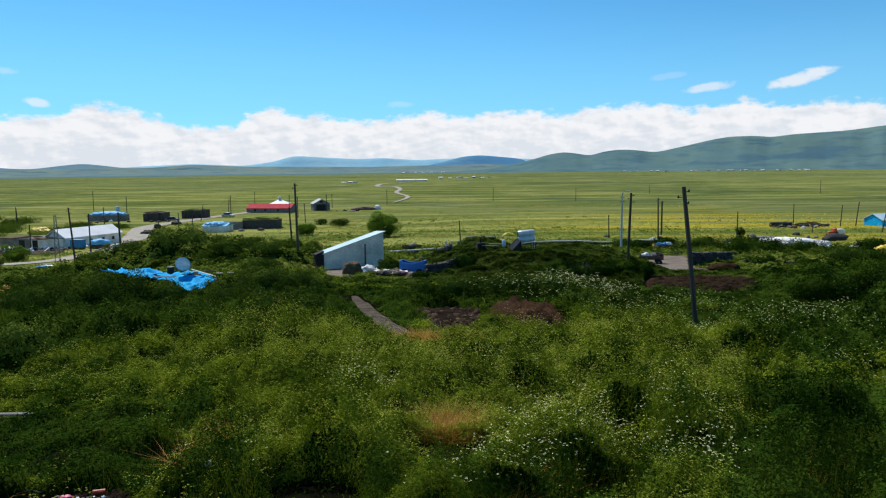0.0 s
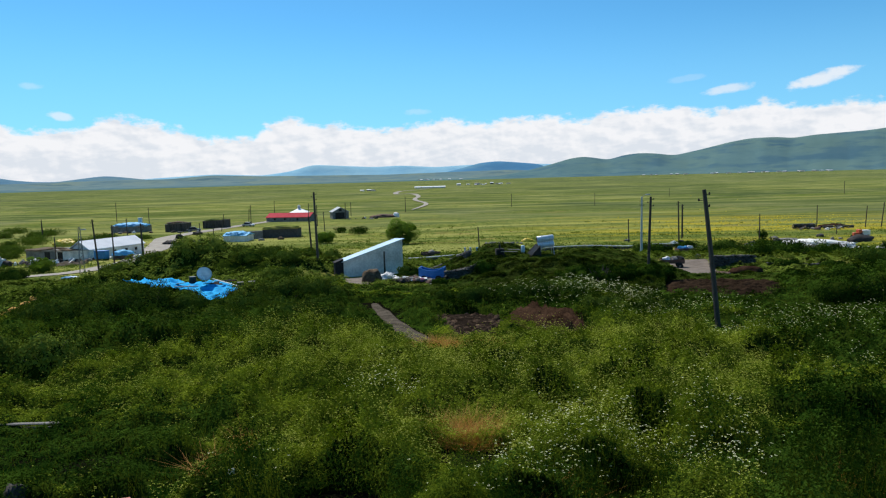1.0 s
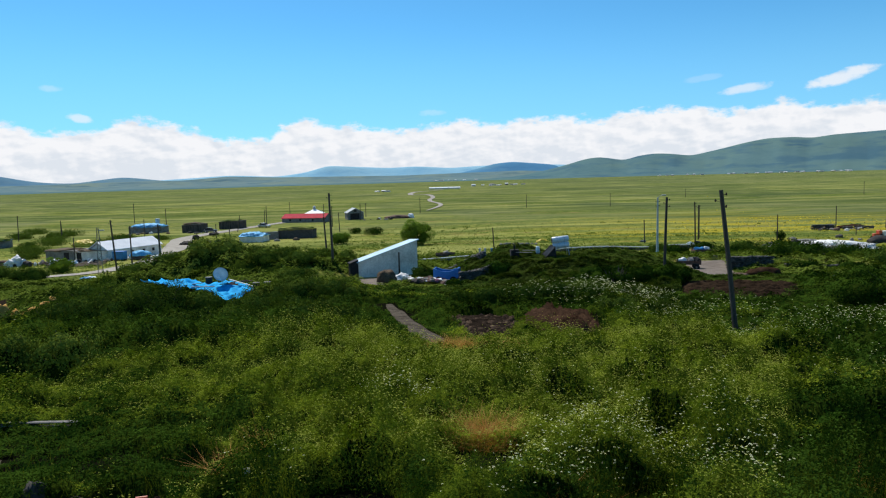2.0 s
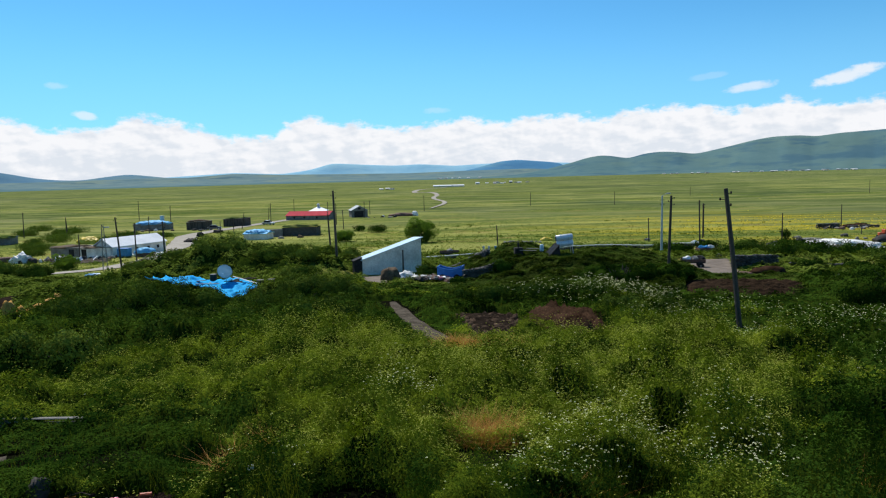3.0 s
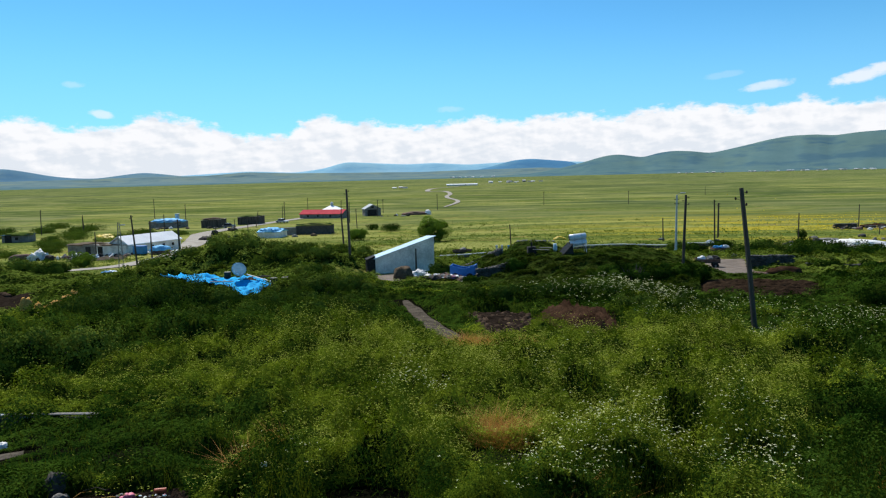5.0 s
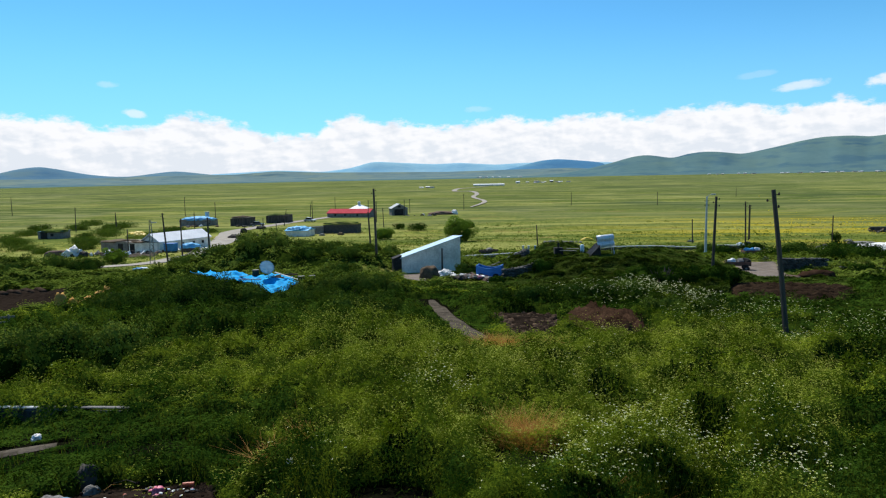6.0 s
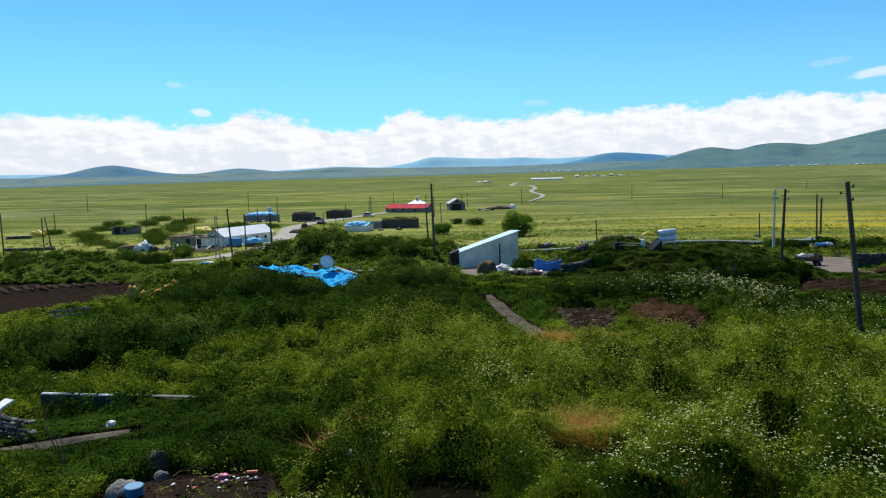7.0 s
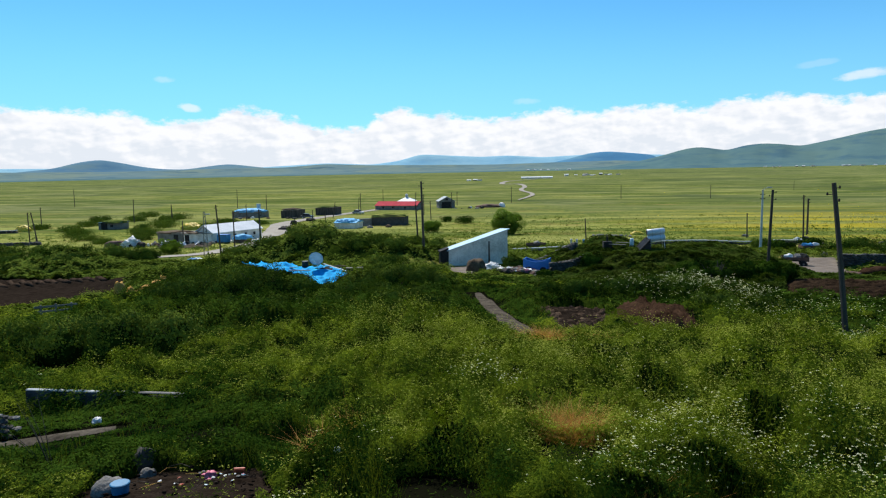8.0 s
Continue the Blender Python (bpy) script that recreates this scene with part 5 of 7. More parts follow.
# ---- poles ----
def pole(x, y, tall, lean=(0.0, 0.0), thick=0.13, arm=True, label="weathered dark wooden pole", name="utility_pole", mat="wood"):
    root = thing(name, x, y, g1(x, y) - 0.3, 0, label, "pole", "village poles")
    top = (lean[0], lean[1], tall + 0.3)
    mid = (lean[0] * 0.45, lean[1] * 0.45, tall * 0.5)
    part("shaft", tube([(0, 0, 0), mid, top], [thick, thick * 0.88, thick * 0.72], 8), mat, root)
    if arm:
        for side, dz in ((1, 0.25), (-1, 0.55), (1, 0.85)):
            bm = tube([(top[0], top[1], tall + 0.3 - dz), (top[0] + side * 0.26, top[1], tall + 0.32 - dz)], [0.018, 0.018], 5)
            hook = part("bracket", bm, "dark", root)
            part("insulator", tube([(top[0] + side * 0.26, top[1], tall + 0.28 - dz), (top[0] + side * 0.26, top[1], tall + 0.34 - dz), (top[0] + side * 0.26, top[1], tall + 0.42 - dz)], [0.035, 0.05, 0.025], 6), "dark", hook)
    return root


pole(12.8, 34.6, 7.1, (-0.75, 0.25), 0.14, label="tall leaning dark wooden pole standing in the weeds")
for x, y, h, lx in ((-124.9, 202.8, 5.2, 0), (-53.9, 100.7, 8.0, -0.5), (-61.3, 119.8, 6.9, 0), (-92.8, 189.6, 5.7, 0), (-40.6, 86.8, 7.1, -0.1),
                    (-142.2, 282.5, 8.1, 0), (-107.3, 235.4, 7.2, 0), (-64.0, 156.5, 3.7, -0.4), (-67.6, 176.9, 4.5, 0), (-69.1, 190.8, 4.5, 0),
                    (-74.1, 211.6, 5.3, 1.0), (-77.1, 128.9, 4.7, 0), (-74.2, 239.6, 5.7, 0.4), (-73.3, 239.6, 7.0, 0), (-88.4, 326.3, 5.9, 0), (-55.7, 251.0, 6.7, 0.2),
                    (-40.0, 201.0, 5.6, -0.2), (-43.8, 261.0, 6.2, 0), (-45.5, 284.7, 5.7, 0), (-47.1, 224.9, 6.9, 0), (-24.6, 304.6, 6.8, 0),
                    (-21.0, 96.0, 7.0, -0.3), (-16.0, 75.9, 8.1, -0.15), (3.2, 130.0, 4.0, -0.2), (32.8, 137.0, 4.6, -0.1), (17.0, 63.6, 6.7, 0.2),
                    (37.2, 119.6, 8.1, -0.2), (46.5, 147.3, 7.0, 0), (23.8, 330.2, 6.2, 0), (61.4, 321.6, 6.0, 0), (120.5, 406.2, 5.0, 0), (45.5, 144.5, 7.1, 0),
                    (56.8, 133.7, 5.3, 0), (85.7, 169.6, 5.5, 0), (96.8, 168.8, 5.2, 0.3), (100.3, 168.4, 5.9, 0.6), (206.5, 380.8, 6.9, 0), (96.1, 151.5, 4.9, 0.8),
                    (-119.4, 136.5, 6.8, 0), (-117.2, 136.3, 6.8, -1.2), (-150.7, 177.3, 6.2, 0), (-115.1, 120.7, 8.5, 0), (-135.7, 199.0, 7.4, 0.2), (-238.4, 303.3, 8.7, 0),
                    (-125.9, 205.0, 5.4, -0.3)):
    pole(x, y, h, (lx, 0.0), 0.10 + 0.006 * h, arm=h > 5.5, label="leaning dark wooden pole in the village" if abs(lx) > 0.35 else "upright dark wooden pole in the village")
for x, y, h in ((-8.4, 73.8, 2.6), (-9.2, 76.9, 1.5), (-117.6, 136.3, 2.4), (80.0, 150.0, 1.6)):
    pole(x, y, h, (0, 0), 0.11, False, "short thick wooden post", "wooden_post")


def lattice_mast(x, y, tall):
    root = thing("lattice_mast", x, y, g1(x, y) - 0.2, 20, "narrow grey steel lattice mast beside the road", "pole", "village poles")
    for sx in (-1, 1):
        for sy in (-1, 1):
            part("leg", tube([(sx * 0.35, sy * 0.35, 0), (sx * 0.12, sy * 0.12, tall)], [0.04, 0.035], 4), "grey_wall", root)
    for k in range(12):
        z0, z1 = tall * k / 12, tall * (k + 1) / 12
        w0, w1 = 0.35 - 0.23 * k / 12, 0.35 - 0.23 * (k + 1) / 12
        s = 1 if k % 2 else -1
        for y0 in (-1, 1):
            part("brace", tube([(s * w0, y0 * w0, z0), (-s * w1, y0 * w1, z1)], [0.022, 0.022], 4), "grey_wall", root)
    part("lamp", box(0.1, 0.9, -0.12, 0.12, tall - 0.5, tall - 0.35), "concrete", root)


lattice_mast(-56.6, 101.0, 7.2)


def street_lamp(x, y, tall):
    root = thing("street_lamp", x, y, g1(x, y) - 0.2, 0, "tall pale concrete lamp post with a small lamp", "street lamp")
    part("shaft", tube([(0, 0, 0), (0.05, 0, tall)], [0.20, 0.11], 8), "concrete", root)
    part("painted_base", tube([(0, 0, 0), (0, 0, 1.0)], [0.24, 0.23], 8), "blue_paint", root, "blue painted base")
    arm = part("arm", tube([(0.05, 0, tall - 0.2), (0.3, 0, tall + 0.15), (0.75, 0, tall + 0.25)], [0.04, 0.035, 0.03], 6), "steel", root)
    part("lamp_head", box(0.6, 1.25, -0.12, 0.12, tall + 0.2, tall + 0.36), "concrete", arm, bevel=0.04)
    for dz in (0.7, 1.3):
        part("crossarm", box(-0.3, 0.4, -0.04, 0.04, tall - dz, tall - dz + 0.09), "dark", root)


street_lamp(26.6, 103.4, 9.0)


# ---- houses and sheds ----
def shed_roof(x, y, rz, length, deep, h0, h1, wall, roof, label, name="shed", over=0.2, back_drop=0.0, door=None, windows=(), category="shed"):
    """A shed along x from (x, y), its front facing -y; the wall is h0 high at the start and h1 at the far end."""
    z = g1(x + length / 2 * math.cos(radians(rz)), y + length / 2 * math.sin(radians(rz)))
    root = thing(name, x, y, z - 0.25, rz, label, category)
    h0, h1 = h0 + 0.25, h1 + 0.25
    t = 0.28
    slope = (h1 - h0) / length
    part("wall", prism([(0, 0), (length, 0), (length, h1), (0, h0)], 0, t), wall, root)
    part("wall", prism([(0, 0), (length, 0), (length, h1 - back_drop), (0, h0 - back_drop)], deep - t, deep), wall, root)
    for xa, h in ((0, h0), (length - t, h1 - slope * t)):
        bm = prism([(t, 0), (deep - t, 0), (deep - t, h - back_drop * 0.9), (t, h - back_drop * 0.1)], 0, t)
        bmesh.ops.transform(bm, matrix=Matrix(((0, 1, 0, xa), (1, 0, 0, 0), (0, 0, 1, 0), (0, 0, 0, 1))), verts=bm.verts[:])
        bmesh.ops.recalc_face_normals(bm, faces=bm.faces[:])
        part("wall", bm, wall, root)
    bm = bmesh.new()
    c = []
    for zz in (0.01, 0.09):
        c += [bm.verts.new(p) for p in ((-over, -over, h0 - slope * over + zz), (length + over, -over, h1 + slope * over + zz),
                                         (length + over, deep + over, h1 + slope * over - back_drop + zz), (-over, deep + over, h0 - slope * over - back_drop + zz))]
    for q in ((3, 2, 1, 0), (4, 5, 6, 7), (0, 1, 5, 4), (1, 2, 6, 5), (2, 3, 7, 6), (3, 0, 4, 7)):
        bm.faces.new([c[k] for k in q])
    part("roof", bm, roof, root)
    if door:
        # flat dark panel; for an open doorway it stands for the shaded inside
        d = part("door", box(door[0], door[1], -0.05, -0.004, 0.25, 0.25 + door[2]), "dark", root)
        part("door_frame", box(door[0] - 0.08, door[1] + 0.08, -0.03, -0.003, 0.25 + door[2], 0.33 + door[2]), "dark", d)
    for wx, wz, ww, wh in windows:
        w = part("window", box(wx, wx + ww, -0.03, -0.004, wz, wz + wh), "dark", root)
        part("sill", box(wx - 0.05, wx + ww + 0.05, -0.09, -0.004, wz - 0.07, wz - 0.004), wall, w)
    return root


def gable_house(x, y, rz, length, deep, h, ridge, wall, roof, label, name="house", along=True, over=0.25, door=None, windows=(), category="house"):
    """A house along x from (x, y); the ridge runs along x, or from front to back."""
    z = g1(x, y)
    root = thing(name, x, y, z - 0.2, rz, label, category)
    h, t = h + 0.2, 0.3
    if along:
        part("wall", box(0, length, 0, t, 0, h), wall, root)
        part("wall", box(0, length, deep - t, deep, 0, h), wall, root)
        for xa in (0, length - t):
            bm = prism([(t, 0), (deep - t, 0), (deep - t, h), (deep / 2, h + ridge * 0.94), (t, h)], 0, t)
            bmesh.ops.transform(bm, matrix=Matrix(((0, 1, 0, xa), (1, 0, 0, 0), (0, 0, 1, 0), (0, 0, 0, 1))), verts=bm.verts[:])
            bmesh.ops.recalc_face_normals(bm, faces=bm.faces[:])
            part("wall", bm, wall, root)
        o = [(-over, h - 0.08), (deep / 2, h + ridge), (deep + over, h - 0.08), (deep + over, h + 0.05), (deep / 2, h + ridge + 0.14), (-over, h + 0.05)]
        bm = prism(o, -over, length + over)
        bmesh.ops.transform(bm, matrix=Matrix(((0, 1, 0, 0), (1, 0, 0, 0), (0, 0, 1, 0), (0, 0, 0, 1))), verts=bm.verts[:])
        bmesh.ops.recalc_face_normals(bm, faces=bm.faces[:])
    else:
        for ya in (0, deep - t):
            part("wall", prism([(0, 0), (length, 0), (length, h), (length / 2, h + ridge * 0.94), (0, h)], ya, ya + t), wall, root)
        part("wall", box(0, t, t, deep - t, 0, h), wall, root)
        part("wall", box(length - t, length, t, deep - t, 0, h), wall, root)
        o = [(-over, h - 0.08), (length / 2, h + ridge), (length + over, h - 0.08), (length + over, h + 0.05), (length / 2, h + ridge + 0.14), (-over, h + 0.05)]
        bm = prism(o, -over, deep + over)
    part("roof", bm, roof, root)
    if door:
        # flat dark panel that also stands for the shade of an open front
        part("door", box(door[0], door[1], -0.05, -0.004, 0.2, 0.2 + door[2]), "dark", root)
    for wx, wz, ww, wh in windows:
        w = part("window", box(wx, wx + ww, -0.03, -0.004, wz, wz + wh), "dark", root)
        part("sill", box(wx - 0.05, wx + ww + 0.05, -0.09, -0.004, wz - 0.07, wz - 0.004), wall, w)
    return root


shed_roof(-12.75, 73.4, 25, 6.75, 2.8, 1.75, 3.75, "white_wall", "pale_blue_roof", "whitewashed shed with a steep single-pitch pale blue roof", back_drop=0.24)
# its black lean-to
lean = thing("lean_to", -13.53, 73.04, g1(-13.0, 74) - 0.2, 25, "black lean-to against the white shed", "shed")
part("wall", prism([(0, 0), (0.85, 0), (0.85, 2.05), (0, 1.75)], 0, 0.9), "rubber", lean)
part("roof", prism([(-0.1, 1.7), (0.85, 2.055), (0.85, 2.10), (-0.1, 1.75)], -0.08, 1.0), "rubber", lean)

gable_house(-70.4, 128.6, 68, 13.0, 5.2, 1.95, 1.5, "white_wall", "white_roof", "long low white house with a white sheet roof", "house",
            windows=((2.6, 1.0, 0.6, 0.6), (5.4, 1.0, 0.6, 0.6), (8.2, 1.0, 0.6, 0.6), (10.6, 1.0, 0.6, 0.6)))
shed_roof(-85.6, 133.2, -12, 7.2, 5.0, 1.9, 2.0, "grey_wall", "grey_wall", "low flat-roofed grey stone hut with a dark opening", "hut", door=(4.4, 5.6, 1.6))
shed_roof(-77.6, 129.6, -10, 7.0, 4.5, 1.8, 2.0, "white_wall", "grey_wall", "low flat-roofed whitewashed hut", "hut", door=(0.5, 1.6, 1.6))
gable_house(-58.9, 169.2, -4, 5.8, 5.0, 1.5, 0.5, "white_wall", "sky_tarp", "small white house under a bright blue tarpaulin", "house")
gable_house(-72.8, 256.8, -10, 17.0, 7.0, 1.6, 1.4, "grey_wall", "red_roof", "long grey house with a bright red sheet roof", "house",
            windows=((3.0, 0.8, 0.7, 0.7), (7.0, 0.8, 0.7, 0.7), (12.0, 0.8, 0.7, 0.7)))
gable_house(-49.4, 265.0, 20, 6.2, 6.5, 2.6, 1.7, "grey_wall", "concrete", "grey gabled barn with a dark open front", "barn", along=False, door=(1.0, 4.6, 2.4), windows=((2.5, 3.2, 1.0, 0.7),))
shed_roof(-112.4, 219.0, -8, 10.5, 6.0, 1.9, 1.9, "grey_wall", "grey_wall", "low stone house beneath a blue tarpaulin", "house")
shed_roof(-93.3, 215.5, -6, 6.2, 5.0, 2.3, 2.6, "stall_wood", "grey_wall", "dark timber stall beside the road", "stall")
shed_roof(-86.0, 228.0, -4, 7.5, 5.0, 2.3, 2.6, "stall_wood", "stone", "dark timber stall beside the road", "stall")
shed_roof(-128.3, 172.0, 12, 6.4, 4.6, 1.9, 1.9, "grey_wall", "hill", "low hut with a grassy roof and a dark doorway", "hut", door=(0.7, 2.4, 1.8), windows=((3.2, 0.9, 0.8, 0.7),))
shed_roof(-51.8, 178.6, 0, 9.0, 5.0, 2.2, 2.3, "stone", "ground", "long dark stone stable with a turf roof", "stable")
shed_roof(-54.6, 176.0, 30, 3.6, 0.8, 1.9, 1.9, "grey_wall", "grey_wall", "grey stone wall joining the stable", "wall", over=0.0)
gable_house(105.6, 166.5, 8, 9.0, 6.0, 1.5, 1.3, "blue_tarp", "pale_blue_roof", "low house hung with bright blue sheeting under a pale blue roof", "house")


# ---- far villages ----
def far_house(x, y, rz, w, deep, h, wall, roof, label):
    return gable_house(x, y, rz, w, deep, h, 0.9, wall, roof, label, "house", over=0.2, windows=((w * 0.2, 1.2, 1.0, 1.0), (w * 0.6, 1.2, 1.0, 1.0)))


frng = random.Random(5)
kinds = [far_house(-6, 1090, 10, 6, 5, 2.0, "white_wall", "white_roof", "small white house in the far village"),
         far_house(22, 1120, -20, 7, 5, 2.0, "white_wall", "grey_wall", "small white house with a grey roof in the far village"),
         far_house(48, 1135, 5, 5, 5, 2.2, "grey_wall", "white_roof", "small grey house with a pale roof in the far village")]
for k in kinds:
    tagged(k, group="far village houses")
def far_spot(az_lo, az_hi, r_lo, r_hi):
    a, r = radians(frng.uniform(az_lo, az_hi)), frng.uniform(r_lo, r_hi)
    return -math.sin(a) * r, math.cos(a) * r


SPOTS = [(*far_spot(0.0, 3.7, 2700, 2850), 1.3) for _ in range(11)] + [(*far_spot(-3.8, -0.4, 1060, 1150), 0.6) for _ in range(9)] \
    + [(*far_spot(-21.5, -16.0, 2230, 2330), 1.2) for _ in range(9)] + [(*far_spot(-27.5, -22.0, 2230, 2330), 1.3) for _ in range(17)] + [(*far_spot(-15.6, -14.0, 2230, 2330), 1.0) for _ in range(3)] \
    + [(-106, 815, 0.7), (-112, 824, 0.7), (-119, 818, 0.6)]
for n, (x, y, size) in enumerate(SPOTS):
    copy_thing(kinds[n % 3], pose(x, y, g1(x, y) - 0.2, 0, 0, frng.uniform(-30, 30)) @ Matrix.Diagonal((size * frng.uniform(0.8, 1.7), size, size * 0.85, 1)))
far_house(-60, 900, 3, 40, 8, 1.6, "white_wall", "white_roof", "long white barn on the plain")

# white hall with a pyramid roof behind the red-roofed house
hall = thing("hall", -66.5, 283.0, 0.0, 8, "white hall with a pyramid roof and a small turret", "house")
part("wall", box(-3.6, 3.6, -3.6, 3.6, 0, 2.2), "white_wall", hall)
bm = bmesh.new()
ring = [bm.verts.new(p) for p in ((-4, -4, 2.2), (4, -4, 2.2), (4, 4, 2.2), (-4, 4, 2.2))]
apex = bm.verts.new((0, 0, 4.0))
bm.faces.new(ring[::-1])
for k in range(4):
    bm.faces.new((ring[k], ring[(k + 1) % 4], apex))
part("roof", bm, "white_roof", hall)
part("turret", tube([(0, 0, 3.6), (0, 0, 4.6), (0, 0, 4.7), (0, 0, 5.3)], [0.55, 0.55, 0.75, 0.08], 8), "concrete", hall)

# ---- cloths, heaps and rubbish in the village ----
def sheet(name, poly, mat, lift, folds, label, step=0.14, sag=0.0):
    """A tarpaulin lying over the ground in folds, with a hem."""
    xs, ys = [p[0] for p in poly], [p[1] for p in poly]
    nx, ny = int((max(xs) - min(xs)) / step) + 1, int((max(ys) - min(ys)) / step) + 1
    X, Y = np.meshgrid(np.linspace(min(xs), max(xs), nx), np.linspace(min(ys), max(ys), ny))
    ridge = np.abs(vnoise(X * 0.9 + Y * 0.5, Y * 1.6, 14) - 0.5) * 2
    Z = gz(X, Y) + lift + folds * (1 - ridge) ** 2 + folds * 0.6 * vnoise(X * 2.6, Y * 2.6, 15)
    keep = inside(X + 0.5 * (vnoise(X, Y, 16) - 0.5), Y + 0.5 * (vnoise(X, Y, 17) - 0.5), poly)
    idx = np.arange(nx * ny).reshape(ny, nx)
    q = np.stack([idx[:-1, :-1], idx[:-1, 1:], idx[1:, 1:], idx[1:, :-1]], -1)[keep[:-1, :-1]].reshape(-1, 4)
    used, back = np.unique(q, return_inverse=True)
    ob = new(name, fast_mesh(name, np.stack([X, Y, Z], -1).reshape(-1, 3)[used], back.reshape(-1, 4), M[mat], True))
    solid = ob.modifiers.new("thickness", "SOLIDIFY")
    solid.thickness = 0.03
    return tagged(ob, label, "tarpaulin")


def heap(name, x, y, rz, sx, sy, sz, mat, label, category, seed=1, rough=0.3, z=None, detail=3):
    cloth = mat.endswith("tarp") and sx > 0.5
    ob = part(name, lump(sx, sy, sz, seed, rough, 4 if cloth else detail, 0.0, 0.26 if cloth else 0.0), mat, smooth=detail > 2)
    ob.matrix_world = pose(x, y, (g1(x, y) if z is None else z) - 0.05 * sz, 0, 0, rz)
    return tagged(ob, label, category)


sheet("tarpaulin", TARP, "blue_tarp", 0.26, 0.32, "crumpled bright blue tarpaulin over an earth roof")


def satellite_dish(x, y, size):
    root = thing("satellite_dish", x, y, g1(x, y) + 0.2, 0, "pale blue-grey satellite dish beside the tarpaulin", "satellite dish")
    part("mast", tube([(0, 0.15, 0), (0, 0.15, 1.15)], [0.035, 0.03], 6), "steel", root)
    bm = bmesh.new()
    rings = []
    for k in range(6):
        r = size * k / 5
        rings.append([bm.verts.new((math.cos(a) * r, 0.16 * (r / size) ** 2 * -1, math.sin(a) * r * 1.06)) for a in [2 * math.pi * j / 24 for j in range(24)]] if k else [bm.verts.new((0, 0, 0))])
    for j in range(24):
        bm.faces.new((rings[0][0], rings[1][j], rings[1][(j + 1) % 24]))
    for a, b in zip(rings[1:], rings[2:]):
        for j in range(24):
            bm.faces.new((a[j], b[j], b[(j + 1) % 24], a[(j + 1) % 24]))
    bmesh.ops.solidify(bm, geom=bm.faces[:], thickness=0.02)
    bmesh.ops.transform(bm, matrix=pose(0, 0, 1.3, 22, 0, 12), verts=bm.verts[:])
    dish = part("dish", bm, "dish", root, smooth=True)
    arm = part("feed_arm", tube([(0, -0.1, 0.75), (0.02, -0.6, 1.1)], [0.015, 0.015], 5), "steel", root)
    part("receiver", tube([(0.02, -0.55, 1.1), (0.02, -0.7, 1.15)], [0.05, 0.04], 6), "white_tarp", arm)


satellite_dish(-21.6, 57.0, 0.62)


def plank(x, y, z, rz, tilt, length, w, mat="grey_wood", name="plank", label="weathered plank thrown on the tarpaulin"):
    ob = part(name, box(-length / 2, length / 2, -w / 2, w / 2, 0, 0.05), mat, bevel=0.008)
    ob.matrix_world = pose(x, y, z, 0, tilt, rz)
    return tagged(ob, label, "plank")


plank(-19.8, 56.6, g1(-19.8, 56.6) + 0.75, -12, 14, 2.4, 0.16, "white_tarp", label="long pale plank leaning on the junk by the tarpaulin")
for x, y, rz, l, m in ((-22.9, 56.2, 15, 1.9, "grey_wood"), (-23.8, 56.9, -25, 1.5, "grey_wood"), (-21.0, 56.8, 40, 1.3, "dark"), (-20.4, 57.4, 5, 1.7, "dark"), (-19.6, 57.6, -30, 1.2, "brown")):
    plank(x, y, g1(x, y) + 0.62, rz, frng.uniform(-8, 8), l, 0.18, m)
heap("junk_pile", -20.6, 57.0, 20, 0.9, 0.5, 0.7, "dark", "dark pile of scrap wood on the tarpaulin", "junk", 4, 0.5)
heap("junk_pile", -22.9, 57.2, 0, 0.7, 0.4, 0.5, "grey_wood", "grey pile of scrap on the tarpaulin", "junk", 6, 0.5)
for x, y, h, mat, label in ((-18.3, 56.0, 1.0, "dark", "black oil drum beside the tarpaulin"), (-17.6, 56.8, 0.8, "brown", "rusty oil drum beside the tarpaulin"), (-23.4, 58.9, 0.9, "dark", "dark drum behind the tarpaulin")):
    root = thing("oil_drum", x, y, g1(x, y), 0, label, "drum")
    part("barrel", tube([(0, 0, 0), (0, 0, h * 0.33), (0, 0, h * 0.35), (0, 0, h * 0.66), (0, 0, h * 0.68), (0, 0, h)], [0.29, 0.29, 0.31, 0.31, 0.29, 0.29], 14), mat, root)
    part("rim", tube([(0, 0, h), (0, 0, h + 0.02)], [0.30, 0.30], 14), "grey_wall", root)


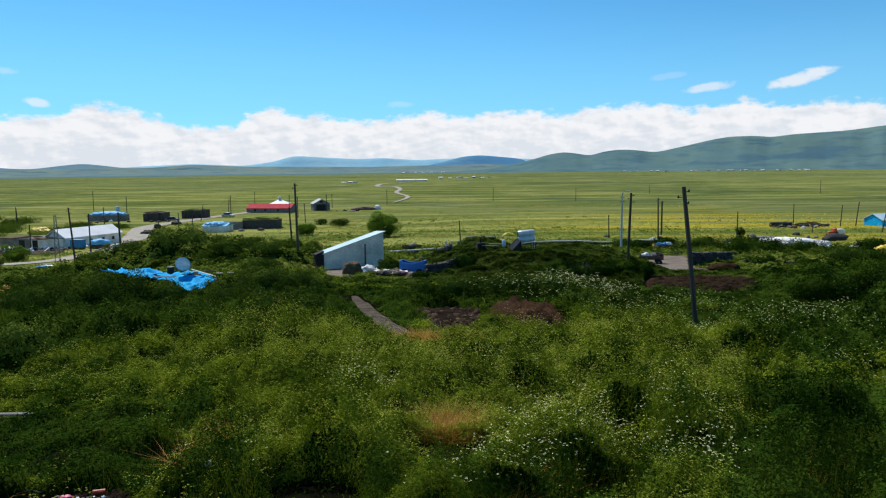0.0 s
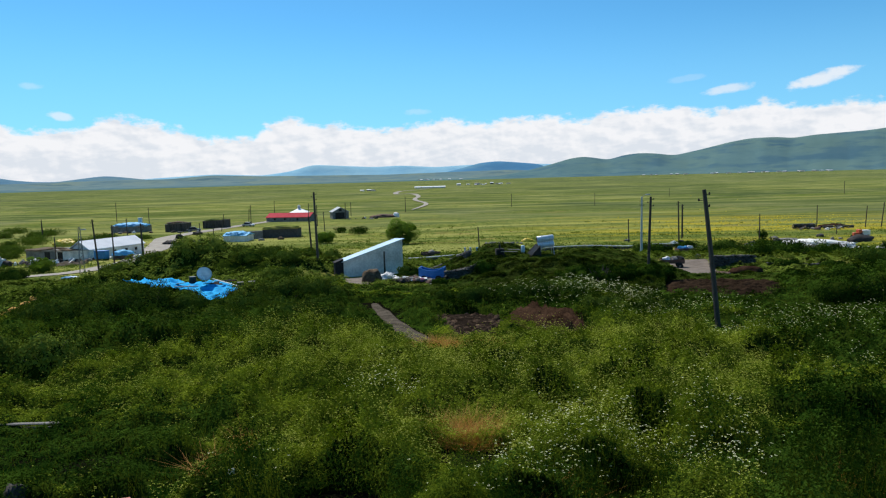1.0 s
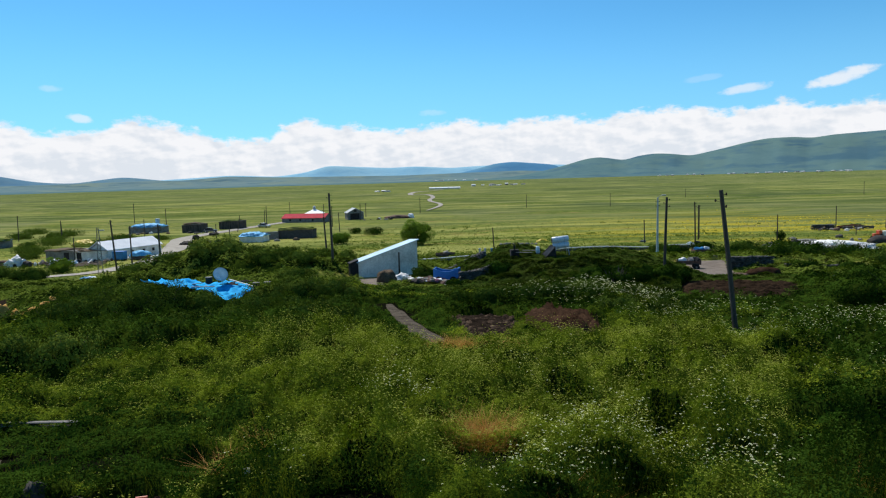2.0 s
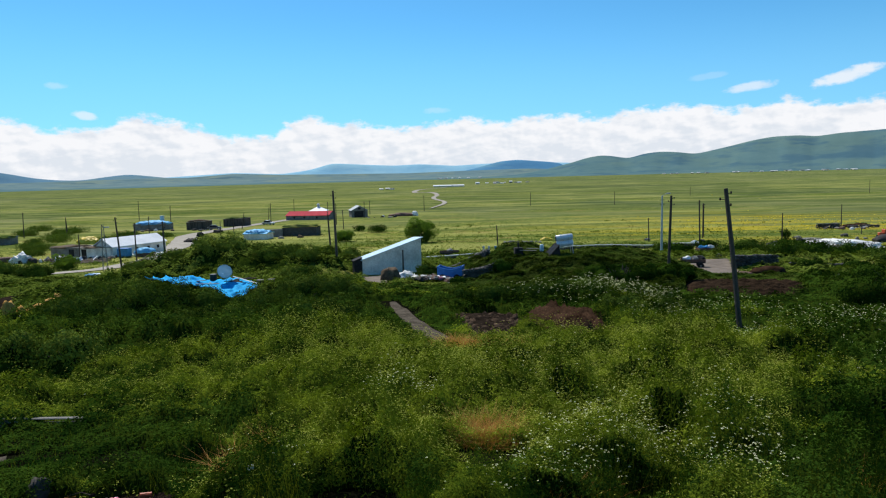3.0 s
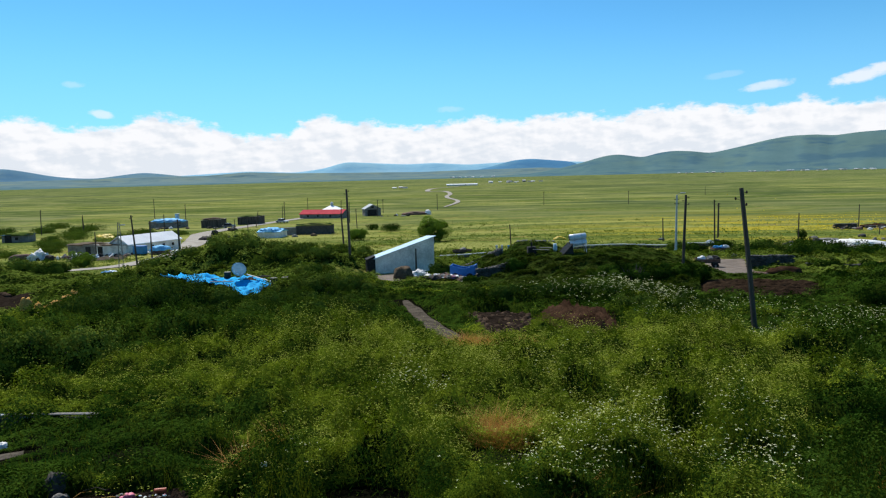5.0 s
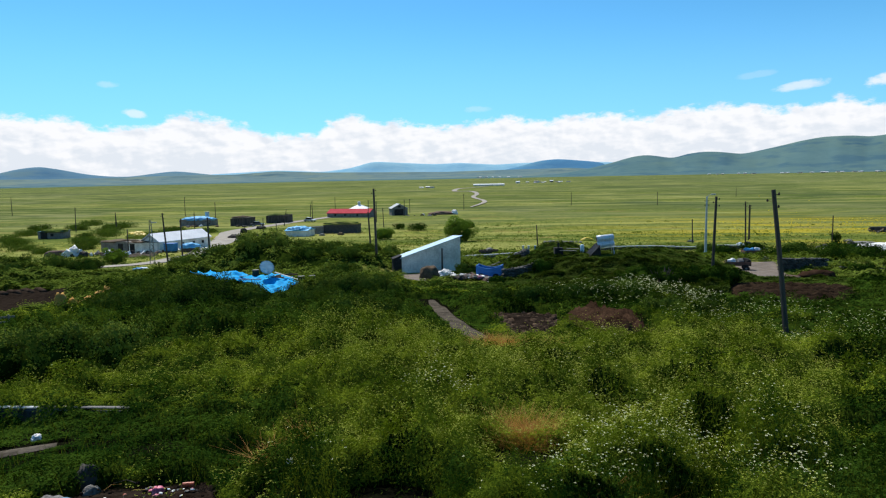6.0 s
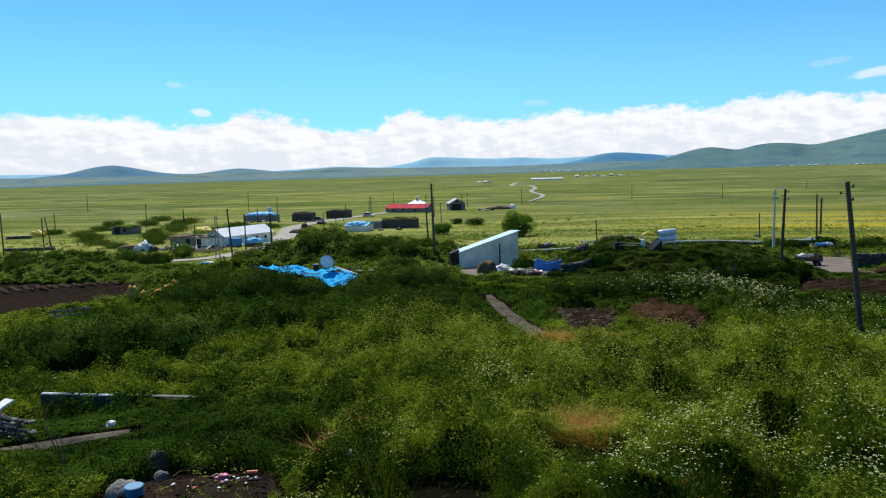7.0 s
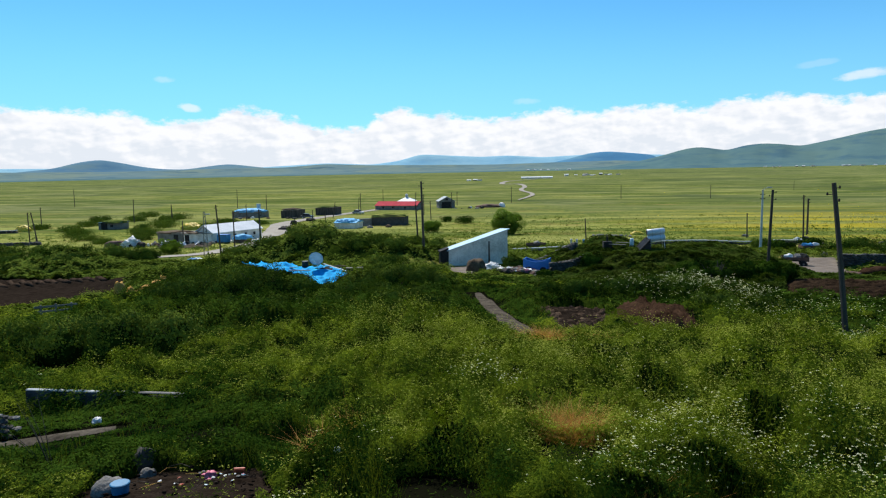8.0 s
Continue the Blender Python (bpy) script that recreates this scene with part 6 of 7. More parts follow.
def solar_heater(x, y, rz):
    root = thing("solar_water_heater", x, y, g1(x, y) - 0.05, rz, "solar water heater with two pale tanks and a dark panel", "water heater")
    root.matrix_world = pose(x, y, g1(x, y) - 0.38, 0, -5, rz + 8)
    for z in (1.50, 2.08):
        t = part("tank", tube([(-0.80, 0, z), (-0.76, 0, z), (0.76, 0, z), (0.80, 0, z)], [0.22, 0.285, 0.285, 0.22], 18), "tank", root, smooth=True)
        part("end_cap", tube([(-0.82, 0, z), (-0.804, 0, z)], [0.23, 0.23], 14), "dark", t)
        for sx in (-0.35, 0.35):
            part("strap", tube([(sx - 0.025, 0, z), (sx + 0.025, 0, z)], [0.292, 0.292], 18), "steel", t)
    bm = bmesh.new()
    c = [bm.verts.new(p) for p in ((-2.3, -0.9, 0.15), (-2.3, 0.9, 0.15), (-0.72, 0.9, 1.55), (-0.72, -0.9, 1.55))]
    bm.faces.new(c)
    bmesh.ops.solidify(bm, geom=bm.faces[:], thickness=0.09)
    p = part("panel", bm, "glass", root)
    for ya in (-0.92, 0.92):
        part("panel_edge", tube([(-2.3, ya, 0.15), (-0.72, ya, 1.55)], [0.04, 0.04], 4), "dark", p)
    for sx, sy in ((-0.6, -0.3), (0.6, -0.3), (-0.6, 0.3), (0.6, 0.3)):
        part("leg", tube([(sx * 1.1, sy * 1.6, -0.2), (sx, sy, 1.45)], [0.03, 0.03], 5), "steel", root)
    # dark triangle filling the space under the panel's near edge
    part("dark_triangle", prism([(-2.3, 0.02), (-0.72, 0.02), (-0.72, 1.5), (-2.3, 0.12)], -0.88, -0.84), "dark", root)
    part("cross_brace", tube([(-0.85, -0.42, 0.05), (-0.5, -0.3, 1.45)], [0.03, 0.03], 5), "white_tarp", root)
    part("rear_post", tube([(0.75, 0.1, -0.2), (0.75, 0.1, 1.1)], [0.09, 0.09], 6), "dark", root)


solar_heater(8.0, 65.6, 0)
drum = thing("water_barrel", 5.9, 67.5, g1(5.9, 67.5), 0, "pale blue plastic barrel on the grassy roof", "barrel")
part("barrel", tube([(0, 0, 0), (0, 0, 0.1), (0, 0, 0.45), (0, 0, 0.8), (0, 0, 0.9)], [0.15, 0.18, 0.2, 0.18, 0.14], 14), "pale_blue_roof", drum, smooth=True)
box_ = thing("chimney", 3.6, 66.8, g1(3.6, 66.8), 10, "short dark stovepipe box on the grassy roof", "chimney")
part("stack", box(-0.4, 0.4, -0.3, 0.3, 0, 0.75), "dark", box_, bevel=0.03)
part("pipe", tube([(0, 0, 0.7), (0, 0, 1.2)], [0.09, 0.09], 8), "dark", box_)
for x, y, l in ((4.5, 66.5, 1.6), (5.0, 67.2, 1.2)):
    plank(x, y, g1(x, y) + 0.45, 8, 3, l, 0.2, "grey_wood", label="grey plank lying on the grassy roof")


# ---- walls of field stone ----
srng = random.Random(3)
STONES = []
for k in range(6):
    bm = lump(0.5, 0.42, 0.40, k + 2, 0.35, 1)
    me = bpy.data.meshes.new("stone")
    bm.to_mesh(me)
    bm.free()
    me.materials.append(M["stone"])
    STONES.append(me)
PALE = []
for me in STONES[:3]:
    c = me.copy()
    c.materials.clear()
    c.materials.append(M["rock"])
    PALE.append(c)


def stone_wall(line, high, thick, size, label, coping=None, single=False, name="stone_wall"):
    """Rough courses of field stones along a line, laid unevenly."""
    root = thing(name, line[0][0], line[0][1], g1(*line[0]), 0, label, "wall")
    bx, by, bz = root.location
    vs, fs, count = [], [], 0
    for (x0, y0), (x1, y1) in zip(line, line[1:]):
        length = math.hypot(x1 - x0, y1 - y0)
        turn = math.degrees(math.atan2(y1 - y0, x1 - x0))
        lift = size * (0.72 if single else 0.36)
        for row in range(max(1, round(high / lift))):
            for k in range(int(length / size) + 1):
                s = min((k + 0.5 * (row % 2) + srng.uniform(-0.2, 0.2)) * size / length, 1.0)
                for side in (-1, 1):
                    if single and side == 1 and row % 2:
                        continue
                    px, py = x0 + (x1 - x0) * s, y0 + (y1 - y0) * s
                    px, py = px - math.sin(radians(turn)) * side * thick * 0.25, py + math.cos(radians(turn)) * side * thick * 0.25
                    top = high * (0.8 + 0.35 * float(vnoise(px * 0.9, py * 0.9, 33)))
                    if row * lift > top:
                        continue
                    m = pose(px - bx, py - by, g1(px, py) - bz + row * lift - 0.08, srng.uniform(-14, 14), srng.uniform(-14, 14), turn + srng.uniform(-25, 25))
                    sc = size * (srng.uniform(0.7, 1.25) if single else srng.uniform(0.85, 1.3))
                    m = m @ Matrix.Diagonal((sc * (1.0 if single else 1.3), sc if single else max(thick * 0.8, sc), sc * (1.15 if single else 1.0), 1))
                    if single:
                        me = srng.choice(STONES + PALE)
                        ob = new("stone", me)
                        ob.parent = root
                        ob.matrix_local = m
                    else:
                        me = srng.choice(STONES)
                        base = len(vs)
                        vs += [tuple(m @ v.co) for v in me.vertices]
                        fs += [[base + i for i in p.vertices] for p in me.polygons]
    if not single:
        ob = new("stonework", fast_mesh("stonework", vs, fs, M["stone_joined"]))
        ob.parent = root
        tagged(ob, kind="stuff")
    if coping:
        pts = []
        for (x0, y0), (x1, y1) in zip(line, line[1:]):
            n = max(2, int(math.hypot(x1 - x0, y1 - y0) / 1.5))
            pts += [(x0 + (x1 - x0) * k / n, y0 + (y1 - y0) * k / n) for k in range(n)]
        pts.append(line[-1])
        for (x0, y0), (x1, y1) in zip(pts, pts[1:]):
            l = math.hypot(x1 - x0, y1 - y0)
            ob = part("coping", box(0.02, l - 0.02, -thick / 2, thick / 2, 0, 0.14), coping, root, bevel=0.02)
            ob.matrix_local = pose(x0 - bx, y0 - by, (g1(x0, y0) + g1(x1, y1)) / 2 - bz + high * 1.02, 0, 0, math.degrees(math.atan2(y1 - y0, x1 - x0)))
    return root


stone_wall([(-8.6, 98.0), (-0.3, 102.5), (8.0, 110.0), (16.0, 118.5), (30.5, 119.5)], 0.55, 0.4, 0.5, "low dark stone wall with a pale coping", "concrete")
stone_wall([(30.5, 119.5), (38.0, 122.0)], 0.7, 0.4, 0.5, "low dark stone wall with a pale coping", "concrete")
stone_wall([(27.4, 76.6), (29.6, 76.8), (32.6, 77.8)], 1.6, 0.7, 0.4, "dark dry-stone wall beside the yard")
stone_wall([(33.5, 76.4), (36.2, 75.2), (38.4, 75.8), (41.5, 76.8)], 0.75, 0.6, 0.30, "low broken dark stone wall in the weeds")
stone_wall([(31.0, 67.0), (33.0, 66.2), (35.6, 67.0), (39.0, 67.8)], 0.55, 0.6, 0.28, "low broken dark stone wall in the weeds")
stone_wall([(24.6, 50.9), (29.3, 51.2)], 0.5, 0.5, 0.4, "low row of dark stones by the ploughed plot")
stone_wall([(-5.4, 72.5), (-1.0, 72.0), (0.6, 69.5)], 0.9, 0.6, 0.36, "dark stone wall behind the rubbish heap")
stone_wall([(-152.4, 161.4), (-146.5, 163.5)], 0.7, 0.5, 0.7, "low wall with a white coping in the meadow", "white_wall")
stone_wall([(-121.6, 128.0), (-112.0, 131.0)], 0.8, 0.5, 0.7, "low dark stone wall in the meadow")

stone_wall([(79.3, 167.6), (84.0, 167.4), (84.6, 170.5)], 1.3, 0.6, 0.5, "tumbledown dark stone wall of a ruined hut")
stone_wall([(86.2, 167.4), (90.4, 168.6), (93.6, 168.2)], 0.8, 0.6, 0.5, "low broken wall of a ruined hut")

# ---- round the white shed ----
heap("hay_heap", -8.7, 65.3, 0, 0.95, 0.8, 1.3, "hay", "round brown heap of old hay", "hay", 2, 0.25)
for x, y, s in ((-7.3, 69.0, 0.42), (-6.7, 69.5, 0.38), (-6.9, 68.6, 0.3)):
    heap("sack", x, y, srng.uniform(0, 90), s, s * 0.65, s * 0.9, "white_tarp", "full white plastic sack by the shed", "sack", srng.randrange(9), 0.3)
MATS = ["dark", "brown", "white_tarp", "dark", "pink_cloth", "dark", "brown", "grey_wall", "stall_wood"]
for k in range(62):
    x, y = srng.gauss(-4.3, 1.7), srng.gauss(64.0, 1.0)
    s = srng.uniform(0.12, 0.36)
    m = MATS[k % len(MATS)]
    ob = heap("scrap", x, y, srng.uniform(0, 180), s * 1.3, s, s, m, "piece of scrap on the rubbish heap", "scrap", k, 0.5, g1(x, y) + 0.35 * max(0, 1 - abs(x + 4.6) / 2), 2)
    tagged(ob, group="rubbish heap")


def blue_trailer(x, y, rz):
    root = thing("trailer", x, y, g1(x, y) - 0.1, rz, "blue tipping trailer with a sagging side", "trailer")
    n = 10
    out = [(-1.2, 0.30)] + [(1.2, 0.30)] + [(1.2 - 2.4 * k / n, 1.42 - 0.30 * math.sin(math.pi * k / n)) for k in range(n + 1)]
    body = part("body", prism(out, -0.05, 0.05), "trailer_blue", root)
    part("side", prism(out, 1.2, 1.3), "trailer_blue", root)
    part("end", box(-1.2, -1.12, 0.06, 1.19, 0.45, 1.4), "trailer_blue", root)
    part("end", box(1.12, 1.2, 0.06, 1.19, 0.45, 1.4), "trailer_blue", root)
    part("bed", box(-1.1, 1.1, 0.06, 1.19, 0.45, 0.55), "dark", root)
    for sx in (-0.7, 0.7):
        w = part("wheel", tube([(sx, -0.1, 0.32), (sx, 0.12, 0.32)], [0.34, 0.34], 16), "rubber", root)
        part("rim", tube([(sx, -0.12, 0.32), (sx, -0.09, 0.32)], [0.18, 0.18], 10), "grey_wall", w)


blue_trailer(-3.0, 64.9, -8)
for x, y, c in ((0.4, 104.0, "concrete"), (1.2, 104.3, "concrete"), (2.2, 104.5, "bright_blue"), (3.0, 105.2, "concrete")):
    root = thing("fence_post", x, y, g1(x, y) - 0.1, 0, "short painted concrete post on the wall line", "post", "painted posts")
    part("post", box(-0.14, 0.14, -0.14, 0.14, 0, 1.6), c, root, bevel=0.02)
    part("cap", box(-0.17, 0.17, -0.17, 0.17, 1.6, 1.68), c, root)


def cart(x, y, rz, load, label):
    root = thing("cart", x, y, g1(x, y), rz, label, "cart")
    part("bed", box(-1.3, 1.3, -0.8, 0.8, 0.62, 0.74), "dark", root, bevel=0.02)
    for ya in (-0.78, 0.74):
        part("side_board", box(-1.3, 1.3, ya, ya + 0.04, 0.742, 1.05), "brown", root)
    for xa in (-1.3, 1.26):
        part("end_board", box(xa, xa + 0.04, -0.73, 0.73, 0.742, 1.02), "brown", root)
    for sx in (-0.8, 0.8):
        for sy in (-0.85, 0.85):
            w = part("wheel", tube([(sx, sy - 0.08, 0.34), (sx, sy + 0.08, 0.34)], [0.35, 0.35], 16), "rubber", root)
            part("hub", tube([(sx, sy - 0.1, 0.34), (sx, sy + 0.1, 0.34)], [0.12, 0.12], 8), "grey_wall", w)
    part("drawbar", tube([(-1.3, 0, 0.6), (-2.4, 0, 0.3)], [0.05, 0.04], 6), "dark", root)
    for k, (dx, m) in enumerate(load):
        bm = lump(0.55, 0.5, 0.6, k + 7, 0.4, 2)
        bmesh.ops.translate(bm, vec=(dx, 0, 0.78), verts=bm.verts[:])
        part("load", bm, m, root)


cart(23.8, 79.0, -12, [(-0.6, "white_tarp"), (0.3, "grey_wood"), (0.8, "dark")], "old dark farm cart loaded with sacks in the yard")
cart(33.2, 103.8, 5, [(0.0, "bright_blue"), (-0.7, "bright_blue"), (0.7, "white_tarp")], "farm cart loaded with blue barrels")
cart(-4.9, 106.5, 40, [(0.2, "grey_wood")], "old farm cart by the wall")
heap("soil_heap", 28.4, 69.6, 5, 1.8, 1.1, 1.0, "red_soil", "reddish-brown heap of soil by the stone wall", "soil heap", 3, 0.25)
heap("turf_heap", 25.6, 68.8, 0, 0.9, 0.7, 0.5, "brown", "small brown heap of dung turf", "heap", 8, 0.3)
for k in range(10):
    x, y = srng.uniform(25.5, 30), srng.uniform(84, 100)
    heap("scrap", x, y, srng.uniform(0, 180), srng.uniform(0.3, 0.7), 0.35, srng.uniform(0.2, 0.45), ["grey_wood", "white_tarp", "dark", "rock"][k % 4], "piece of scrap lying by the yard", "scrap", k, 0.4, None, 2)

# east of the yard
heap("tarp_covered_mound", 61.4, 119.8, -50, 6.0, 2.2, 1.5, "white_tarp", "long heap under a white plastic sheet", "heap", 3, 0.15)
heap("tarp_covered_mound", 52.4, 122.8, -20, 1.4, 0.6, 0.5, "white_tarp", "small heap under a white sheet", "heap", 5, 0.3)
heap("hay_heap", 56.2, 125.0, 0, 0.9, 0.8, 1.2, "dark", "round dark heap beside the white sheet", "heap", 6, 0.2)
heap("gravel_heap", 62.5, 134.0, -25, 2.6, 1.2, 0.6, "grey_wall", "low grey gravel heap in the meadow", "heap", 7, 0.25)
heap("gravel_heap", 74.5, 131.5, 35, 3.6, 1.6, 1.3, "dark", "dark heap sloping up to the red tractor", "heap", 9, 0.2)
heap("tarp_covered_mound", 67.2, 103.6, 0, 2.6, 1.5, 1.5, "yellow_tarp", "heap under a bright yellow tarpaulin", "heap", 4, 0.25)
heap("rock", 73.0, 143.0, 0, 0.8, 0.6, 0.7, "stone", "dark rock in the meadow", "rock", 4, 0.3)
for k in range(16):
    x, y = srng.uniform(30, 74), srng.uniform(108, 145)
    heap("rubble", x, y, srng.uniform(0, 180), srng.uniform(0.4, 1.1), srng.uniform(0.3, 0.6), srng.uniform(0.25, 0.6), ["stone", "rock", "grey_wood", "white_tarp"][k % 4], "lump of rubble in the meadow", "rubble", k, 0.4, None, 2)
for k in range(12):
    x, y = 5.0 + k * 0.62 + srng.uniform(-0.3, 0.3), 139.5 + srng.uniform(-0.6, 0.6)
    heap("rock", x, y, srng.uniform(0, 180), 0.38, 0.3, 0.4, "rock", "stone in a row in the meadow", "rock", k, 0.3, None, 2)
heap("tarp_covered_mound", 13.7, 145.5, -10, 1.2, 0.6, 0.7, "yellow_tarp", "small heap under a yellow sheet in the meadow", "heap", 2, 0.3)
heap("tarp_covered_mound", 17.4, 112.5, 10, 1.3, 0.4, 0.6, "white_tarp", "white sheet crumpled on the wall", "heap", 12, 0.35)


def tractor(x, y, rz):
    root = thing("tractor", x, y, g1(x, y), rz, "small red tractor with a white box body", "tractor")
    part("bonnet", box(-1.5, -0.3, -0.4, 0.4, 0.6, 1.35), "red_paint", root, bevel=0.08)
    part("cab", box(-0.3, 0.5, -0.6, 0.6, 0.5, 2.1), "red_paint", root, bevel=0.06)
    part("box_body", box(0.6, 2.6, -0.8, 0.8, 0.6, 1.9), "white_tarp", root, bevel=0.05)
    for sx, r in ((-1.2, 0.35), (0.2, 0.6), (1.9, 0.4)):
        for sy in (-0.75, 0.75):
            w = part("wheel", tube([(sx, sy - 0.12, r), (sx, sy + 0.12, r)], [r, r], 18), "rubber", root)
            part("rim", tube([(sx, sy - 0.14, r), (sx, sy + 0.14, r)], [r * 0.5, r * 0.5], 10), "yellow_tarp", w)
    return root


tractor(78.4, 138.9, 10).scale = (0.8, 0.8, 0.8)


# ---- the western village ----
def car(x, y, rz, mat, label):
    root = thing("car", x, y, g1(x, y) + 0.05, rz, label, "car")
    part("body", prism([(-2.1, 0.3), (2.1, 0.3), (2.12, 0.75), (1.3, 0.88), (-1.6, 0.9), (-2.1, 0.8)], -0.85, 0.85), mat, root, bevel=0.06)
    part("cabin", prism([(-1.5, 0.9), (1.1, 0.88), (0.5, 1.42), (-1.1, 1.45)], -0.74, 0.74), "glass", root, bevel=0.05)
    part("roof", box(-1.05, 0.45, -0.7, 0.7, 1.452, 1.49), mat, root)
    for sx in (-1.3, 1.35):
        for sy in (-0.8, 0.8):
            w = part("wheel", tube([(sx, sy - 0.1, 0.31), (sx, sy + 0.1, 0.31)], [0.32, 0.32], 16), "rubber", root)
            part("rim", tube([(sx, sy - 0.12, 0.31), (sx, sy + 0.12, 0.31)], [0.19, 0.19], 10), "steel", w)
    for sy in (-0.6, 0.6):
        part("headlight", box(2.08, 2.14, sy - 0.15, sy + 0.15, 0.58, 0.72), "white_roof", root)


car(-83.2, 212.8, 15, "car_paint", "dark parked car beside the road")
car(-71.8, 231.5, -20, "steel", "grey parked car beside the road")


def covered_roof(x, y, rz, sx, sy, sz, z, mat, label):
    return heap("tarpaulin", x, y, rz, sx, sy, sz, mat, label, "tarpaulin", 5, 0.15, z)


covered_roof(-56.0, 171.6, -4, 3.1, 2.7, 1.0, g1(-56, 171.6) + 1.45, "sky_tarp", "crumpled sky-blue tarpaulin over the small house")
covered_roof(-106.8, 221.5, -8, 5.6, 3.4, 1.25, g1(-107, 221) + 1.75, "sky_tarp", "bright blue tarpaulin over a flat-roofed house")
stack_ = thing("chimney", -105.0, 224.0, g1(-105, 224) + 2.3, 0, "pale masonry chimney on a covered roof", "chimney")
part("stack", box(-0.5, 0.5, -0.5, 0.5, 0, 1.9), "concrete", stack_)
part("cap", box(-0.62, 0.62, -0.62, 0.62, 1.9, 2.05), "concrete", stack_)
heap("tarp_covered_mound", -99.6, 170.8, -6, 2.9, 1.4, 1.9, "yellow_tarp", "heap under a bright yellow tarpaulin", "heap", 4, 0.2)
heap("tarp_covered_mound", -92.4, 150.0, 0, 1.2, 0.6, 0.5, "white_tarp", "white sheet lying in the grass", "heap", 6, 0.3)
bx = thing("water_tank", -67.9, 128.2, g1(-67.9, 128.2), -8, "blue steel water tank beside the white house", "tank")
part("body", box(-1.15, 1.15, -0.7, 0.7, 0.25, 1.7), "blue_paint", bx, bevel=0.08)
part("lid", box(-1.19, 1.19, -0.74, 0.74, 1.7, 1.8), "trailer_blue", bx, bevel=0.03)
for sx in (-0.8, 0.8):
    part("skid", box(sx - 0.15, sx + 0.15, -0.7, 0.7, 0.0, 0.25), "dark", bx)
heap("wood_pile", -64.4, 129.6, 0, 2.0, 1.2, 1.1, "brown", "brown pile of firewood under a sheet", "wood pile", 2, 0.25)
covered_roof(-64.6, 129.8, 4, 1.9, 1.2, 1.0, g1(-64.6, 129.8) + 0.75, "sky_tarp", "pale blue sheet over a wood pile")
heap("tarp_covered_mound", -61.0, 129.2, 10, 1.3, 0.6, 0.8, "white_tarp", "white sheet over sacks beside the wood pile", "heap", 9, 0.3)
for x, y, a, b, h in ((-71.2, 166.5, 1.9, 1.2, 1.0), (-67.0, 169.0, 2.2, 1.0, 0.9), (-63.0, 166.0, 2.0, 1.3, 1.1), (-60.5, 169.0, 1.2, 0.9, 0.9), (-76.4, 185.0, 0.9, 0.7, 1.4), (-77.0, 200.0, 1.6, 1.0, 1.0)):
    heap("dung_heap", x, y, srng.uniform(-20, 20), a, b, h, "dark", "dark heap of stacked dung fuel by the road", "heap", srng.randrange(20), 0.3)
heap("dung_heap", -30.0, 268.0, 0, 5.4, 2.0, 1.3, "brown", "long brown heap beside the barn", "heap", 3, 0.25)
heap("tarp_covered_mound", -25.4, 268.0, 0, 1.3, 1.1, 1.9, "white_tarp", "pale domed heap under a sheet", "heap", 5, 0.12)
heap("rock", -54.2, 171.5, 0, 0.9, 0.5, 0.7, "rock", "pale rock beside the blue-roofed house", "rock", 5, 0.3)
heap("rock", -50.0, 171.0, 0, 0.8, 0.5, 0.6, "rock", "pale rock beside the blue-roofed house", "rock", 9, 0.3)
heap("hay_heap", -45.5, 172.5, 0, 0.8, 0.7, 0.7, "hay", "small brown heap of hay", "hay", 9, 0.3)
heap("tarp_covered_mound", -84.4, 122.6, 10, 1.9, 1.2, 1.9, "white_tarp", "covered farm machine under white plastic", "heap", 11, 0.5)
heap("tarp_covered_mound", -82.0, 121.8, 0, 0.7, 0.9, 1.2, "dark", "dark scrap stack beside the covered machine", "heap", 12, 0.3)
heap("dung_heap", -88.2, 123.6, 0, 2.6, 1.4, 1.4, "brown", "brown heap beside the covered machine", "heap", 13, 0.3)
heap("tarp_covered_mound", -78.0, 124.5, 0, 1.2, 0.8, 1.0, "white_tarp", "white sacks by the huts", "heap", 14, 0.4)
for k in range(16):
    x, y = srng.uniform(-88, -69), srng.uniform(121, 127.5)
    plank(x, y, g1(x, y) + 0.25, srng.uniform(0, 180), srng.uniform(-35, 35), srng.uniform(1.2, 2.6), 0.2, ["dark", "grey_wood", "white_roof", "brown"][k % 4], label="loose board among the scrap before the huts")
for k in range(10):
    x, y = srng.uniform(79, 95), srng.uniform(164, 167)
    plank(x, y, g1(x, y) + 0.3, srng.uniform(0, 180), srng.uniform(-30, 30), srng.uniform(1.2, 3.0), 0.3, ["dark", "grey_wood", "white_roof", "brown"][k % 4], label="loose board by the tumbledown huts")
for k in range(52):
    x, y = srng.uniform(-88, -69), srng.uniform(121, 128)
    heap("scrap", x, y, srng.uniform(0, 180), srng.uniform(0.25, 0.7), 0.35, srng.uniform(0.25, 0.9), ["dark", "brown", "white_roof", "grey_wood", "rubber", "dark", "concrete"][k % 7], "piece of scrap before the huts", "scrap", k, 0.45, None, 2)
heap("tarp_covered_mound", -149.2, 168.6, 0, 2.2, 1.2, 1.7, "yellow_tarp", "heap under a yellow sheet in the meadow", "heap", 15, 0.2)
heap("tarp_covered_mound", -52.4, 90.5, 0, 1.3, 0.6, 0.5, "bright_blue", "crumpled blue sheet beside the road", "heap", 16, 0.4)
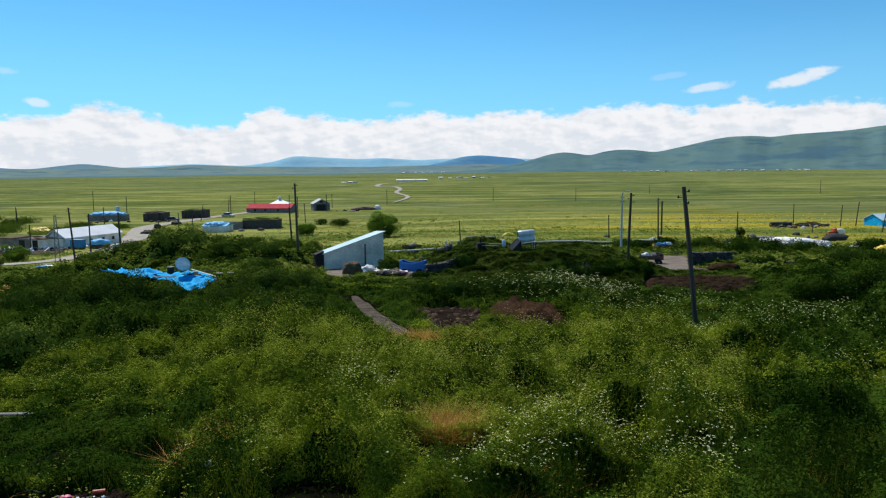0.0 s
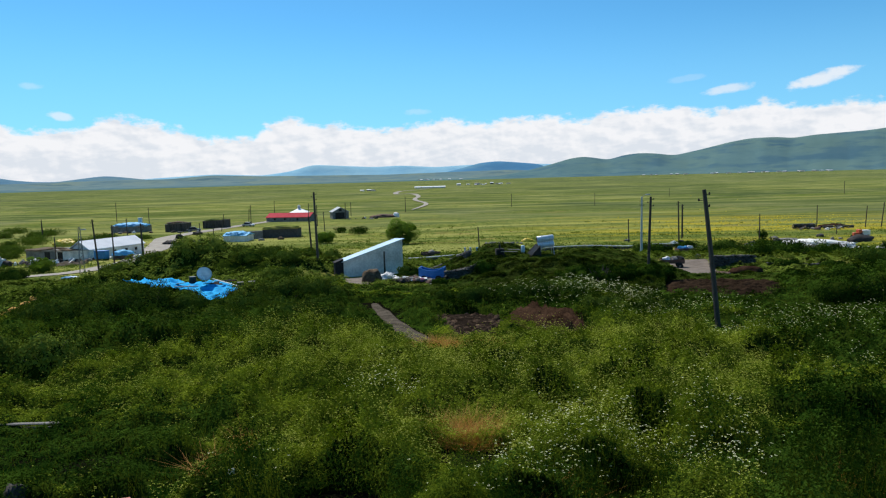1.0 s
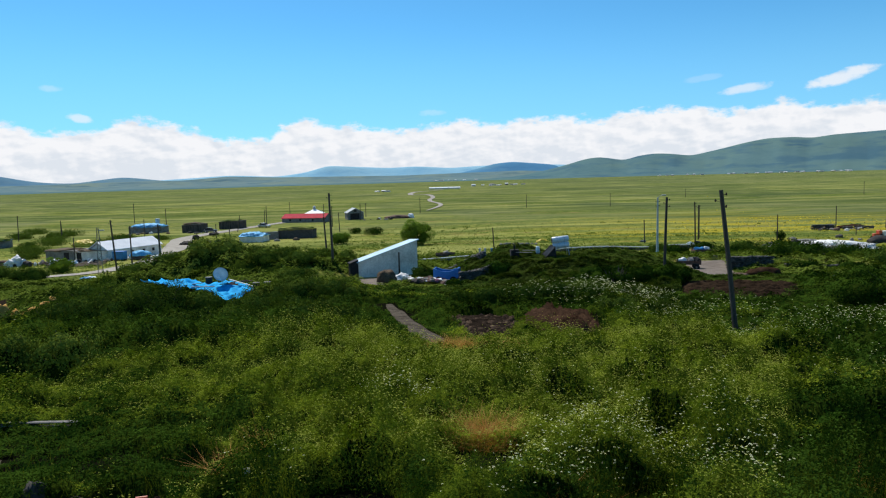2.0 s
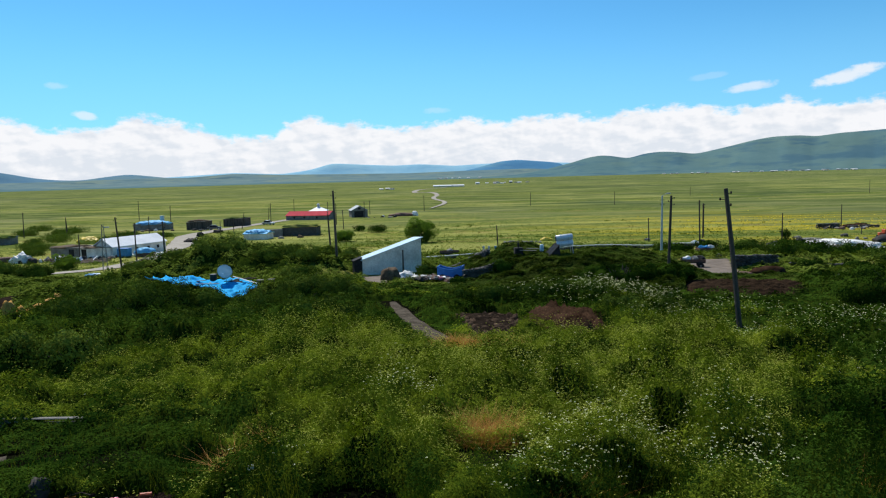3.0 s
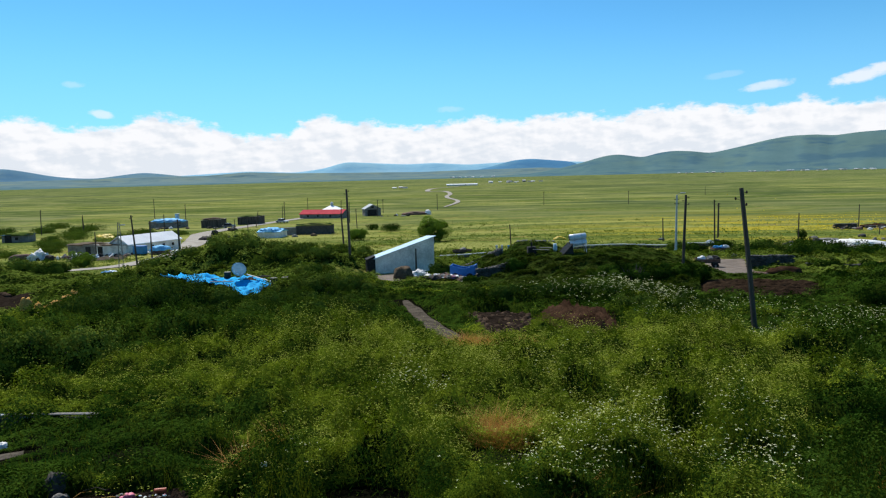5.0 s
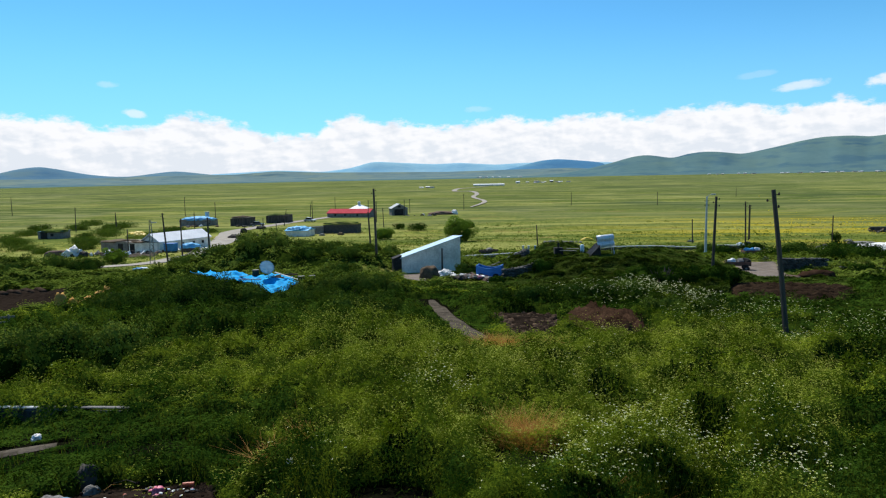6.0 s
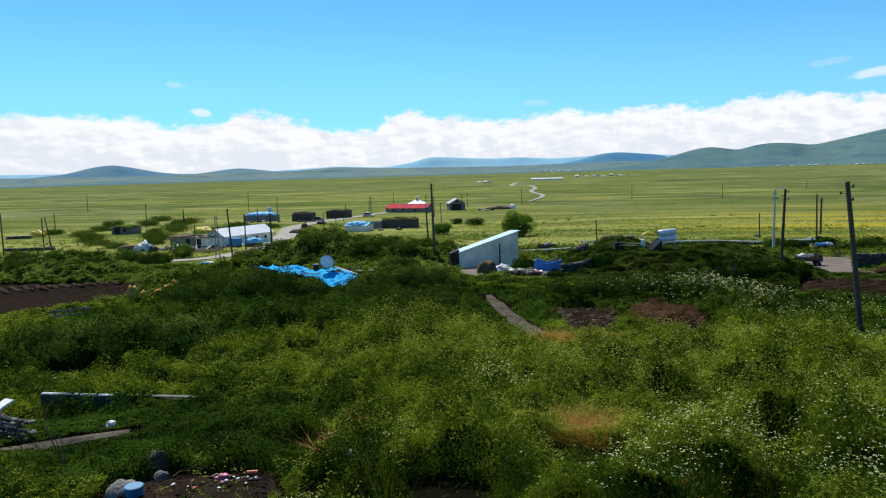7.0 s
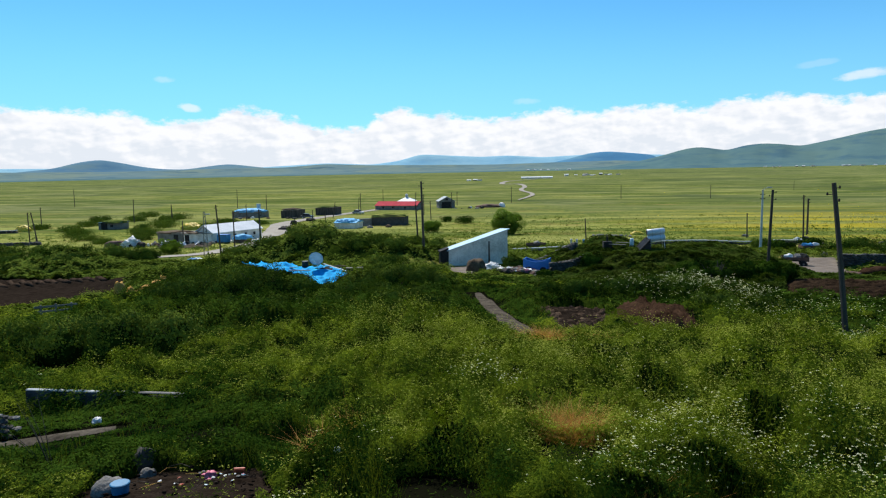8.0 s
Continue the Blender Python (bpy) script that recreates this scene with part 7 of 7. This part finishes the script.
# wide low clumps, some added in place of turf banks
for x, y, w, h in ((-152, 205, 9, 2.2), (-140, 206, 8, 2.0), (-128, 205, 8, 1.8), (-100, 152, 7, 2.0), (-94, 140, 6, 1.6), (-112, 168, 5, 2.6), (-106, 158, 8, 1.6), (-90, 165, 8, 1.8), (-118, 150, 9, 1.5), (-124, 158, 7, 1.2), (-134, 168, 9, 1.4), (-112, 178, 10, 1.3), (-98, 178, 8, 1.2), (-120, 190, 11, 1.4), (-142, 186, 9, 1.5), (-150, 176, 8, 1.3), (-108, 140, 7, 1.3), (-97, 131, 6, 1.4), (-102, 195, 9, 1.2), (-88, 188, 7, 1.1), (-130, 215, 12, 1.4), (-150, 228, 12, 1.5), (-116, 240, 11, 1.3)):
    broadleaf("bush", x, y, h * 0.7, w, 2600, int(w * 10 - x), "wide low green clump in the meadow", "bush", "shrub_leaf")

for x, y, w, h in ((34, 96, 5, 1.5), (38, 100, 6, 1.7), (43, 98, 6, 1.5), (48, 103, 7, 1.6), (53, 101, 6, 1.4), (41, 108, 5, 1.5), (49, 112, 6, 1.3), (36, 112, 4, 1.4), (45, 88, 6, 1.4),
                   (51, 91, 6, 1.5), (57, 94, 6, 1.4), (40, 84, 5, 1.3), (35, 83, 4, 1.2), (30, 106, 4, 1.4), (29, 112, 4, 1.2), (70, 112, 6, 1.3), (46, 80, 6, 1.4), (52, 84, 6, 1.5)):
    broadleaf("bush", x, y, h * 1.25, w, 3600, int(w * 10 + x), "rank green weeds beside the yard", "bush", "nettle" if int(x + y) % 3 else "dark_leaf", True)

# straw along the crest by the western plot
heap("straw_bundle", -32.6, 45.5, 30, 0.40, 0.32, 1.0, "straw", "upright bundle of yellow straw", "straw", 3, 0.35, g1(-32.6, 45.5) + 0.45)
heap("straw_bundle", -32.2, 46.2, 0, 0.34, 0.26, 0.6, "straw", "bundle of yellow straw", "straw", 5, 0.35, g1(-32.2, 46.2) + 0.35)
for k, (x, y, h, size) in enumerate(((-32.2, 47.2, 0.55, 0.34), (-32.2, 48.3, 0.70, 0.42), (-32.2, 49.4, 0.95, 0.38), (-32.2, 50.5, 1.2, 0.30))):
    heap("straw_bundle", x, y, 80 + 15 * k, size * 1.7, size * 0.7, size * 0.8, "straw", "loose tan straw lying along the crest", "straw", 11 + k, 0.5, g1(x, y) + h)

rail = thing("fence", -34.62, 41.39, g1(-34.62, 41.39), 38, "low broken wooden rail at the edge of the plot", "fence")
for px in (-0.9, 0.0, 0.95):
    part("post", box(px - 0.06, px + 0.06, -0.06, 0.06, -0.1, 0.75), "grey_wood", rail, bevel=0.01)
part("rail", box(-1.3, 1.3, -0.10, -0.062, 0.55, 0.68), "grey_wood", rail, bevel=0.01)
part("rail", box(-1.1, 0.9, -0.10, -0.062, 0.25, 0.36), "grey_wood", rail, bevel=0.01)

# ---- the garden wall and litter below the camera ----
# dark face and pale coping put shade and a lit top into the colours
wall = thing("garden_wall", -14.6, 16.12, 9.74 - 1.42, 2.0, "old concrete garden wall with its shaded face and lit top painted in", "wall")
part("wall", box(0, 2.2, -0.09, 0.09, 0, 1.36), "shaded_concrete", wall, bevel=0.03)
part("wall", box(2.21, 3.0, -0.095, 0.095, 0, 1.37), "grey_wall", wall, "paler stretch of concrete", bevel=0.03)
part("wall", box(3.01, 5.0, -0.085, 0.085, 0, 1.30), "shaded_concrete", wall, bevel=0.03)
part("coping", box(0, 2.2, -0.07, 0.07, 1.362, 1.40), "concrete", wall, bevel=0.02)
part("coping", box(2.21, 4.6, -0.07, 0.07, 1.375, 1.41), "rock", wall, bevel=0.02)
stone_wall([(-15.2, 15.0), (-13.7, 13.8), (-12.4, 13.2)], 0.75, 0.5, 0.17, "tumbled dry-stone wall of dark and pale stones", single=True)
slab = part("slab", box(-0.32, 0.32, -0.22, 0.22, 0, 0.06), "white_tarp", bevel=0.01)
slab.matrix_world = pose(-14.8, 15.0, 9.72, 24, -8, -30)
tagged(slab, "white slab lying tilted on the stones", "slab")
heap("plastic_bag", -10.88, 14.0, 20, 0.10, 0.07, 0.12, "white_tarp", "white plastic bag in the weeds", "bag", 5, 0.7, g1(-10.88, 14.0) + 0.1)
heap("boulder", -7.45, 9.72, 20, 0.27, 0.23, 0.34, "rock", "pale rounded boulder on the bare soil", "boulder", 4, 0.18)
heap("rock", -7.35, 10.65, 20, 0.15, 0.13, 0.2, "rock", "small grey rock on the soil", "rock", 7, 0.25)
heap("boulder", -7.65, 11.0, 50, 0.26, 0.2, 0.45, "stone", "dark boulder half hidden in leaves", "boulder", 8, 0.25)
bucket = thing("bucket", -7.15, 9.62, g1(-7.15, 9.62) + 0.06, 0, "bright blue plastic tub with its lid on", "bucket")
part("tub", tube([(0, 0, 0), (0, 0, 0.17)], [0.125, 0.145], 20), "bright_blue", bucket)
part("lid", tube([(0, 0, 0.171), (0, 0, 0.195), (0, 0, 0.205)], [0.155, 0.155, 0.14], 20), "lid_blue", bucket, "light blue lid")
LIT = ["white_tarp", "pink", "white_tarp", "red_paint", "grey_wood", "white_tarp", "dark", "pale_blue_roof", "rock", "hay"]
for k in range(30):
    x, y = srng.gauss(-5.85, 0.40), srng.gauss(10.25, 0.28)
    s = srng.uniform(0.010, 0.028)
    ob = heap("litter", x, y, srng.uniform(0, 180), s * 1.5, s, s * 0.7, LIT[k % len(LIT)], "scrap of litter on the bare soil", "litter", k, 0.6, g1(x, y) + 0.16, 2)
    tagged(ob, group="litter on the soil")
heap("litter", -5.93, 10.3, 30, 0.09, 0.07, 0.09, "pink", "crumpled pink plastic bag on the soil", "litter", 3, 0.8, g1(-5.93, 10.3) + 0.12)
can = part("litter", tube([(-0.09, 0, 0.04), (0.09, 0, 0.04)], [0.04, 0.04], 10), "red_paint")
can.matrix_world = pose(-5.48, 10.45, g1(-5.48, 10.45) + 0.13, 0, 0, 15)
tagged(can, "red can lying on the soil", "litter")
heap("plastic_bag", -3.8, 10.64, 0, 0.05, 0.04, 0.07, "white_tarp", "white plastic bag caught in the weeds", "bag", 5, 0.8, g1(-3.8, 10.64) + 0.40)
shrub = thing("dead_shrub", -9.2, 10.6, g1(-9.2, 10.6), 0, "thin leafless dead shrub by the path", "shrub")
for k in range(6):
    a, b = srng.uniform(120, 200), srng.uniform(0.5, 1.0)
    dx, dy = math.cos(radians(a)) * b * 1.6, math.sin(radians(a)) * b * 0.9
    z = srng.uniform(0.7, 1.5)
    part("twig", tube([(0, 0, 0), (dx * 0.5, dy * 0.5, z * 0.6), (dx, dy, z)], [0.009, 0.006, 0.003], 5), "dark", shrub)

vs, fs = [], []
for k in range(170):
    x, y = srng.uniform(-8.0, -3.8), srng.uniform(7.6, 10.9)
    if not inside(np.array([x]), np.array([y]), PLOTS["litter"])[0]:
        continue
    s = srng.uniform(0.015, 0.06)
    m = pose(x, y, g1(x, y) + 0.12, srng.uniform(0, 90), 0, srng.uniform(0, 180)) @ Matrix.Diagonal((s * 2, s * 1.6, s * 1.4, 1))
    me = STONES[k % 6]
    base = len(vs)
    vs += [tuple(m @ v.co) for v in me.vertices]
    fs += [[base + i for i in p.vertices] for p in me.polygons]
stuff("clods", np.array(vs), fs, "dark_soil", "crumbling clods of earth on the bare soil", "soil")
for k in range(9):
    x, y = srng.uniform(-7.0, -4.8), srng.uniform(9.6, 10.8)
    a, l = srng.uniform(0, 6.28), srng.uniform(0.15, 0.4)
    tw = part("twig", tube([(0, 0, 0.02), (math.cos(a) * l * 0.5, math.sin(a) * l * 0.5, 0.05), (math.cos(a + 0.3) * l, math.sin(a + 0.3) * l, 0.02)], [0.008, 0.007, 0.003], 5), "straw" if k % 2 else "bark")
    tw.matrix_world = pose(x, y, g1(x, y) + 0.14, 0, 0, 0)
    tagged(tw, "dry broken twig on the bare soil", "twig", "twigs on the soil")
grey_bush = thing("dead_shrub", 11.6, 58.2, g1(11.6, 58.2) - 0.1, 0, "dense grey leafless shrub on the slope", "shrub")
for k in range(46):
    a, b, z = srng.uniform(0, 360), srng.uniform(0.2, 1.2), srng.uniform(0.8, 1.9)
    dx, dy = math.cos(radians(a)) * b, math.sin(radians(a)) * b * 0.7
    part("twig", tube([(dx * 0.3, dy * 0.3, 0), (dx * 0.6, dy * 0.6, z * 0.6), (dx, dy, z)], [0.05, 0.04, 0.02], 4), "wood", grey_bush)

# turf and rubble lying on the old roofs
for x, y, sx, sy, sz, z, mat, label in ((-47.5, 180.8, 4.6, 2.4, 0.9, 2.2, "ground", "turf heaped on the stable roof"), (-90.2, 217.5, 3.2, 2.2, 0.8, 2.4, "hay", "thatch heaped on the stall roof"),
                                        (-82.4, 230.2, 3.6, 2.2, 0.8, 2.4, "ground", "turf heaped on the stall roof"), (-125.2, 174.6, 3.6, 2.6, 0.8, 1.8, "ground", "turf heaped on the hut roof"),
                                        (-82.0, 134.6, 3.8, 2.4, 0.5, 1.9, "hay", "earth and straw on the hut roof"), (-74.3, 131.0, 3.4, 2.2, 0.4, 1.85, "hay", "earth and straw on the hut roof"),
                                        (82.0, 169.8, 2.0, 1.5, 0.9, 0.0, "brown", "rubble inside the ruined hut"), (90.0, 170.8, 3.2, 1.6, 0.9, 0.0, "red_soil", "collapsed rubble in the ruin")):
    heap("roof_turf", x, y, 0, sx, sy, sz, mat, label, "turf", int(abs(x)), 0.35, g1(x, y) + z)
for k in range(60):
    cx, cy = ((-104, 214), (-88, 212), (-80, 127), (-66, 168), (-63, 128), (84, 165), (64, 118), (-36, 262))[k % 8]
    x, y = cx + srng.gauss(0, 4.0), cy + srng.gauss(0, 1.8)
    if off_line(np.array([x]), np.array([y]), VILLAGE_ROAD)[0] < 3.2:
        continue
    s = srng.uniform(0.2, 0.7)
    heap("rubble", x, y, srng.uniform(0, 180), s * srng.uniform(1, 2), s, s * srng.uniform(0.6, 1.5), ["stone", "dark", "rock", "grey_wood", "brown", "white_tarp", "hay"][k % 7], "lump of rubble in the village", "rubble", k, 0.45, None, 2)

# the retaining wall of the grassy roof, and sheeting thrown down by the shed
stone_wall([(-1.5, 64.0), (0.2, 63.8), (1.9, 64.3)], 1.15, 0.6, 0.34, "dark dry-stone wall holding up the grassy roof")
heap("plastic_sheeting", -7.4, 67.4, 12, 0.85, 0.5, 0.75, "white_tarp", "crumpled white plastic sheeting beside the shed", "sheeting", 5, 0.4)
heap("plastic_sheeting", -6.4, 66.6, 40, 0.45, 0.35, 0.4, "white_tarp", "crumpled white plastic sheeting beside the shed", "sheeting", 7, 0.4)
